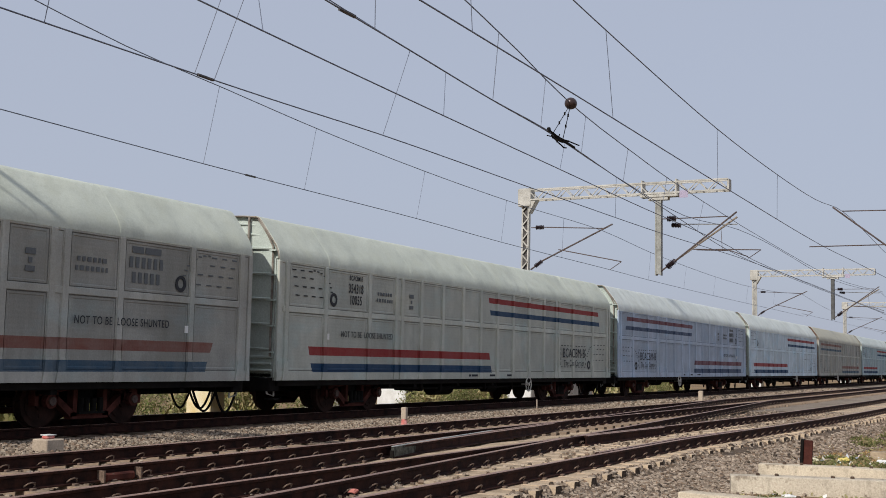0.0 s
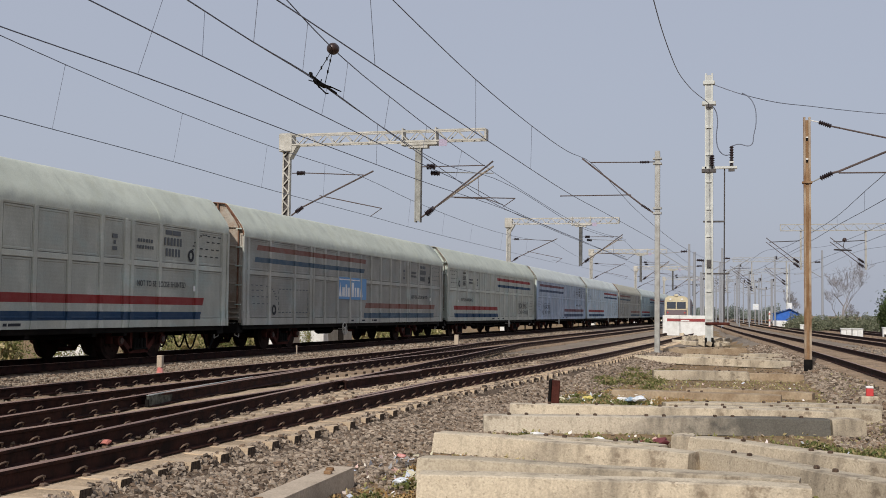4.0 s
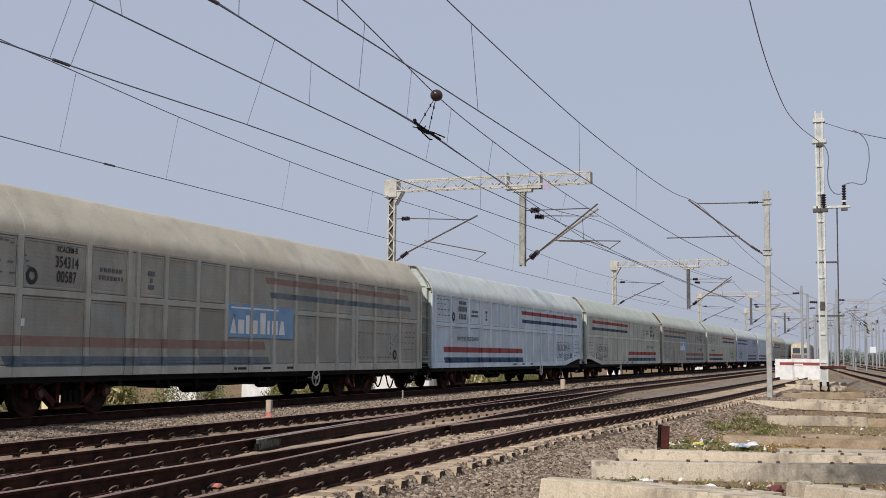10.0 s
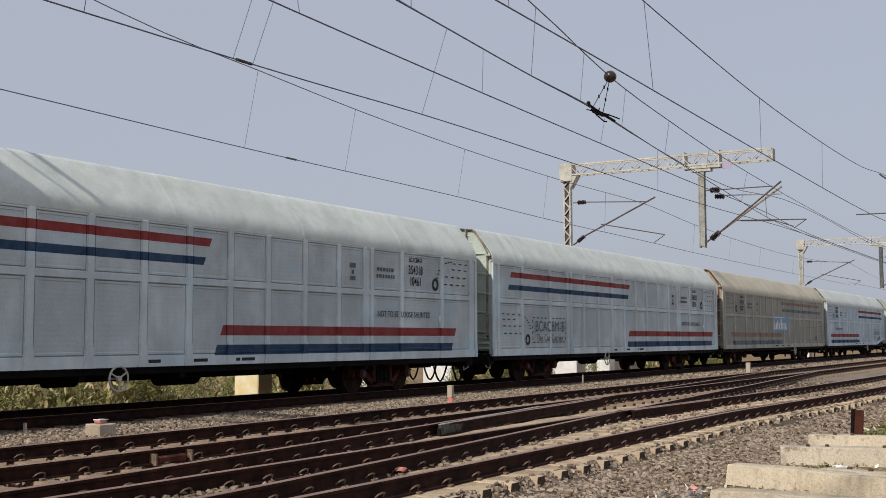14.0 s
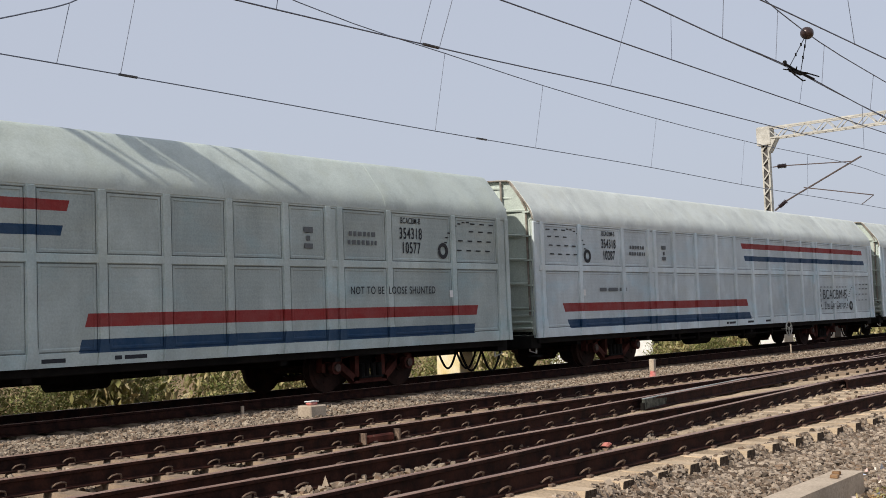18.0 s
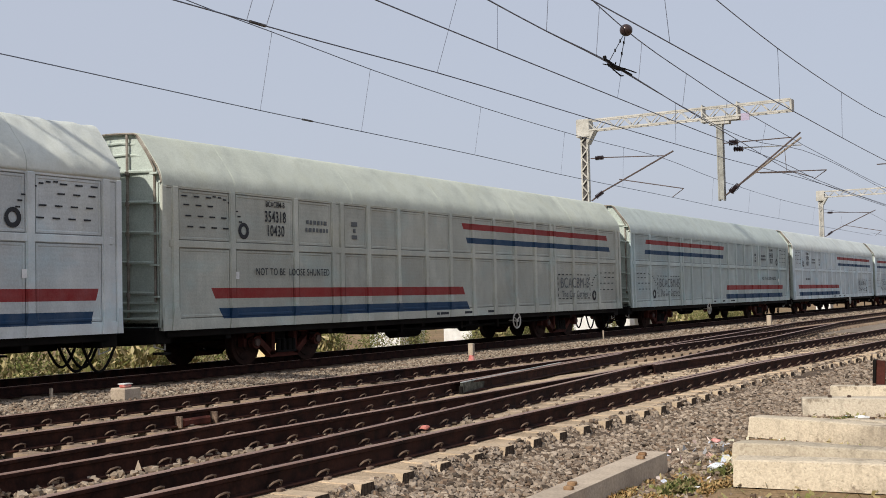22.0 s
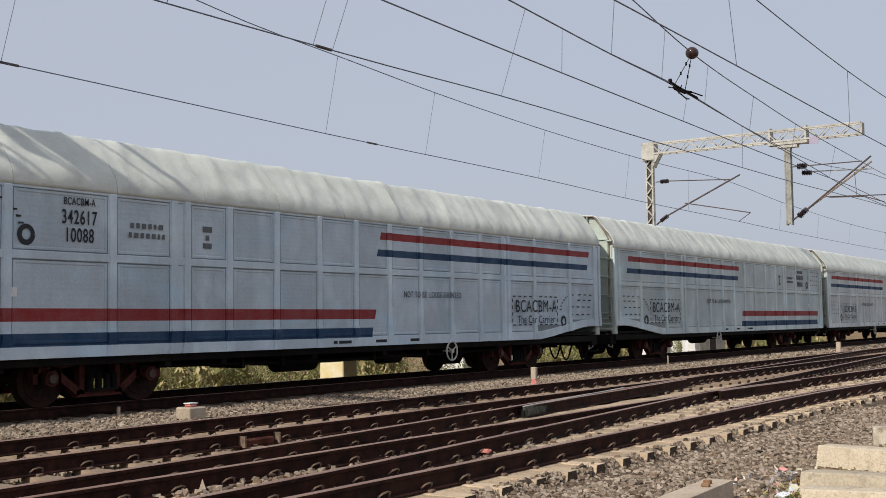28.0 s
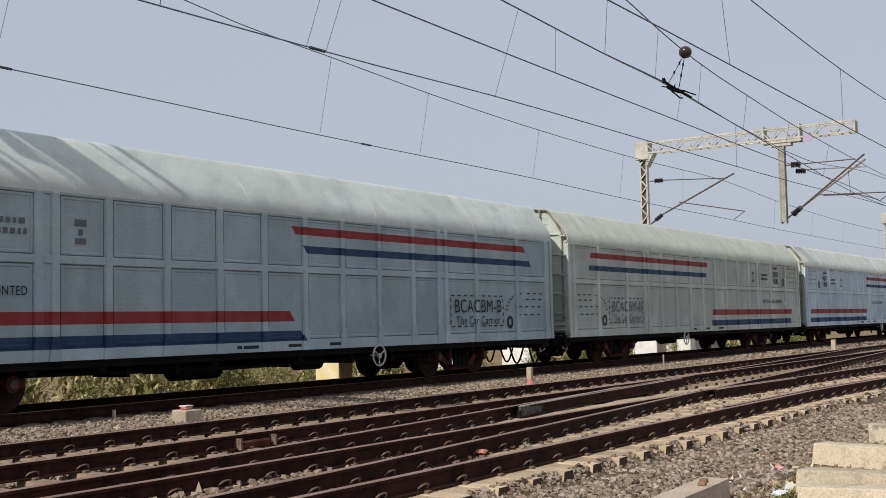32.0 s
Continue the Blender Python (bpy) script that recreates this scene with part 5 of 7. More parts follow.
    bmesh.ops.create_uvsphere(bm, u_segments=20, v_segments=12, radius=0.125, matrix=Matrix.Translation(b) @ Matrix.Diagonal((1, 1.12, 0.95, 1)))
    part("weight_ball", bm, M_BALL, s, "round dark brown weight", smooth=True)
    c = Vector(span(W4, 20.35))
    on = lambda y: Vector(span(W4, c.y + y))
    bm = tube(bmesh.new(), [on(-0.85) + Vector((0, 0, 0.02)), on(-0.3), on(0.25), on(0.95) + Vector((0, 0, 0.01))], 0.024, 6)
    disc(bm, on(-0.78) + Vector((0, 0, 0.03)), 0.05, "x", 0.04, 10)
    part("insulator_rod", bm, M_BLACK, s)
    bm = box(bmesh.new(), c.x - 0.045, c.x + 0.045, c.y - 0.36, c.y + 0.16, c.z - 0.045, c.z + 0.005)
    for e in (-1, 1):
        tube(bm, [c + Vector((-0.13 * e, -0.40, 0.01)), c + Vector((0.13 * e, 0.10, -0.03))], 0.011, 5)
    part("insulator_core", bm, M_BLACK, s)
    part("runner", tb([c + Vector((0.05, -0.62, -0.04)), c + Vector((0.13, -0.52, -0.15)), c + Vector((0.15, -0.22, -0.22)), c + Vector((0.15, -0.10, -0.20))], 0.014), M_BLACK, s)
    part("runner", tb([c + Vector((-0.06, -0.05, 0.0)), c + Vector((0.10, 0.25, -0.02)), c + Vector((0.16, 0.55, -0.04))], 0.014), M_BLACK, s)
    for y in (-0.42, 0.10):
        bm = tb([b, c + Vector((0, y, 0.03))], 0.008)
        for k in (0.35, 0.65):
            disc(bm, b.lerp(c + Vector((0, y, 0.03)), k), 0.018, "z", 0.06, 6)
        part("hanger", bm, M_BLACK, s)
    # joint sleeves on the wires
    for pts, y in ((W6, 13.55), (W8, 11.45), (W8, 21.25), (W4, 11.8)):
        q = span(pts, y)
        bm = tb([(q[0], y - 0.18, span(pts, y - 0.18)[2]), (q[0], y + 0.18, span(pts, y + 0.18)[2])], 0.026)
        part("wire_clamp", bm, M_DARKSTEEL, WIRES[pts[0]], "dark clamp sleeve")


build_overhead()


def build_masts():
    # slim mast with a bracket over the siding
    m = thing("overhead_mast", "slim pale steel mast with a cantilever bracket", "mast", group="overhead masts")
    x, y = -4.15, 46.4
    part("post", bx(x - 0.10, x + 0.10, y - 0.10, y + 0.10, -0.4, 7.82, bevel=0.01), M_STEEL, m)
    cantilever(m, (x - 0.1, y, 7.38, 5.38), (-6.85, 7.37), (-7.6, 5.35), -1, 0.06, 6.06)
    for z in (5.3, 5.5, 7.3, 7.5):
        part("bracket_collar", bx(x - 0.17, x + 0.17, y - 0.15, y + 0.15, z - 0.035, z + 0.035), M_STEEL, m)
    # tall channel mast with an isolator
    m = thing("isolator_mast", "tall pale steel mast with insulators and a hand lever", "mast", group="overhead masts")
    x, y, h = -2.84, 62.0, 14.1
    for s in (-1, 1):
        part("channel", bx(x + s * 0.165 - 0.045, x + s * 0.165 + 0.045, y - 0.14, y + 0.14, -0.4, h, bevel=0.008), M_MAST, m)
    part("web", bx(x - 0.125, x + 0.125, y - 0.10, y + 0.05, -0.4, h - 0.1), M_MASTWEB, m)
    for k in range(9):
        z = 1.0 + k * 1.45
        part("batten_plate", bx(x - 0.17, x + 0.17, y - 0.165, y - 0.12, z, z + 0.16), M_MAST, m)
    for zc, hw in ((h - 0.5, 0.3), (12.5, 0.36)):
        part("clamp_plate", bx(x - hw, x + hw, y - 0.2, y + 0.2, zc - 0.1, zc + 0.1, bevel=0.02), M_MAST, m)
    part("clamp_bolt", bx(x - 0.16, x + 0.2, y - 0.24, y - 0.2, 12.25, 12.42), M_DARKSTEEL, m)
    part("isolator_arm", bx(x - 0.36, x + 1.45, y - 0.14, y + 0.14, 8.98, 9.1), M_MAST, m)
    part("isolator_base", bx(x - 0.38, x + 0.36, y - 0.2, y + 0.2, 8.80, 8.98), M_DARKSTEEL, m)
    part("isolator_base", bx(x + 1.0, x + 1.32, y - 0.12, y + 0.12, 8.84, 8.98), M_DARKSTEEL, m)
    part("isolator_insulator", insulator(bmesh.new(), (x + 0.16, y - 0.25, 9.1), (x + 0.16, y - 0.25, 9.7), 0.15, 5), M_INSUL, m)
    part("isolator_insulator", insulator(bmesh.new(), (x + 1.16, y, 9.1), (x + 1.16, y, 10.18), 0.12, 8), M_INSUL, m)
    part("insulator_collar", bx(x + 1.04, x + 1.28, y - 0.12, y + 0.12, 9.28, 9.36), M_MAST, m)
    part("operating_rod", tb([(x + 0.80, y, 9.0), (x + 0.76, y, 0.85)], 0.035), M_DARKSTEEL, m)
    part("rod_guide", bx(x - 0.3, x + 0.8, y - 0.12, y + 0.12, 6.14, 6.22), M_DARKSTEEL, m)
    part("rod_guide", bx(x - 0.34, x + 1.0, y - 0.12, y + 0.12, 3.38, 3.46), M_DARKSTEEL, m)
    part("number_box", bx(x - 0.12, x + 0.12, y - 0.2, y - 0.16, 3.75, 4.15), M_DARKSTEEL, m)
    part("lever_box", bx(x - 0.2, x + 1.05, y - 0.2, y + 0.2, 0.72, 0.86, bevel=0.03), M_BOGIE, m)
    for s in (-1, 1):
        part("leg_shoe", bx(x + s * 0.17 - 0.06, x + s * 0.17 + 0.06, y - 0.16, y + 0.16, -0.5, 0.05, bevel=0.01), M_BLACK, m)
    wire("jumper_wire", "loose jumper wire at the isolator mast", [(-1.15, y, 13.0), (-0.88, y, 12.84), (-0.55, y, 12.4), (-0.42, y, 11.51), (-0.55, y, 10.7), (-0.69, y, 10.21), (-1.33, y, 10.27), (-1.68, y, 10.18)], 0.026)
    wire("jumper_wire", "loose jumper wire at the isolator mast", [(-2.86, y - 0.2, 12.49), (-2.55, y, 12.2), (-2.41, y, 11.71), (-2.45, y, 10.49), (-2.30, y, 9.95), (-2.05, y, 9.72), (-1.68, y, 9.74)], 0.026)
    wire("feeder_wire", "sagging feeder wire to the isolator mast", [(x, y, 12.5), (-3.35, 52, 11.6), (-3.45, 45, 11.2), (-3.2, 30, 11.4), (-2.8, 20, 12.3), (-2.2, 8, 15.0)], 0.018)
    wire("feeder_wire", "sagging feeder wire to the isolator mast", [(x, y, 13.6), (-0.88, y, 12.84), (2.84, 66, 12.8), (8.29, 70, 12.79), (20, 78, 13.2)], 0.022)
    # rusty post of the right-hand line
    m = thing("overhead_mast", "rusty brown steel channel post with a black foot", "mast", group="overhead masts")
    x, y = 1.18, 34.4
    for s in (-1, 1):
        part("channel", bx(x + s * 0.07 - 0.03, x + s * 0.07 + 0.03, y - 0.1, y + 0.1, -0.5, 6.99, bevel=0.006), M_RUSTFLAKE, m)
    part("web", bx(x - 0.045, x + 0.045, y - 0.065, y + 0.05, -0.5, 6.9), M_RUSTPOST, m)
    for z in (5.75, 6.38):
        part("slot", bx(x - 0.03, x + 0.03, y - 0.075, y - 0.06, z - 0.08, z), M_BLACK, m)
        part("slot_plate", bx(x - 0.035, x + 0.035, y - 0.078, y - 0.06, z, z + 0.04), M_WHITE, m)
    part("bracket_collar", bx(x - 0.14, x + 0.14, y - 0.13, y + 0.13, 5.07, 5.12), M_RUSTPOST, m)
    part("foot", bx(x - 0.115, x + 0.115, y - 0.14, y + 0.14, -0.5, 0.02), M_BLACK, m)
    part("stay_link", tb([(x + 0.1, y, 6.90), (1.51, y, 6.84)], 0.016), M_WHITE, m)
    part("stay_insulator", insulator(bmesh.new(), (1.51, y, 6.84), (1.85, y, 6.71), 0.075, 6), M_INSUL, m)
    part("stay_tube", tb([(1.85, y, 6.71), (3.88, y, 6.19)], 0.024), M_ARM, m)
    part("bracket_link", tb([(x + 0.1, y, 5.09), (1.54, y, 5.22)], 0.018), M_STEEL, m)
    part("bracket_insulator", insulator(bmesh.new(), (1.54, y, 5.21), (1.87, y, 5.36), 0.085, 6), M_INSUL, m)
    part("bracket_tube", tb([(1.87, y, 5.36), (2.04, y, 5.40), (4.6, y, 6.47)], 0.032), M_ARM, m)
    part("register_arm", tb([(2.04, y, 5.36), (5.0, y, 5.32)], 0.022), M_ARM, m)
    part("catenary_clip", bx(3.80, 3.92, y - 0.05, y + 0.05, 6.02, 6.24), M_DARKSTEEL, m)


M_MASTWEB = worn("mast_web", (0.50, 0.51, 0.49), (0.36, 0.37, 0.355), 2.0, 0.7)
M_MAST = worn("mast_white", (0.60, 0.61, 0.57), (0.46, 0.47, 0.44), 2.0, 0.65)
M_RUSTFLAKE = worn("rust_flaking", (0.20, 0.11, 0.055), (0.40, 0.33, 0.25), 5.0, 0.85, stretch=(1, 1, 0.35))
build_masts()


# ---- loose stones ----
def stone_field(name, label, regions, seed, material=None):
    """Crushed stone as one mesh; regions: count, x and y ranges, sizes."""
    rng = np.random.default_rng(seed)
    lump = np.array([(x * (0.75 if z > 0 else 1.0), y * (0.6 if z > 0 else 1.0), z * (1.15 if x * y > 0 else 0.8)) for z in (-1, 1) for y in (-1, 1) for x in (-1, 1)], float)
    quads = np.array([(0, 2, 3, 1), (4, 5, 7, 6), (0, 1, 5, 4), (2, 6, 7, 3), (0, 4, 6, 2), (1, 3, 7, 5)])
    vs, fs, base = [], [], 0
    for count, fx0, fx1, y0, y1, s0, s1, power in regions:
        for k in range(count):
            y = y0 + (y1 - y0) * rng.random() ** power
            x0, x1 = fx0(y), fx1(y)
            x = x0 + (x1 - x0) * rng.random()
            r = s0 + (s1 - s0) * rng.random() ** 1.5
            v = lump * (1 + 0.8 * (rng.random((8, 3)) - 0.5)) * np.array([1.0, 0.8, 0.66]) * r
            a, b = rng.random() * 6.28, (rng.random() - 0.5) * 2.4
            ca, sa, cb, sb = math.cos(a), math.sin(a), math.cos(b), math.sin(b)
            v = v @ np.array([[1, 0, 0], [0, cb, -sb], [0, sb, cb]]).T @ np.array([[ca, -sa, 0], [sa, ca, 0], [0, 0, 1]]).T
            vs.append(v + np.array([x, y, gz(x, y) + r * (0.15 + 0.7 * rng.random())]))
            fs.append(quads + base)
            base += len(lump)
    me = bpy.data.meshes.new(name)
    me.from_pydata(np.concatenate(vs).tolist(), [], np.concatenate(fs).tolist())
    me.materials.append(material or M_STONE)
    return tagged(new(name, me), label, "ballast", kind="stuff")


def const(v):
    return lambda y: v


def build_stones():
    edge = lambda y: near_x(min(y, 82)) + 1.25
    stone_field("ballast_stones", "grey-brown crushed stone beside the siding", [
        (30000, edge, lambda y: edge(y) + 1.45, 4.5, 22, 0.013, 0.032, 1.3),
        (13000, edge, lambda y: edge(y) + 1.6, 18, 50, 0.018, 0.04, 1.3),
        (3000, lambda y: edge(y) + 1.4, lambda y: edge(y) + 2.1, 4.5, 22, 0.010, 0.026, 1.0),
        (3000, const(-3.5), const(1.8), 8, 50, 0.010, 0.03, 1.0)], 1)
    stone_field("ballast_stones", "grey crushed stone beside the outer running line", [
        (20000, lambda y: 0.9 if y < 20 else 1.15, lambda y: right_x(y) - 1.5, 9, 48, 0.014, 0.034, 1.2)], 4, M_STONE_PALE)
    stone_field("ballast_stones", "pale crushed stone between two running lines", [
        (36000, const(-15.2), const(-11.7), 6, 40, 0.016, 0.034, 1.3), (3500, const(-15.2), const(-11.7), 40, 90, 0.035, 0.06, 1.2),
        (10000, const(-11.3), const(-9.65), 6, 40, 0.018, 0.042, 1.2), (1200, lambda y: cross_x(min(y, 46)) + 0.1, lambda y: near_x(y) - 1.0, 5, 40, 0.02, 0.04, 1.2),
        (1000, lambda y: near_x(y) - 0.7, lambda y: near_x(y) + 0.7, 4, 40, 0.02, 0.035, 1.2)], 2, M_STONE_PALE)
    stone_field("ballast_stones", "crushed stone along the outer running lines", [
        (4200, lambda y: right_x(y) - 2.4, lambda y: right_x(y) - 0.95, 16, 60, 0.03, 0.06, 1.3), (1500, lambda y: right_x(y) - 0.8, lambda y: right_x(y) + 4, 16, 60, 0.03, 0.06, 1.3)], 3)


build_stones()


# ---- stacked concrete sleepers ----
def pile_sleeper(a, b, top, label, material=None, w=0.26, h=0.24, studs=2):
    """A spare sleeper lying from a to b (x, y), with cast iron inserts on its top."""
    a, b = Vector((*a, 0)), Vector((*b, 0))
    length = (b - a).length
    ang = math.degrees(math.atan2(b.y - a.y, b.x - a.x))
    m = (a + b) / 2
    t = thing("spare_sleeper", label, "sleeper", pose(m.x, m.y + 0.12, top, random.uniform(-1.2, 1.2), 0, ang), group="spare sleepers")
    bm = bmesh.new()
    rows = []
    n = 9
    for k in range(n):
        u = -length / 2 + length * k / (n - 1)
        e = 0.012 if k in (0, n - 1) else 0.0
        jit = random.uniform(-0.006, 0.006)
        rows.append([bm.verts.new((u, y, z)) for y, z in ((-w / 2 - 0.02, -h), (w / 2 + 0.02, -h), (w / 2 - 0.02 - e, -0.01 - e + jit), (w / 2 - 0.045, jit - e), (-w / 2 + 0.045, jit - e), (-w / 2 + 0.02 + e, -0.012 - e + jit))])
    for r, q in zip(rows, rows[1:]):
        for j in range(6):
            bm.faces.new((r[j], q[j], q[(j + 1) % 6], r[(j + 1) % 6]))
    bm.faces.new(rows[0])
    bm.faces.new(list(reversed(rows[-1])))
    bmesh.ops.recalc_face_normals(bm, faces=bm.faces)
    part("body", bm, material or M_PILE, t)
    for k in range(studs):
        for s in (-0.09, 0.09):
            u = -length / 2 + length * (k + 0.5) / studs + s * 1.4
            bm = bx(u - 0.026, u + 0.026, -0.025, 0.025, -0.01, 0.030, bevel=0.01)
            part("rail_insert", bm, M_STUD, t)
    return t


def build_pile():
    plain_l = "weathered concrete sleeper lying in a row on the ground"
    soil_l = "concrete sleeper half sunk in brown soil"
    P = pile_sleeper
    long_l = "long concrete turnout sleeper darkened by damp at one end"
    P((-3.04, 7.85), (-0.3, 8.5), -0.24, plain_l, studs=4)
    P((-3.06, 10.05), (0.37, 10.38), -0.20, plain_l, w=0.34, studs=0)
    P((-3.34, 11.06), (0.30, 10.75), -0.19, plain_l, w=0.36, studs=0)
    P((-3.84, 13.5), (-0.74, 12.5), -0.20, plain_l, w=0.36, studs=0)
    P((-2.9, 13.86), (-1.14, 13.36), -0.235, plain_l, w=0.34)
    P((-1.09, 14.27), (-0.84, 14.25), -0.20, plain_l, w=0.36, studs=0)
    P((-0.80, 14.2), (1.95, 11.75), -0.20, plain_l, w=0.34, studs=3)
    P((-0.64, 12.9), (1.75, 10.05), -0.20, plain_l, w=0.34, studs=3)
    P((-3.90, 15.95), (0.85, 17.3), -0.20, long_l, M_PILE_DAMP, w=0.34, studs=5)
    P((0.88, 17.31), (1.34, 17.44), -0.20, plain_l, w=0.34, studs=0)
    P((-3.98, 18.15), (1.0, 18.75), -0.20, plain_l, w=0.36, studs=5)
    P((-1.3, 18.95), (1.74, 19.35), -0.20, plain_l, w=0.38, studs=3)
    P((-1.64, 19.45), (1.83, 20.45), -0.20, plain_l, w=0.40, studs=3)
    P((-3.0, 23.5), (0.3, 23.3), -0.28, soil_l, M_SOILY, w=0.42, studs=1)
    P((-1.6, 25.1), (0.95, 24.6), -0.30, soil_l, M_SOILY, w=0.40, studs=1)
    P((-2.82, 30.3), (-0.43, 30.9), -0.20, plain_l, w=0.36)
    P((-0.40, 31.2), (0.97, 31.1), -0.25, soil_l, M_SOILY, w=0.36)
    P((-4.70, 40.6), (0.86, 38.0), -0.18, plain_l, w=0.36, studs=5)
    P((-2.86, 43.5), (0.6, 40.6), -0.20, plain_l, w=0.36, studs=4)
    P((-4.8, 48.5), (-1.1, 50.4), -0.18, soil_l, M_SOILY, w=0.5)
    P((-0.88, 45.0), (0.56, 45.8), -0.20, plain_l, w=0.5)
    P((-4.2, 54), (-0.9, 55), -0.26, soil_l, M_SOILY, w=0.5)
    # long slab edge beside the stones
    s = thing("concrete_slab", "grey concrete slab with two rusty bolts beside the siding", "slab", pose(0, 0, 0))
    bm = bmesh.new()
    sweep(bm, [(-0.14, -0.30), (0.14, -0.30), (0.13, -0.005), (0.11, 0.0), (-0.11, 0.0), (-0.13, -0.005)], [(-3.74, 6.2, -0.24), (-3.86, 8.4, -0.245), (-3.98, 10.55, -0.25)])
    part("body", bm, M_SLAB, s)
    for x, y in ((-3.96, 10.2), (-3.90, 10.0), (-3.86, 8.4), (-3.80, 8.2)):
        part("bolt_head", bx(x - 0.035, x + 0.035, y - 0.03, y + 0.03, -0.25, -0.215, bevel=0.008), M_RUSTPOST, s)


M_STUD = worn("insert_iron", (0.045, 0.030, 0.022), (0.11, 0.075, 0.055), 20.0, 0.85)
M_SOILY = worn("sleeper_soiled", (0.40, 0.315, 0.215), (0.25, 0.18, 0.115), 2.0, 0.95, fine=20, bump=0.8, dist=0.03)
M_SLAB = worn("slab_grey", (0.50, 0.41, 0.315), (0.37, 0.30, 0.23), 2.0, 0.92, bump=0.5)
build_pile()


# ---- small trackside things ----
def build_small():
    b = thing("signal_marker_block", "pale concrete block with a red lamp cap on stones", "marker block", pose(-12.85, 12.2, -0.10))
    part("block", bx(-0.15, 0.15, -0.14, 0.20, -0.2, 0.14, bevel=0.015), M_SLAB, b)
    part("cap", bx(-0.06, 0.07, -0.06, 0.10, 0.14, 0.19, bevel=0.02), M_REDPALE, b, "red painted cap")
    part("cap_band", bx(-0.065, 0.075, -0.065, 0.105, 0.19, 0.203), M_WHITE, b)
    b = thing("rail_joint_box", "rusty open cable box bolted to the sleepers", "cable box", pose(-9.66, 10.22, -0.18))
    for y in (-0.30, 0.30):
        part("end_frame", bx(-0.15, 0.15, y - 0.012, y + 0.012, 0.0, 0.135), M_CLIP, b)
    part("back_frame", bx(-0.16, -0.135, -0.3, 0.3, 0.115, 0.137), M_CLIP, b)
    part("case", bx(-0.12, 0.12, -0.24, 0.24, 0.0, 0.095, bevel=0.02), M_BOGIE, b)
    m = thing("fouling_marker", "red and white painted marker stub between the tracks", "marker", pose(-12.4, 21.9, -0.2))
    part("base", bx(-0.25, 0.25, -0.2, 0.2, -0.1, 0.06, bevel=0.02), M_RUSTPOST, m)
    bm = tb([(0, 0, 0.05), (0, 0, 0.22)], [0.085, 0.05], 10)
    part("red_collar", bm, M_REDPALE, m, "faded red collar")
    part("white_top", bx(-0.06, 0.06, -0.05, 0.05, 0.2, 0.46, bevel=0.01), M_SLAB, m)
    m = thing("fouling_marker", "white marker stub between the tracks", "marker", pose(-12.6, 47.0, -0.2))
    part("white_top", bx(-0.09, 0.09, -0.07, 0.07, 0.0, 0.48, bevel=0.01), M_SLAB, m)
    for x, y, h in ((-14.5, 12.25, 0.17), (-14.4, 34.0, 0.3)):
        tagged(part("rail_stake", bx(x - 0.02, x + 0.02, y - 0.02, y + 0.02, gz(x, y) - 0.05, gz(x, y) + h), M_SLAB), "thin white stake in the stones", "stake", "stakes")
    g = thing("point_blade", "switch blade with a pale worn top edge", "switch blade", pose(0, 0, 0))
    part("blade", sweep(bmesh.new(), [(-0.02, -0.15), (0.02, -0.15), (0.02, 0.0), (-0.02, 0.0)], [(-8.62, 14.9, -0.01), (-8.95, 17.2, -0.01), (-9.28, 19.8, -0.01)]), M_GREENISH, g)
    part("blade_top", sweep(bmesh.new(), [(-0.022, 0.0), (0.022, 0.0), (0.022, 0.010), (-0.022, 0.010)], [(-8.62, 14.9, -0.008), (-8.95, 17.2, -0.008), (-9.28, 19.8, -0.008)]), M_HEADPALE, g)
    part("blade_stop", bx(-8.645, -8.595, 14.86, 14.9, -0.17, -0.06), M_BLACK, g)
    t = thing("track_triangle", "small white painted triangle on a rail web", "mark", pose(-7.205, 6.99, -0.08, 0, 0, -45))
    bm = bmesh.new()
    v = [bm.verts.new(p) for p in ((0, -0.03, -0.045), (0, 0.03, -0.045), (0, 0.0, 0.045), (0.012, -0.03, -0.045), (0.012, 0.03, -0.045), (0.012, 0.0, 0.045))]
    for f in ((0, 2, 1), (3, 4, 5), (0, 1, 4, 3), (1, 2, 5, 4), (2, 0, 3, 5)):
        bm.faces.new([v[i] for i in f])
    part("plate", bm, M_SLAB, t)
    # short black stub at the edge of the stones
    s = thing("rail_stub", "short black upright rail stub in the ground", "post", pose(-3.62, 20.2, -0.45, 0, 3, 0))
    part("web", bx(-0.08, 0.09, -0.03, 0.03, 0.0, 0.52, bevel=0.008), M_BOGIE, s)
    part("flange", bx(-0.10, -0.05, -0.08, 0.08, 0.0, 0.53, bevel=0.008), M_BLACK, s)
    # white and red marker by the outer line
    m = thing("boundary_marker", "concrete marker with a red band and white cap", "marker", pose(1.84, 22.4, -0.45))
    part("base", bx(-0.15, 0.15, -0.13, 0.13, -0.05, 0.26, bevel=0.02), M_PILE, m)
    part("red_band", bx(-0.065, 0.065, -0.065, 0.065, 0.26, 0.40, bevel=0.012), M_RED, m)
    part("white_cap", bx(-0.065, 0.065, -0.065, 0.065, 0.40, 0.44, bevel=0.01), M_WHITE, m)
    c = thing("relay_cabinet", "white steel relay cabinet on dark legs", "cabinet", pose(2.17, 17.5, -0.45))
    part("body", bx(-0.38, 0.38, -0.3, 0.3, 0.18, 1.18, bevel=0.02), M_WHITE, c)
    part("lid", bx(-0.42, 0.42, -0.34, 0.34, 1.18, 1.26, bevel=0.02), M_WHITE, c)
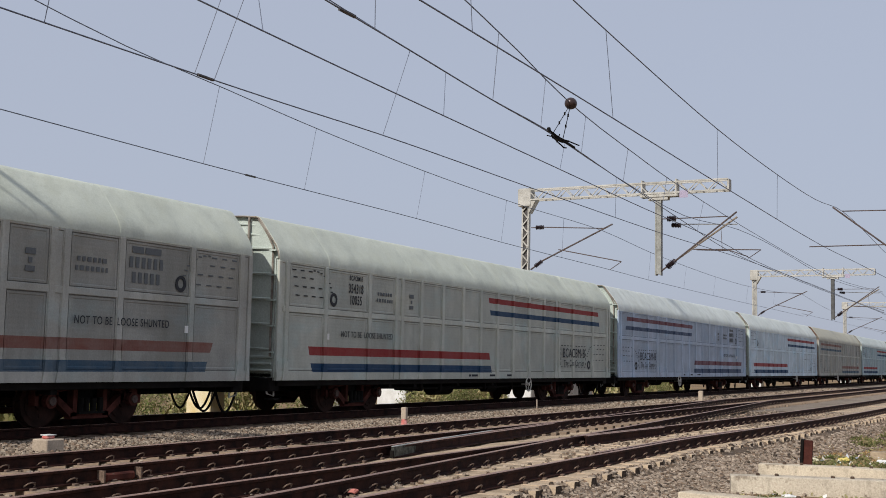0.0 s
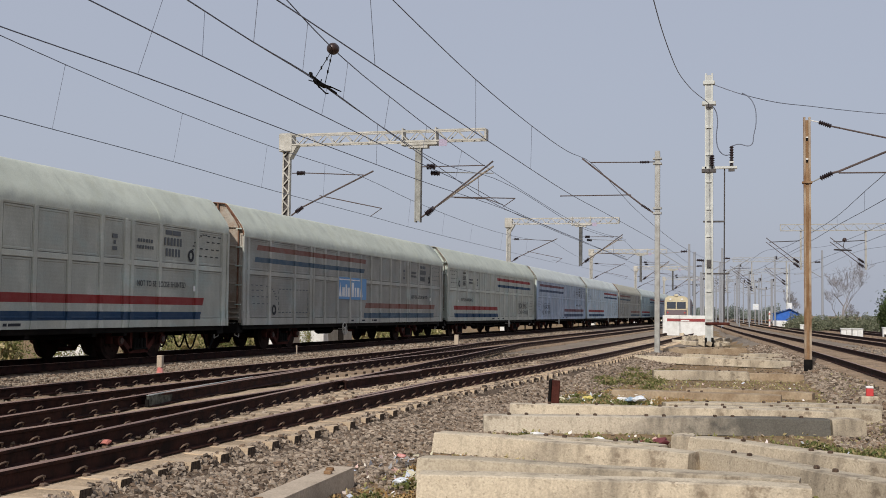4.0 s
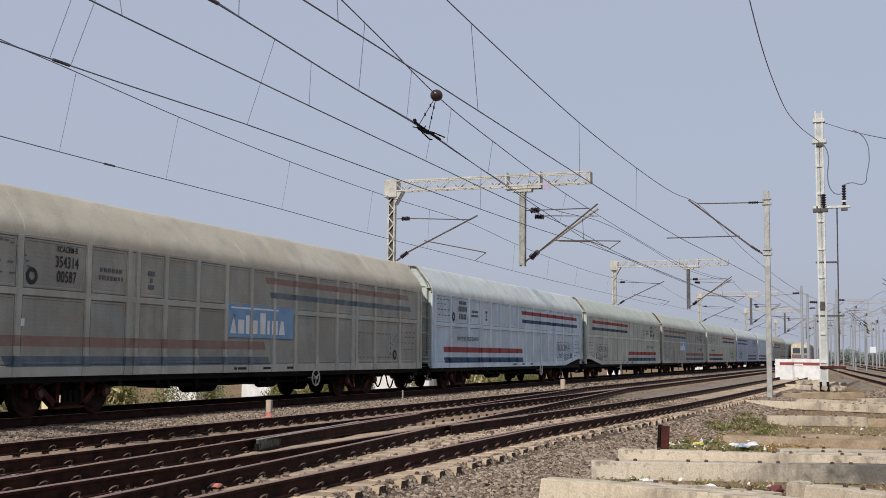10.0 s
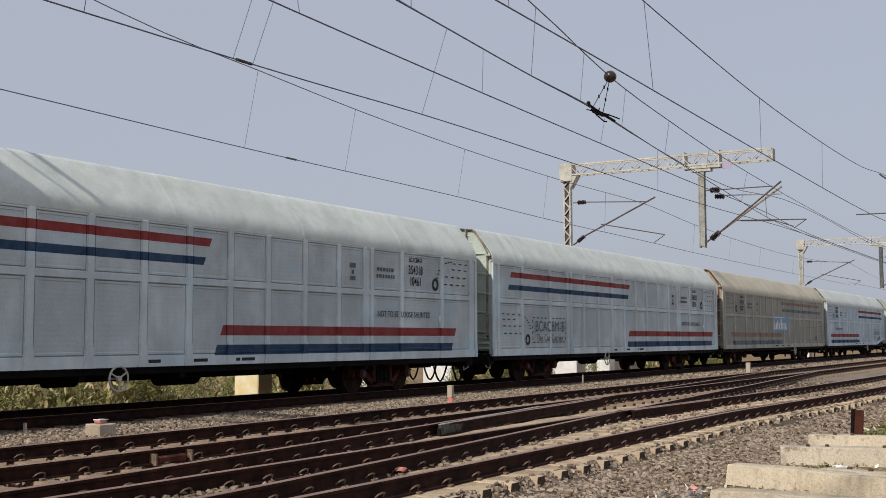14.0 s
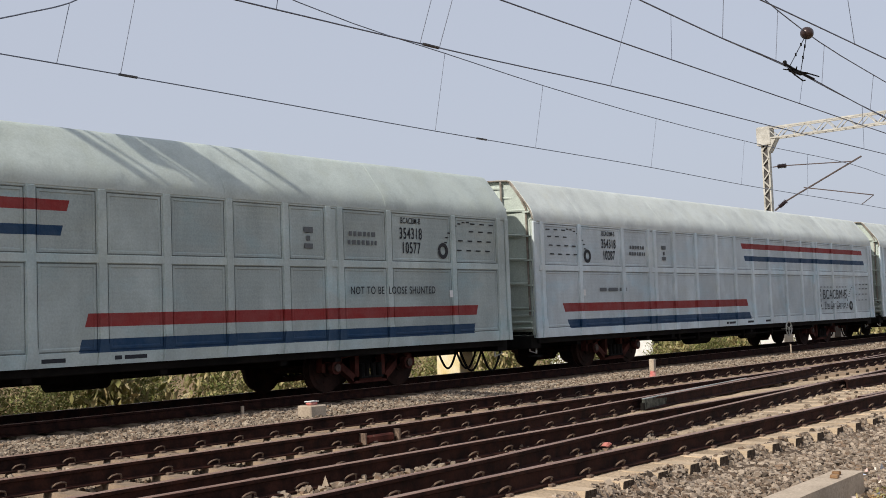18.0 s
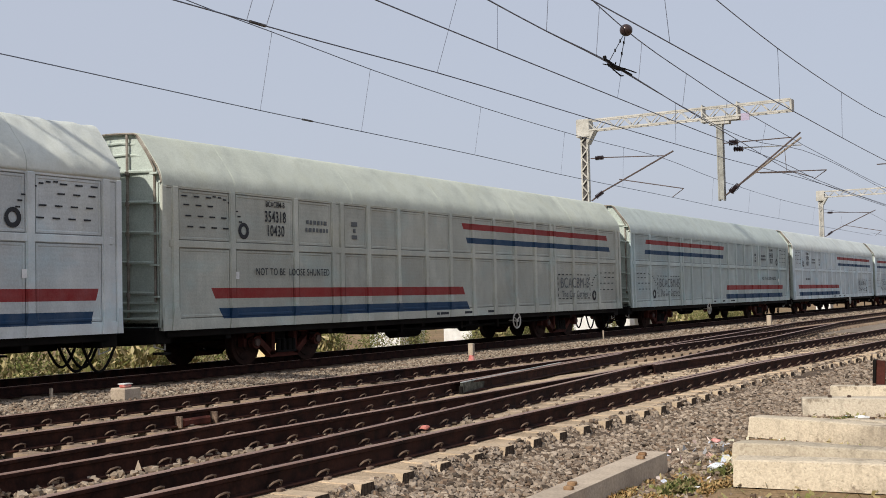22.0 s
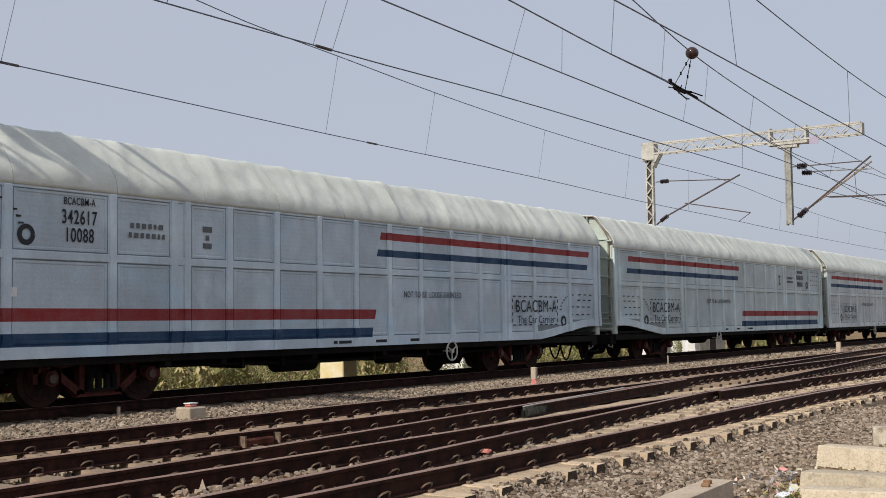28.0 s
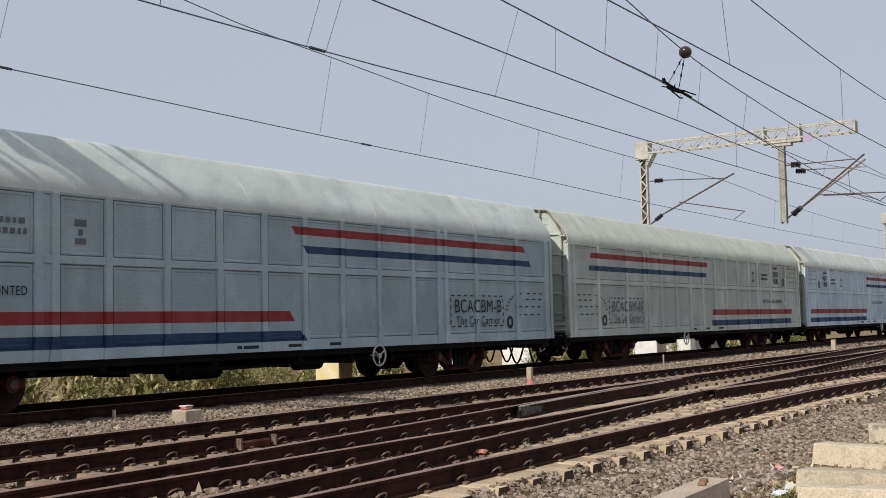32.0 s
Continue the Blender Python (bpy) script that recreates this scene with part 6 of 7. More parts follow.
    for x in (-0.32, 0.32):
        for y in (-0.24, 0.24):
            part("leg", bx(x - 0.04, x + 0.04, y - 0.04, y + 0.04, -0.1, 0.18), M_BLACK, c)
    # small pieces of coloured rag and paper
    k = 0
    for x, y, z, w, mat, lab in ((-6.55, 10.5, -0.15, 0.055, M_RAG, "crumpled orange-red rag on the track"), (-7.35, 16.7, -0.15, 0.10, M_WHITE, "crumpled white rag on the track"),
                                 (-7.45, 23.4, -0.15, 0.13, M_WHITE, "crumpled white rag on the track"), (-7.6, 24.0, -0.15, 0.10, M_WHITE, "crumpled white rag on the track"),
                                 (-3.40, 10.7, -0.42, 0.075, M_RAGBLUE, "torn pale plastic bag on the soil"), (-2.22, 21.3, -0.33, 0.105, M_RAGBLUE, "bundle of pale blue plastic among weeds"), (-2.38, 21.5, -0.36, 0.10, M_BLUESHEET, "crumpled blue plastic sheet among weeds"),
                                 (-1.9, 20.2, -0.40, 0.09, M_RAGBLUE, "torn white plastic bag on the soil"), (0.15, 14.7, -0.42, 0.11, M_WHITE, "torn white plastic bag on the soil"),
                                 (-2.05, 14.6, -0.40, 0.10, M_WHITE, "torn white plastic bag on the soil"), (-3.95, 12.4, -0.40, 0.04, M_REDPALE, "crumpled pink rag on the stones"),
                                 (-1.32, 15.1, -0.42, 0.10, M_MAROON, "dark red rag between spare sleepers"), (-2.95, 15.3, -0.42, 0.09, M_WHITE, "crumpled white rag between spare sleepers"),
                                 (-1.55, 15.0, -0.42, 0.07, M_MAROON, "dark red rag between spare sleepers"), (-2.60, 21.9, -0.40, 0.10, M_WHITE, "torn white plastic bag on the soil"),
                                 (-3.75, 21.6, -0.40, 0.09, M_LITTER, "yellow and white scraps heaped among weeds"), (-3.3, 22.0, -0.40, 0.09, M_YELLOWRAG, "crumpled yellow wrapper among weeds")):
        bm = bmesh.new()
        bmesh.ops.create_icosphere(bm, subdivisions=2, radius=w)
        for v in bm.verts:
            q = noise.noise_vector(v.co * 14 + Vector((k * 7.3, 0, 0)))
            v.co = Vector((v.co.x * 1.2, v.co.y, max(v.co.z * 0.55, -0.02))) + q * w * 0.5
        o = part("rag" if w < 0.11 else "plastic_bag", bm, mat)
        o.location = (x, y, z + 0.03)
        tagged(o, lab, "litter", "litter")
        k += 1


M_REDPALE = worn("red_faded", (0.55, 0.16, 0.14), (0.62, 0.35, 0.32), 8.0, 0.8)
M_GREENISH = worn("blade_dark", (0.022, 0.024, 0.020), (0.13, 0.135, 0.115), 9.0, 0.9)
M_HEADPALE = worn("blade_edge", (0.46, 0.50, 0.48), (0.25, 0.28, 0.27), 4.0, 0.5, 0.1)
M_RAG = plain("rag_red", (0.50, 0.19, 0.16), 0.8)
M_BLUESHEET = worn("sheet_blue", (0.16, 0.28, 0.42), (0.45, 0.52, 0.58), 14.0, 0.6)
M_MAROON = plain("rag_maroon", (0.16, 0.05, 0.055), 0.9)
M_YELLOWRAG = plain("wrapper_yellow", (0.62, 0.50, 0.14), 0.6)
M_RAGBLUE = worn("rag_blue", (0.58, 0.63, 0.68), (0.75, 0.76, 0.78), 9.0, 0.6)
build_small()


def scraps(name, label, count, x0, x1, y0, y1, size, seed, material, lift=0.0):
    """Thin crumpled scraps, leaves or blades as one mesh."""
    rng = np.random.default_rng(seed)
    vs, fs = [], []
    for k in range(count):
        x, y = x0 + (x1 - x0) * rng.random(), y0 + (y1 - y0) * rng.random()
        c = np.array([x, y, gz(x, y) + 0.015 + lift * rng.random()])
        a = rng.normal(size=(3, 3))
        u, w = a[0] / np.linalg.norm(a[0]), a[1] / np.linalg.norm(a[1])
        s = size * (0.4 + rng.random())
        b = len(vs)
        vs += [tuple(c - u * s), tuple(c + w * s * 0.6), tuple(c + u * s), tuple(c - w * s * 0.6)]
        fs += [(b, b + 1, b + 2), (b, b + 2, b + 3)]
    me = bpy.data.meshes.new(name)
    me.from_pydata(vs, [], fs)
    me.materials.append(material)
    return tagged(new(name, me), label, "litter" if material is M_LITTER else "weeds", kind="stuff")


def foliage(name, label, clumps, seed, material, leaf=0.07, per=400, upright=0.0):
    """Leafy growth as one mesh: clumps of x, y, z, radius and height filled with small blades."""
    rng = np.random.default_rng(seed)
    vs, fs = [], []
    for cx, cy, cz, r, h in clumps:
        n = int(per * max(0.3, r * h))
        d = rng.normal(size=(n, 3))
        d /= np.linalg.norm(d, axis=1)[:, None]
        rad = rng.random(n) ** 0.4
        lump = 0.75 + 0.35 * np.sin(d[:, 0] * 5 + cx) * np.cos(d[:, 1] * 4 + cy)
        p = d * rad[:, None] * lump[:, None] * np.array([r, r, h]) + np.array([cx, cy, cz + h * 0.45])
        p[:, 2] = np.maximum(p[:, 2], cz)
        u = rng.normal(size=(n, 3))
        u[:, 2] += upright
        u /= np.linalg.norm(u, axis=1)[:, None]
        w = np.cross(u, rng.normal(size=(n, 3)))
        w /= np.linalg.norm(w, axis=1)[:, None]
        s = (leaf * (0.5 + rng.random(n)))[:, None]
        b = len(vs)
        quad = np.stack([p - u * s, p + w * s * 0.4, p + u * s, p - w * s * 0.4], 1).reshape(-1, 3)
        vs += quad.tolist()
        fs += [(b + 4 * k, b + 4 * k + 1, b + 4 * k + 2, b + 4 * k + 3) for k in range(n)]
    me = bpy.data.meshes.new(name)
    me.from_pydata(vs, [], fs)
    me.materials.append(material)
    return tagged(new(name, me), label, "plants", kind="stuff")


def build_growth():
    rng = random.Random(5)
    clumps, dry = [], []
    for k in range(230):
        y = rng.uniform(6, 75)
        x = -19.6 - abs(rng.gauss(0, 3.2))
        if abs(y - 23.1) < 1.6 and x > -20.5:
            continue
        r = rng.uniform(0.5, 1.1)
        if any(lo < x / y < hi for lo, hi in ((-0.71, -0.62), (-0.62, -0.55), (-0.47, -0.35))) and rng.random() < 0.85:
            continue
        (clumps if rng.random() < 0.68 else dry).append((x, y, gz(x, y), r, rng.uniform(0.6, 1.5)))
    foliage("scrub", "green and yellowing scrub beside the railway", clumps, 7, M_LEAF, 0.038, 1900)
    foliage("dry_grass", "dry straw-coloured grass tufts beside the railway", dry, 8, M_DRY, 0.11, 420, 1.6)
    weeds = [(rng.uniform(-3.6, -1.6), rng.uniform(19.6, 21.8), -0.46, 0.34, 0.08) for k in range(20)]
    weeds += [(rng.uniform(-4.0, -2.2), rng.uniform(21.4, 23.6), -0.46, 0.30, 0.09) for k in range(9)]
    tufts_far = [(rng.uniform(-4.2, -0.8), rng.uniform(21.2, 25.5), -0.46, 0.32, 0.08) for k in range(18)]
    weeds += [(rng.uniform(0.2, 2.2), rng.uniform(12.8, 15.6), -0.46, 0.30, 0.10) for k in range(16)]
    weeds += [(rng.uniform(-3.2, 0.5), rng.uniform(14.2, 15.4), -0.46, 0.22, 0.09) for k in range(14)]
    weeds += [(rng.uniform(-3.5, -3.2), rng.uniform(9.4, 13.6), -0.46, 0.12, 0.07) for k in range(8)]
    weeds += [(rng.uniform(-4.0, -2.0), rng.uniform(24, 34), -0.46, 0.4, 0.16) for k in range(16)]
    tufts = [(rng.uniform(-3.85, -3.1), rng.uniform(8.2, 10.4), -0.46, rng.uniform(0.10, 0.22), rng.uniform(0.03, 0.07)) for k in range(22)]
    tufts += [(rng.uniform(-3.7, -3.2), rng.uniform(10.6, 13.4), -0.46, 0.14, 0.05) for k in range(10)]
    tufts += [(rng.uniform(-3.4, 1.2), rng.uniform(20.6, 23.0), -0.46, 0.3, 0.08) for k in range(26)]
    foliage("withered_weeds", "withered orange-brown weeds on the soil", tufts + tufts_far, 17, M_WITHERED, 0.022, 700, 0.7)
    foliage("weeds", "low green weeds between spare sleepers", weeds, 9, M_WEED, 0.03, 1800, 0.4)
    scraps("litter_scraps", "scattered paper and plastic scraps on the soil", 80, -4.2, -2.9, 9.5, 15.0, 0.045, 11, M_LITTER)
    scraps("litter_scraps", "bright plastic scraps among the weeds", 110, -4.1, -1.8, 20.5, 23.0, 0.04, 15, M_LITTER, 0.14)
    scraps("litter_scraps", "bright plastic scraps among the weeds", 60, -3.3, 1.5, 14.3, 15.5, 0.04, 16, M_LITTER, 0.1)
    scraps("litter_scraps", "torn paper and plastic along the sleeper row", 55, -4.25, -3.45, 10.9, 12.9, 0.06, 14, M_LITTER, 0.03)
    scraps("litter_scraps", "scattered paper and plastic scraps on the soil", 260, -4.4, 2.0, 13.5, 30.0, 0.045, 12, M_LITTER)
    scraps("dead_leaves", "dry leaves and straw on brown soil", 9000, -3.8, 2.4, 6.0, 32.0, 0.03, 13, M_DRY, 0.03)


build_growth()


# ---- left background ----
def build_left():
    c = thing("equipment_box", "weathered yellow and white equipment box on a brown base", "cabinet", pose(-18.6, 23.1, -0.62))
    part("body", bx(-0.38, 0.38, -0.62, -0.05, 0.42, 1.45, bevel=0.02), M_YELLOW, c)
    part("base", bx(-0.42, 0.42, -0.66, 0.0, -0.1, 0.5, bevel=0.02), M_BROWNBASE, c)
    part("roof", bx(-0.46, 0.46, -0.70, 0.04, 1.45, 1.53, bevel=0.02), M_WHITE, c)
    for x, y, w, d, h in ((-24.65, 37.7, 1.45, 1.8, 1.7), (-22.05, 38.35, 1.25, 0.9, 1.6), (-20.2, 52.0, 0.9, 3.2, 1.4)):
        c = thing("relay_hut", "small whitewashed relay hut in the scrub", "hut", pose(x, y, -0.62), group="relay huts")
        part("wall", bx(-w / 2, w / 2, -d / 2, d / 2, -0.1, h, bevel=0.02), M_WHITE, c)
        part("roof", bx(-w / 2 - 0.1, w / 2 + 0.1, -d / 2 - 0.1, d / 2 + 0.1, h, h + 0.1, bevel=0.02), M_PILE, c)
        part("door", bx(w / 2, w / 2 + 0.02, -0.35, 0.35, 0.0, h - 0.3), M_DARKSTEEL, c)


    w = thing("boundary_wall", "low whitewashed wall beyond the tracks", "wall", pose(-22.8, 54.5, -0.62))
    for k in range(4):
        part("wall_panel", bx(-1.9 + 0.95 * k, -0.97 + 0.95 * k, -0.1, 0.1, -0.1, 1.05, bevel=0.01), M_WHITE, w)
        part("pier", bx(-1.98 + 0.95 * k, -1.84 + 0.95 * k, -0.14, 0.14, -0.1, 1.15, bevel=0.01), M_WHITE, w)


M_YELLOW = worn("box_yellow", (0.70, 0.55, 0.25), (0.78, 0.70, 0.50), 2.0, 0.8)
M_BROWNBASE = worn("box_base", (0.28, 0.17, 0.09), (0.36, 0.24, 0.14), 3.0, 0.9)
build_left()


# ---- far end of the yard ----
def tree(x, y, h, spread, leafy, seed, label, wide=0.8):
    """A tapered trunk with limbs; a crown of many small leaves where it is leafy."""
    rng = random.Random(seed)
    t = thing("tree", label, "tree", pose(x, y, gz(x, y) - 0.1), group="trees")
    limbs, tips = bmesh.new(), []

    def grow(p, d, length, r, depth):
        pts, rad = [p], [r]
        for k in range(3):
            d = (d + Vector((rng.uniform(-1, 1), rng.uniform(-1, 1), rng.uniform(-0.3, 0.7))) * 0.22).normalized()
            p = p + d * length / 3
            pts.append(p)
            rad.append(r * (1 - 0.16 * (k + 1)))
        tube(limbs, pts, rad, 5 if depth < 2 else 3)
        tips.append((p, depth))
        if depth < (4 if leafy else 6):
            for k in range(3 if depth else 5):
                nd = (d + Vector((rng.uniform(-1, 1), rng.uniform(-1, 1), rng.uniform(-0.1, 0.8))) * wide).normalized()
                grow(pts[rng.choice((2, 3))] if depth else pts[rng.choice((1, 2, 3))], nd, length * rng.uniform(0.55, 0.8), max(rad[-1] * 0.7, 0.012), depth + 1)

    grow(Vector((0, 0, 0)), Vector((0, 0, 1)), h * (0.36 if leafy else 0.25), h * (0.03 if leafy else 0.016), 0)
    part("trunk", limbs, M_BARK if leafy else M_BARKHAZE, t)
    if leafy:
        n = 240
        rngn = np.random.default_rng(seed)
        vs, fs = [], []
        for p, depth in tips:
            if depth < 2:
                continue
            for k in range(n):
                c = np.array(p) + rngn.normal(size=3) * spread * 0.11
                u = rngn.normal(size=3)
                w = rngn.normal(size=3)
                s = 0.11 * (0.6 + rngn.random())
                u, w = u / np.linalg.norm(u) * s, w / np.linalg.norm(w) * s * 0.6
                b = len(vs)
                vs += [tuple(c - u), tuple(c + w), tuple(c + u), tuple(c - w)]
                fs.append((b, b + 1, b + 2, b + 3))
        me = bpy.data.meshes.new("crown")
        me.from_pydata(vs, [], fs)
        me.materials.append(M_TREE)
        o = new("crown", me)
        o.parent = t
    return t


def simple_mast(x, y, h, side):
    z = min(7.0, h - 1.0)
    m = thing("overhead_mast", "distant steel mast with a bracket arm", "mast", group="overhead masts")
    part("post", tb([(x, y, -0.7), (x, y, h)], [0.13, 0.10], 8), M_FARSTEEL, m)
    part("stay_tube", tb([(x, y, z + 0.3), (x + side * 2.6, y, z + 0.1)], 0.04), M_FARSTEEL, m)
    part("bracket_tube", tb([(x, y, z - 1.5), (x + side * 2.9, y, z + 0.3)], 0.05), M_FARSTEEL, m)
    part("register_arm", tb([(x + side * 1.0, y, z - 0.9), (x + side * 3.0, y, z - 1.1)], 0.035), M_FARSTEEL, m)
    part("insulator", insulator(bmesh.new(), (x + side * 0.2, y, z + 0.3), (x + side * 0.8, y, z + 0.27), 0.12, 4), M_INSUL, m)


MOVERS = []


def build_far():
    # end wall of the siding
    b = thing("buffer_wall", "whitewashed stop wall with a red stripe at the track's end", "stop wall", pose(-5.28, 79.2, -0.4))
    part("wall", bx(-1.42, 1.42, -0.25, 0.25, -0.2, 1.58, bevel=0.02), M_WHITE, b)
    part("red_stripe", bx(-1.12, 1.42, -0.262, -0.252, 1.17, 1.36), M_REDDARK, b)
    part("lettering_bar", bx(-0.2, 0.35, -0.27, -0.264, 1.19, 1.27), M_WHITE, b)
    part("post", bx(1.5, 1.75, -0.2, 0.2, -0.1, 1.4, bevel=0.02), M_WHITE, b)
    rng = random.Random(3)
    for k in range(16):
        x, y = rng.uniform(-4.9, -2.0), rng.uniform(60, 74)
        l = rng.uniform(0.5, 1.6)
        bm = bx(-l / 2, l / 2, -0.13, 0.13, -0.12, 0.12, bevel=0.02)
        o = part("concrete_rubble", bm, M_PILE)
        o.matrix_world = pose(x, y, gz(x, y) + 0.12, rng.uniform(-20, 20), rng.uniform(-35, 10), rng.uniform(0, 180))
        tagged(o, "broken concrete piece on a rubble heap", "rubble", "rubble")
    # locomotive running away on the next line
    l = thing("locomotive", "cream electric locomotive with dark windscreens running on the line", "locomotive", pose(second_x(144), 144, 0))
    MOVERS.append(l)
    prof = [(-1.5, 1.0), (1.5, 1.0), (1.5, 3.05), (1.38, 3.4), (0.95, 3.62), (-0.95, 3.62), (-1.38, 3.4), (-1.5, 3.05)]
    part("cab", extrude_y(bmesh.new(), prof, 0, 2.6), M_LOCO, l)
    part("body", extrude_y(bmesh.new(), [(x * 0.99, z - 0.01) for x, z in prof], 2.6, 16), M_LOCODARK, l, "dark brown body side")
    for s in (-1, 1):
        part("windscreen", bx(*sorted((s * 0.06, s * 1.22)), -0.03, 0.02, 1.95, 2.85, bevel=0.02), M_GLASS, l)
        part("headlamp", disc(bmesh.new(), (s * 0.75, -0.04, 3.2), 0.14, "y", 0.08, 12), M_WHITE, l)
        part("marker_light", disc(bmesh.new(), (s * 1.1, -0.04, 1.45), 0.1, "y", 0.06, 10), M_RED, l)
    part("nose_band", bx(-1.36, 1.36, -0.025, 0.0, 1.15, 1.8), M_LOCODARK, l)
    part("roof_lamp", bx(-0.25, 0.25, -0.1, 0.3, 3.55, 3.85, bevel=0.05), M_LOCO, l)
    part("pantograph", tb([(-0.6, 3, 3.62), (0.0, 2.2, 4.1), (0.6, 3, 3.62)], 0.03), M_DARKSTEEL, l)
    part("buffer_beam", bx(-1.45, 1.45, -0.3, 0.0, 0.55, 1.0, bevel=0.05), M_BLACK, l)
    part("underframe", bx(-1.2, 1.2, 0.3, 15.5, 0.3, 1.0), M_BLACK, l)
    for yw in (1.6, 3.4, 5.2, 10.8, 12.6, 14.4):
        bm = bmesh.new()
        for s in (-1, 1):
            disc(bm, (s * 0.87, yw, 0.5), 0.505, "x", 0.12, 16)
        disc(bm, (0, yw, 0.5), 0.09, "x", 1.7, 8)
        part("wheelset", bm, M_BLACK, l)
    # blue hut and small white cabinets along the outer lines
    h = thing("blue_hut", "small hut with a bright blue pitched roof and walls", "hut", pose(2.6, 152, -0.6))
    bm = extrude_y(bmesh.new(), [(-1.6, 1.2), (1.55, 1.2), (1.55, 2.02), (0.35, 2.62), (-1.6, 2.02)], -1.5, 2.5)
    bmesh.ops.recalc_face_normals(bm, faces=bm.faces)
    part("wall", bm, M_BLUEHUT, h)
    part("plinth", bx(-1.62, 1.57, -1.52, 2.52, -0.1, 1.2), M_WHITE, h)
    bm = bmesh.new()
    for a, c in (((-1.85, 1.97), (0.35, 2.68)), ((0.35, 2.68), (1.8, 1.93))):
        v = [bm.verts.new((x, y, z + e)) for e in (0, 0.07) for y in (-1.8, 2.8) for x, z in (a, c)]
        for f in ((0, 1, 3, 2), (4, 6, 7, 5), (0, 4, 5, 1), (2, 3, 7, 6), (0, 2, 6, 4), (1, 5, 7, 3)):
            bm.faces.new([v[i] for i in f])
    part("roof", bm, M_BLUEROOF, h)
    part("water_tank", bx(0.1, 0.75, 0.2, 0.8, 2.6, 3.4, bevel=0.08), M_WHITE, h)
    part("doorway", bx(-0.2, 0.6, -1.57, -1.54, 0.0, 0.85), M_BLACK, h)
    p = thing("striped_column", "white column with red bands beside the hut", "column", pose(0.55, 150, -0.6))
    part("shaft", bx(-0.10, 0.10, -0.10, 0.10, -0.1, 2.4, bevel=0.03), M_WHITE, p)
    for z in (0.3, 1.1, 1.9):
        part("red_band", bx(-0.11, 0.11, -0.11, 0.11, z, z + 0.25), M_REDPALE, p)
    for x, y, w, top in ((5.78, 90, 0.74, 0.36), (6.58, 90, 0.74, 0.36), (8.56, 87.5, 0.95, 0.5), (3.55, 116, 0.58, 0.42)):
        g0 = gz(x, y)
        c = thing("relay_cabinet", "white steel relay cabinet beside the running lines", "cabinet", pose(x, y, g0), group="relay cabinets")
        part("plinth", bx(-w / 2 + 0.03, w / 2 - 0.03, -0.33, 0.33, -0.1, 0.06), M_PILE, c)
        part("body", bx(-w / 2, w / 2, -0.36, 0.36, 0.06, top - g0 - 0.07, bevel=0.03), M_WHITE, c)
        part("lid", bx(-w / 2 - 0.03, w / 2 + 0.03, -0.40, 0.40, top - g0 - 0.07, top - g0, bevel=0.02), M_WHITE, c)
        part("door_seam", bx(-0.01, 0.01, -0.366, -0.36, 0.12, top - g0 - 0.12), M_DARKSTEEL, c)
    # sign discs and signals
    s = thing("blue_sign", "blue station sign board on a post", "sign", pose(-1.25, 165, 0))
    part("post", tb([(0, 0, -0.6), (0, 0, 2.9)], 0.06), M_STEEL, s)
    part("board", bx(-0.40, 0.40, -0.06, 0.06, 2.0, 2.8, bevel=0.02), M_RAGBLUE, s)
    part("lettering_bar", bx(-0.3, 0.3, -0.075, -0.065, 2.35, 2.5), M_WHITE, s)
    # vegetation beyond the outer lines
    tree(-29.6, 80, 7.1, 5.0, True, 28, "leafy tree rising behind the train")
    tree(12.9, 106, 5.2, 5.5, True, 21, "dense dark green tree behind the outer line")
    tree(16.4, 109, 6.2, 6, True, 22, "dense dark green tree behind the outer line")
    tree(10.9, 104, 2.6, 3.6, True, 23, "low leafy tree behind the outer line")
    tree(8.4, 142, 12.5, 6, False, 24, "bare leafless tree behind a hedge, greyed by haze", 1.15)
    tree(10.4, 150, 6.0, 6, False, 25, "bare leafless tree behind a hedge, greyed by haze", 1.15)
    tree(2.9, 185, 8.5, 8, False, 26, "bare leafless tree behind a hedge, greyed by haze", 1.1)
    hedge = [(2.6 + 0.42 * k + rng.uniform(-0.4, 0.4), 127 - 0.9 * k + rng.uniform(-2, 2), -0.6, rng.uniform(1.0, 1.7), rng.uniform(1.1, 1.9)) for k in range(17)]
    hedge += [(9.0 + 0.5 * k, 112 + rng.uniform(-3, 3), -0.6, 1.2, rng.uniform(0.9, 1.6)) for k in range(14)]
    foliage("hedge", "green hedge along the outer line, dulled by haze", hedge, 31, M_HEDGE, 0.10, 900)
    woods = [(-70 + 3.0 * k + rng.uniform(-3, 3), 430 + rng.uniform(-30, 30), -1, rng.uniform(3, 7), rng.uniform(2.5, 5)) for k in range(26)]
    woods += [(8 + 6.0 * k, 460 + rng.uniform(-20, 20), -1, rng.uniform(3, 6), rng.uniform(1, 2.5)) for k in range(20)]
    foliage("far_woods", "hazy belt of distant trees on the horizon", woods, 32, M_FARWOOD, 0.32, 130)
    # masts along all the lines
    for x, y, ht, side in ((-5.8, 100, 6.6, 1), (-6.3, 120, 5.6, 1), (-4.4, 126, 8.4, 1), (-5.9, 160, 8.4, 1), (-8.2, 205, 8.4, 1), (6.2, 135, 8.6, -1),
                           (3.4, 172, 8.6, -1), (-0.6, 215, 8.6, -1), (-3.6, 262, 8.6, -1), (-7.0, 112, 8.0, -1), (-7.4, 146, 8.0, -1), (-8.4, 182, 8.0, -1), (-11, 250, 8.4, 1), (1.2, 240, 8.6, 1), (-9.5, 225, 8.4, 1)):
        simple_mast(x, y, ht, side)
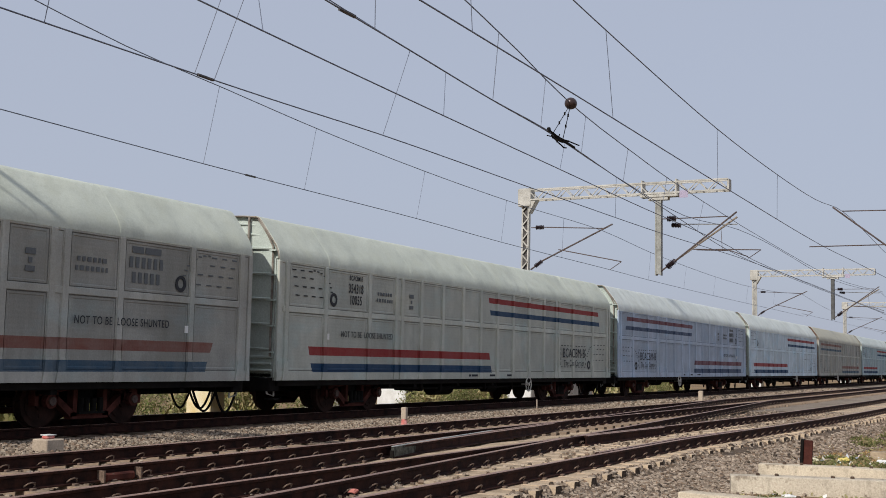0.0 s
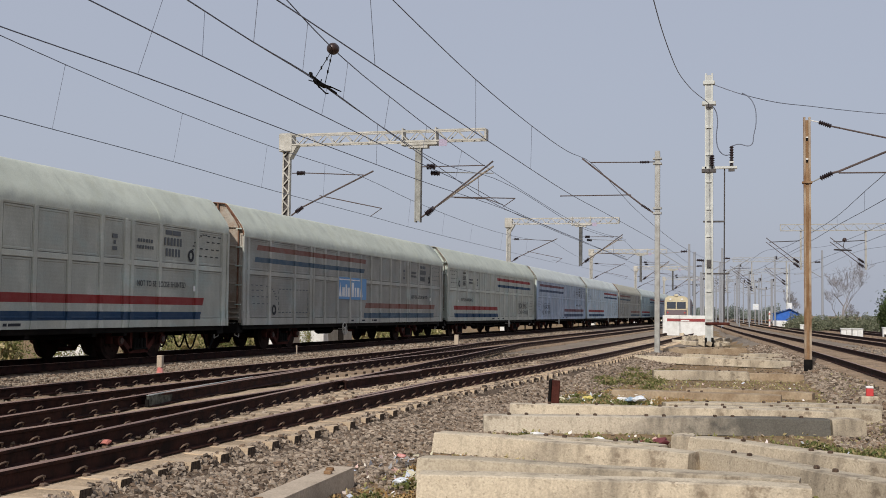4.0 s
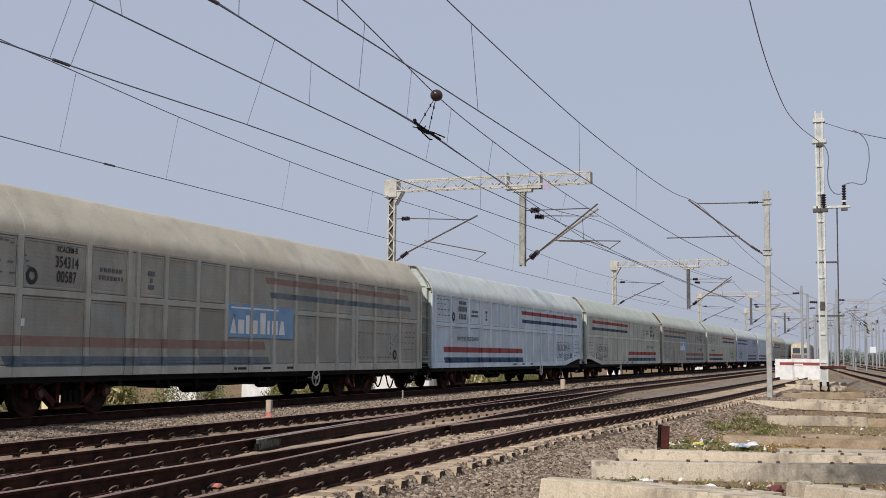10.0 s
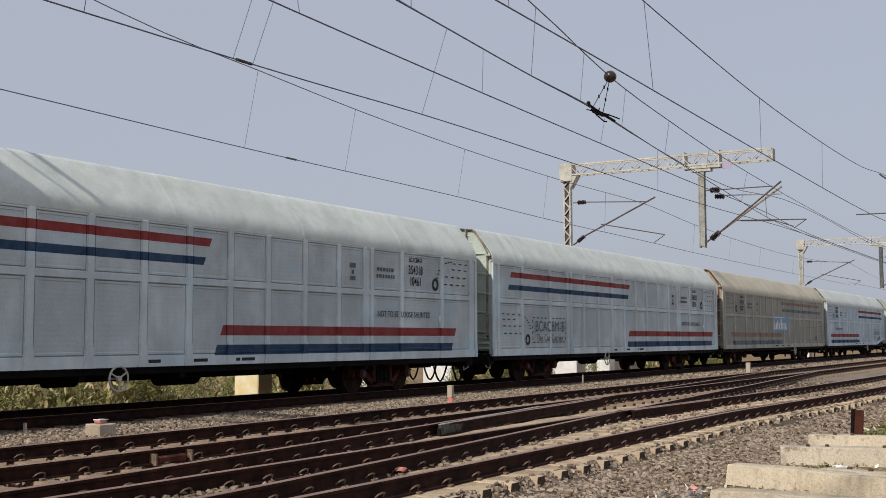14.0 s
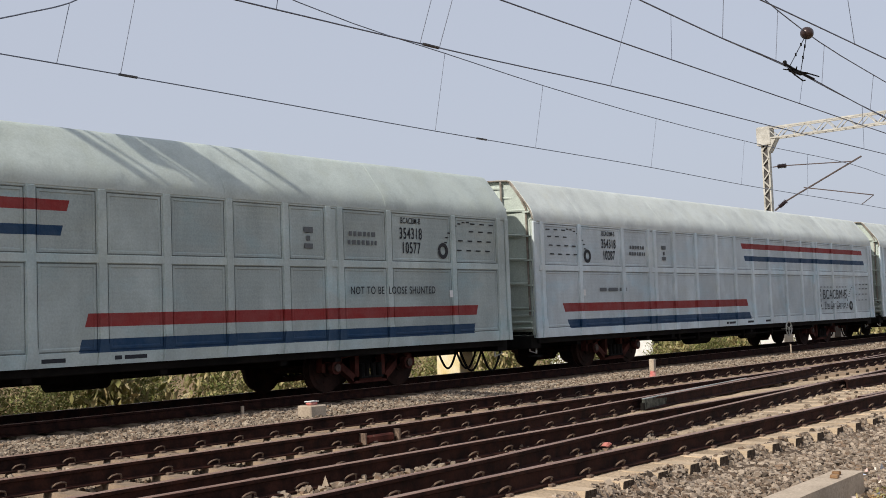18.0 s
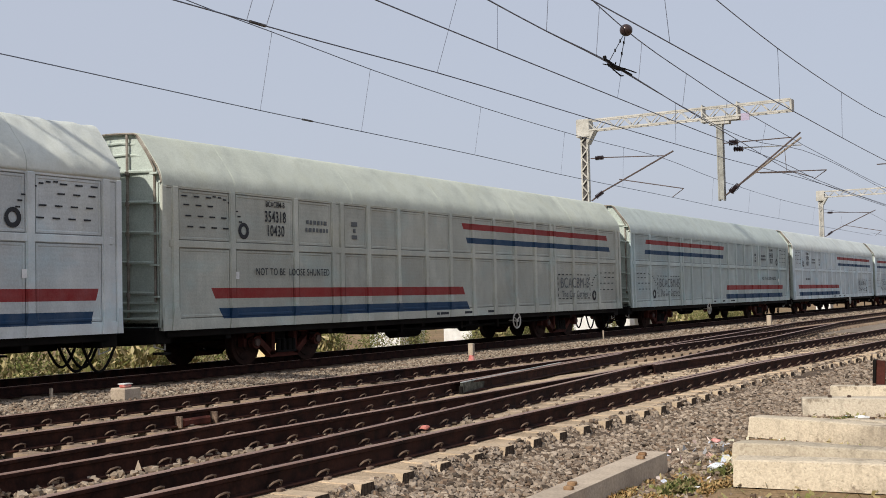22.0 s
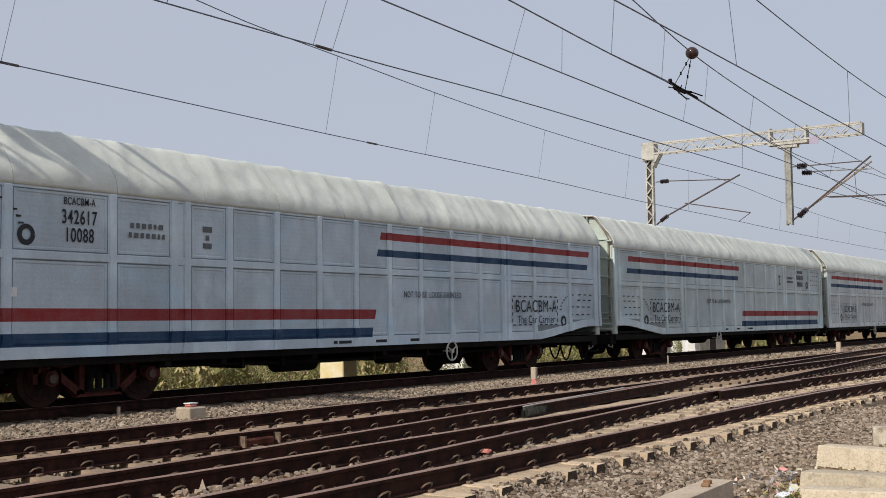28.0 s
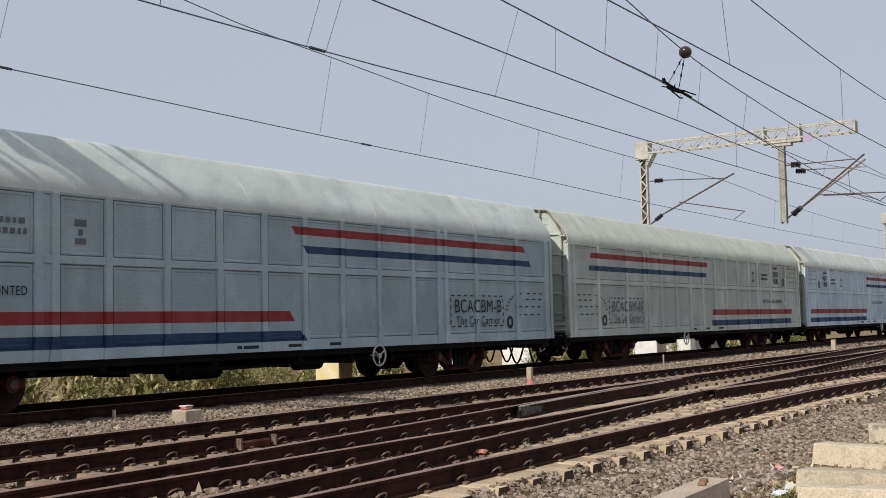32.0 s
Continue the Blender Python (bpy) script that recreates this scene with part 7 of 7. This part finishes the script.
    for k in range(16):
        x, y = rng.uniform(-5.5, 4.5), rng.uniform(135, 260)
        x -= (y - 150) * 0.05
        h = rng.uniform(6.0, 9.0)
        m = thing("line_pole", "slim distant steel pole beside the lines", "pole", group="line poles")
        part("post", tb([(x, y, -0.7), (x, y, h)], 0.09, 6), M_FARSTEEL, m)
        for z in (h - 0.5, h - 1.6):
            part("cross_arm", bx(x - rng.uniform(0.3, 1.4), x + rng.uniform(0.3, 1.4), y - 0.05, y + 0.05, z, z + 0.09), M_FARSTEEL, m)
        part("insulator", insulator(bmesh.new(), (x + 0.2, y, h - 0.4), (x + 0.2, y, h), 0.13, 3), M_INSUL, m)
    # gantries over the outer lines
    for x0, x1, y, drops in ((9.73, 1.2, 95.0, (2.75, 7.6)), (5.2, -3.9, 150.0, (-1.6, 2.6)), (3.4, -7.2, 190.0, (-6.0, -1.8))):
        g = thing("overhead_gantry", "pale lattice gantry over the outer running lines", "gantry", group="overhead gantries")
        part("post", bx(x0 - 0.14, x0 + 0.14, y - 0.14, y + 0.14, -0.7, 8.7, bevel=0.02), M_MAST, g)
        part("boom", boom(bmesh.new(), x1, x0, y, 8.0, 8.5, c=0.024), M_STEEL, g)
        for xd in drops:
            part("drop_arm", bx(xd - 0.07, xd + 0.07, y - 0.1, y + 0.1, 4.9, 8.0), M_STEEL, g)
            for e in (0.0, 0.35):
                part("bracket_tube", tb([(xd, y, 5.0 + e), (xd - 2.65, y, 7.1 + e)], 0.03), M_ARM, g)
                part("bracket_insulator", insulator(bmesh.new(), (xd - 0.15, y - 0.01, 5.12 + e), (xd - 0.55, y - 0.01, 5.42 + e), 0.13, 4), M_INSUL, g)
            part("stay_tube", tb([(xd, y, 7.2), (xd - 2.4, y, 7.1)], 0.035), M_DARKSTEEL, g)
    m = thing("overhead_mast", "slim lattice mast with black insulators beside the cabinets", "mast", group="overhead masts")
    x, y = 8.87, 80.0
    part("post", lattice_post(bmesh.new(), x, y, -0.6, 6.9, 0.26, 0.26, 0.035), M_STEEL, m)
    part("top_plate", bx(x - 0.45, x + 0.4, y - 0.2, y + 0.2, 6.9, 7.05, bevel=0.03), M_MAST, m)
    for z in (6.05, 5.9):
        part("arm", bx(x - 0.55, x + 0.55, y - 0.05, y + 0.05, z - 0.04, z + 0.04), M_DARKSTEEL, m)
    part("insulator", insulator(bmesh.new(), (x - 0.5, y, 6.1), (x - 0.5, y, 6.5), 0.13, 4), M_INSUL, m)
    top = [(5.6, 8, 6.6), (4.8, 20, 6.2), (3.84, 34.4, 6.1), (3.86, 37.5, 5.98), (3.49, 43.7, 5.78), (2.97, 51.4, 5.52), (2.47, 58.9, 5.5), (1.3, 75, 5.6), (-0.2, 95, 6.3), (-2.8, 122, 5.7), (-5.0, 150, 6.3), (-8, 190, 6.0), (-17, 340, 6.2)]
    low = [(5.8, 8, 5.0), (4.9, 20, 5.0), (4.04, 34.4, 5.03), (3.86, 37.2, 5.04), (3.49, 43.5, 5.08), (2.98, 51.4, 5.13), (2.47, 58.9, 5.1), (1.3, 75, 5.1), (-0.2, 95, 5.1), (-5.0, 150, 5.1), (-8, 190, 5.1), (-17, 340, 5.2)]
    wire("catenary_wire", "dark stranded catenary wire over the tracks", top, 0.012)
    wire("contact_wire", "dark contact wire hung level above the track", low, 0.012)
    for y in (38.2, 43.8, 51.4, 66, 74, 82):
        dropper(span(top, y), span(low, y))
    for off, y0 in ((2.79, 40), (7.4, 60)):
        top2 = [(x + off, y, z + 0.1) for x, y, z in top if y >= y0]
        low2 = [(x + off, y, z) for x, y, z in low if y >= y0]
        wire("catenary_wire", "dark stranded catenary wire over the tracks", top2, 0.011)
        wire("contact_wire", "dark contact wire hung level above the track", low2, 0.011)
    s = thing("section_insulator", "dark section insulator hung under a round weight", "section insulator")
    x, y = 4.45, 70.0
    bm = bmesh.new()
    bmesh.ops.create_uvsphere(bm, u_segments=14, v_segments=8, radius=0.13, matrix=Matrix.Translation((x, y, 5.68)))
    part("weight_ball", bm, M_BALL, s, smooth=True)
    part("insulator_rod", tb([(x - 0.6, y - 0.6, 5.08), (x + 0.4, y + 0.6, 5.10)], 0.05), M_DARKSTEEL, s)
    part("hanger", tb([(x, y, 5.68), (x - 0.1, y, 5.08)], 0.02), M_DARKSTEEL, s)


# bark of the far bare trees, paled in colour to stand for haze
M_BARKHAZE = worn("bark_hazy", (0.30, 0.28, 0.28), (0.24, 0.225, 0.225), 2.0, 0.95)
M_REDDARK = worn("stripe_red", (0.30, 0.035, 0.035), (0.22, 0.04, 0.04), 3.0, 0.7)
M_LOCO = worn("loco_cream", (0.62, 0.55, 0.38), (0.52, 0.45, 0.30), 1.5, 0.5)
M_LOCODARK = plain("loco_band", (0.16, 0.12, 0.13), 0.5)
M_GLASS = plain("windscreen_glass", (0.06, 0.07, 0.09), 0.1)
M_BLUEHUT = worn("hut_blue", (0.02, 0.11, 0.46), (0.03, 0.14, 0.52), 2.0, 0.7)
M_BLUEROOF = worn("hut_roof", (0.03, 0.09, 0.28), (0.05, 0.12, 0.33), 2.0, 0.6)
# hedge greens lightened and greyed: distance haze is part of the colour
M_HEDGE = island("hedge_green_hazed", [(0.13, 0.15, 0.095), (0.18, 0.19, 0.125), (0.15, 0.165, 0.105), (0.24, 0.235, 0.165)], 0.9)
M_TREE = island("tree_green", [(0.035, 0.055, 0.022), (0.065, 0.09, 0.032), (0.05, 0.075, 0.028), (0.10, 0.12, 0.05)], 0.9)
# grey-green tones carry the haze over the distant woods
M_FARWOOD = island("far_wood_hazed", [(0.20, 0.23, 0.20), (0.25, 0.275, 0.25), (0.17, 0.20, 0.175)], 0.9)
build_far()

motions()
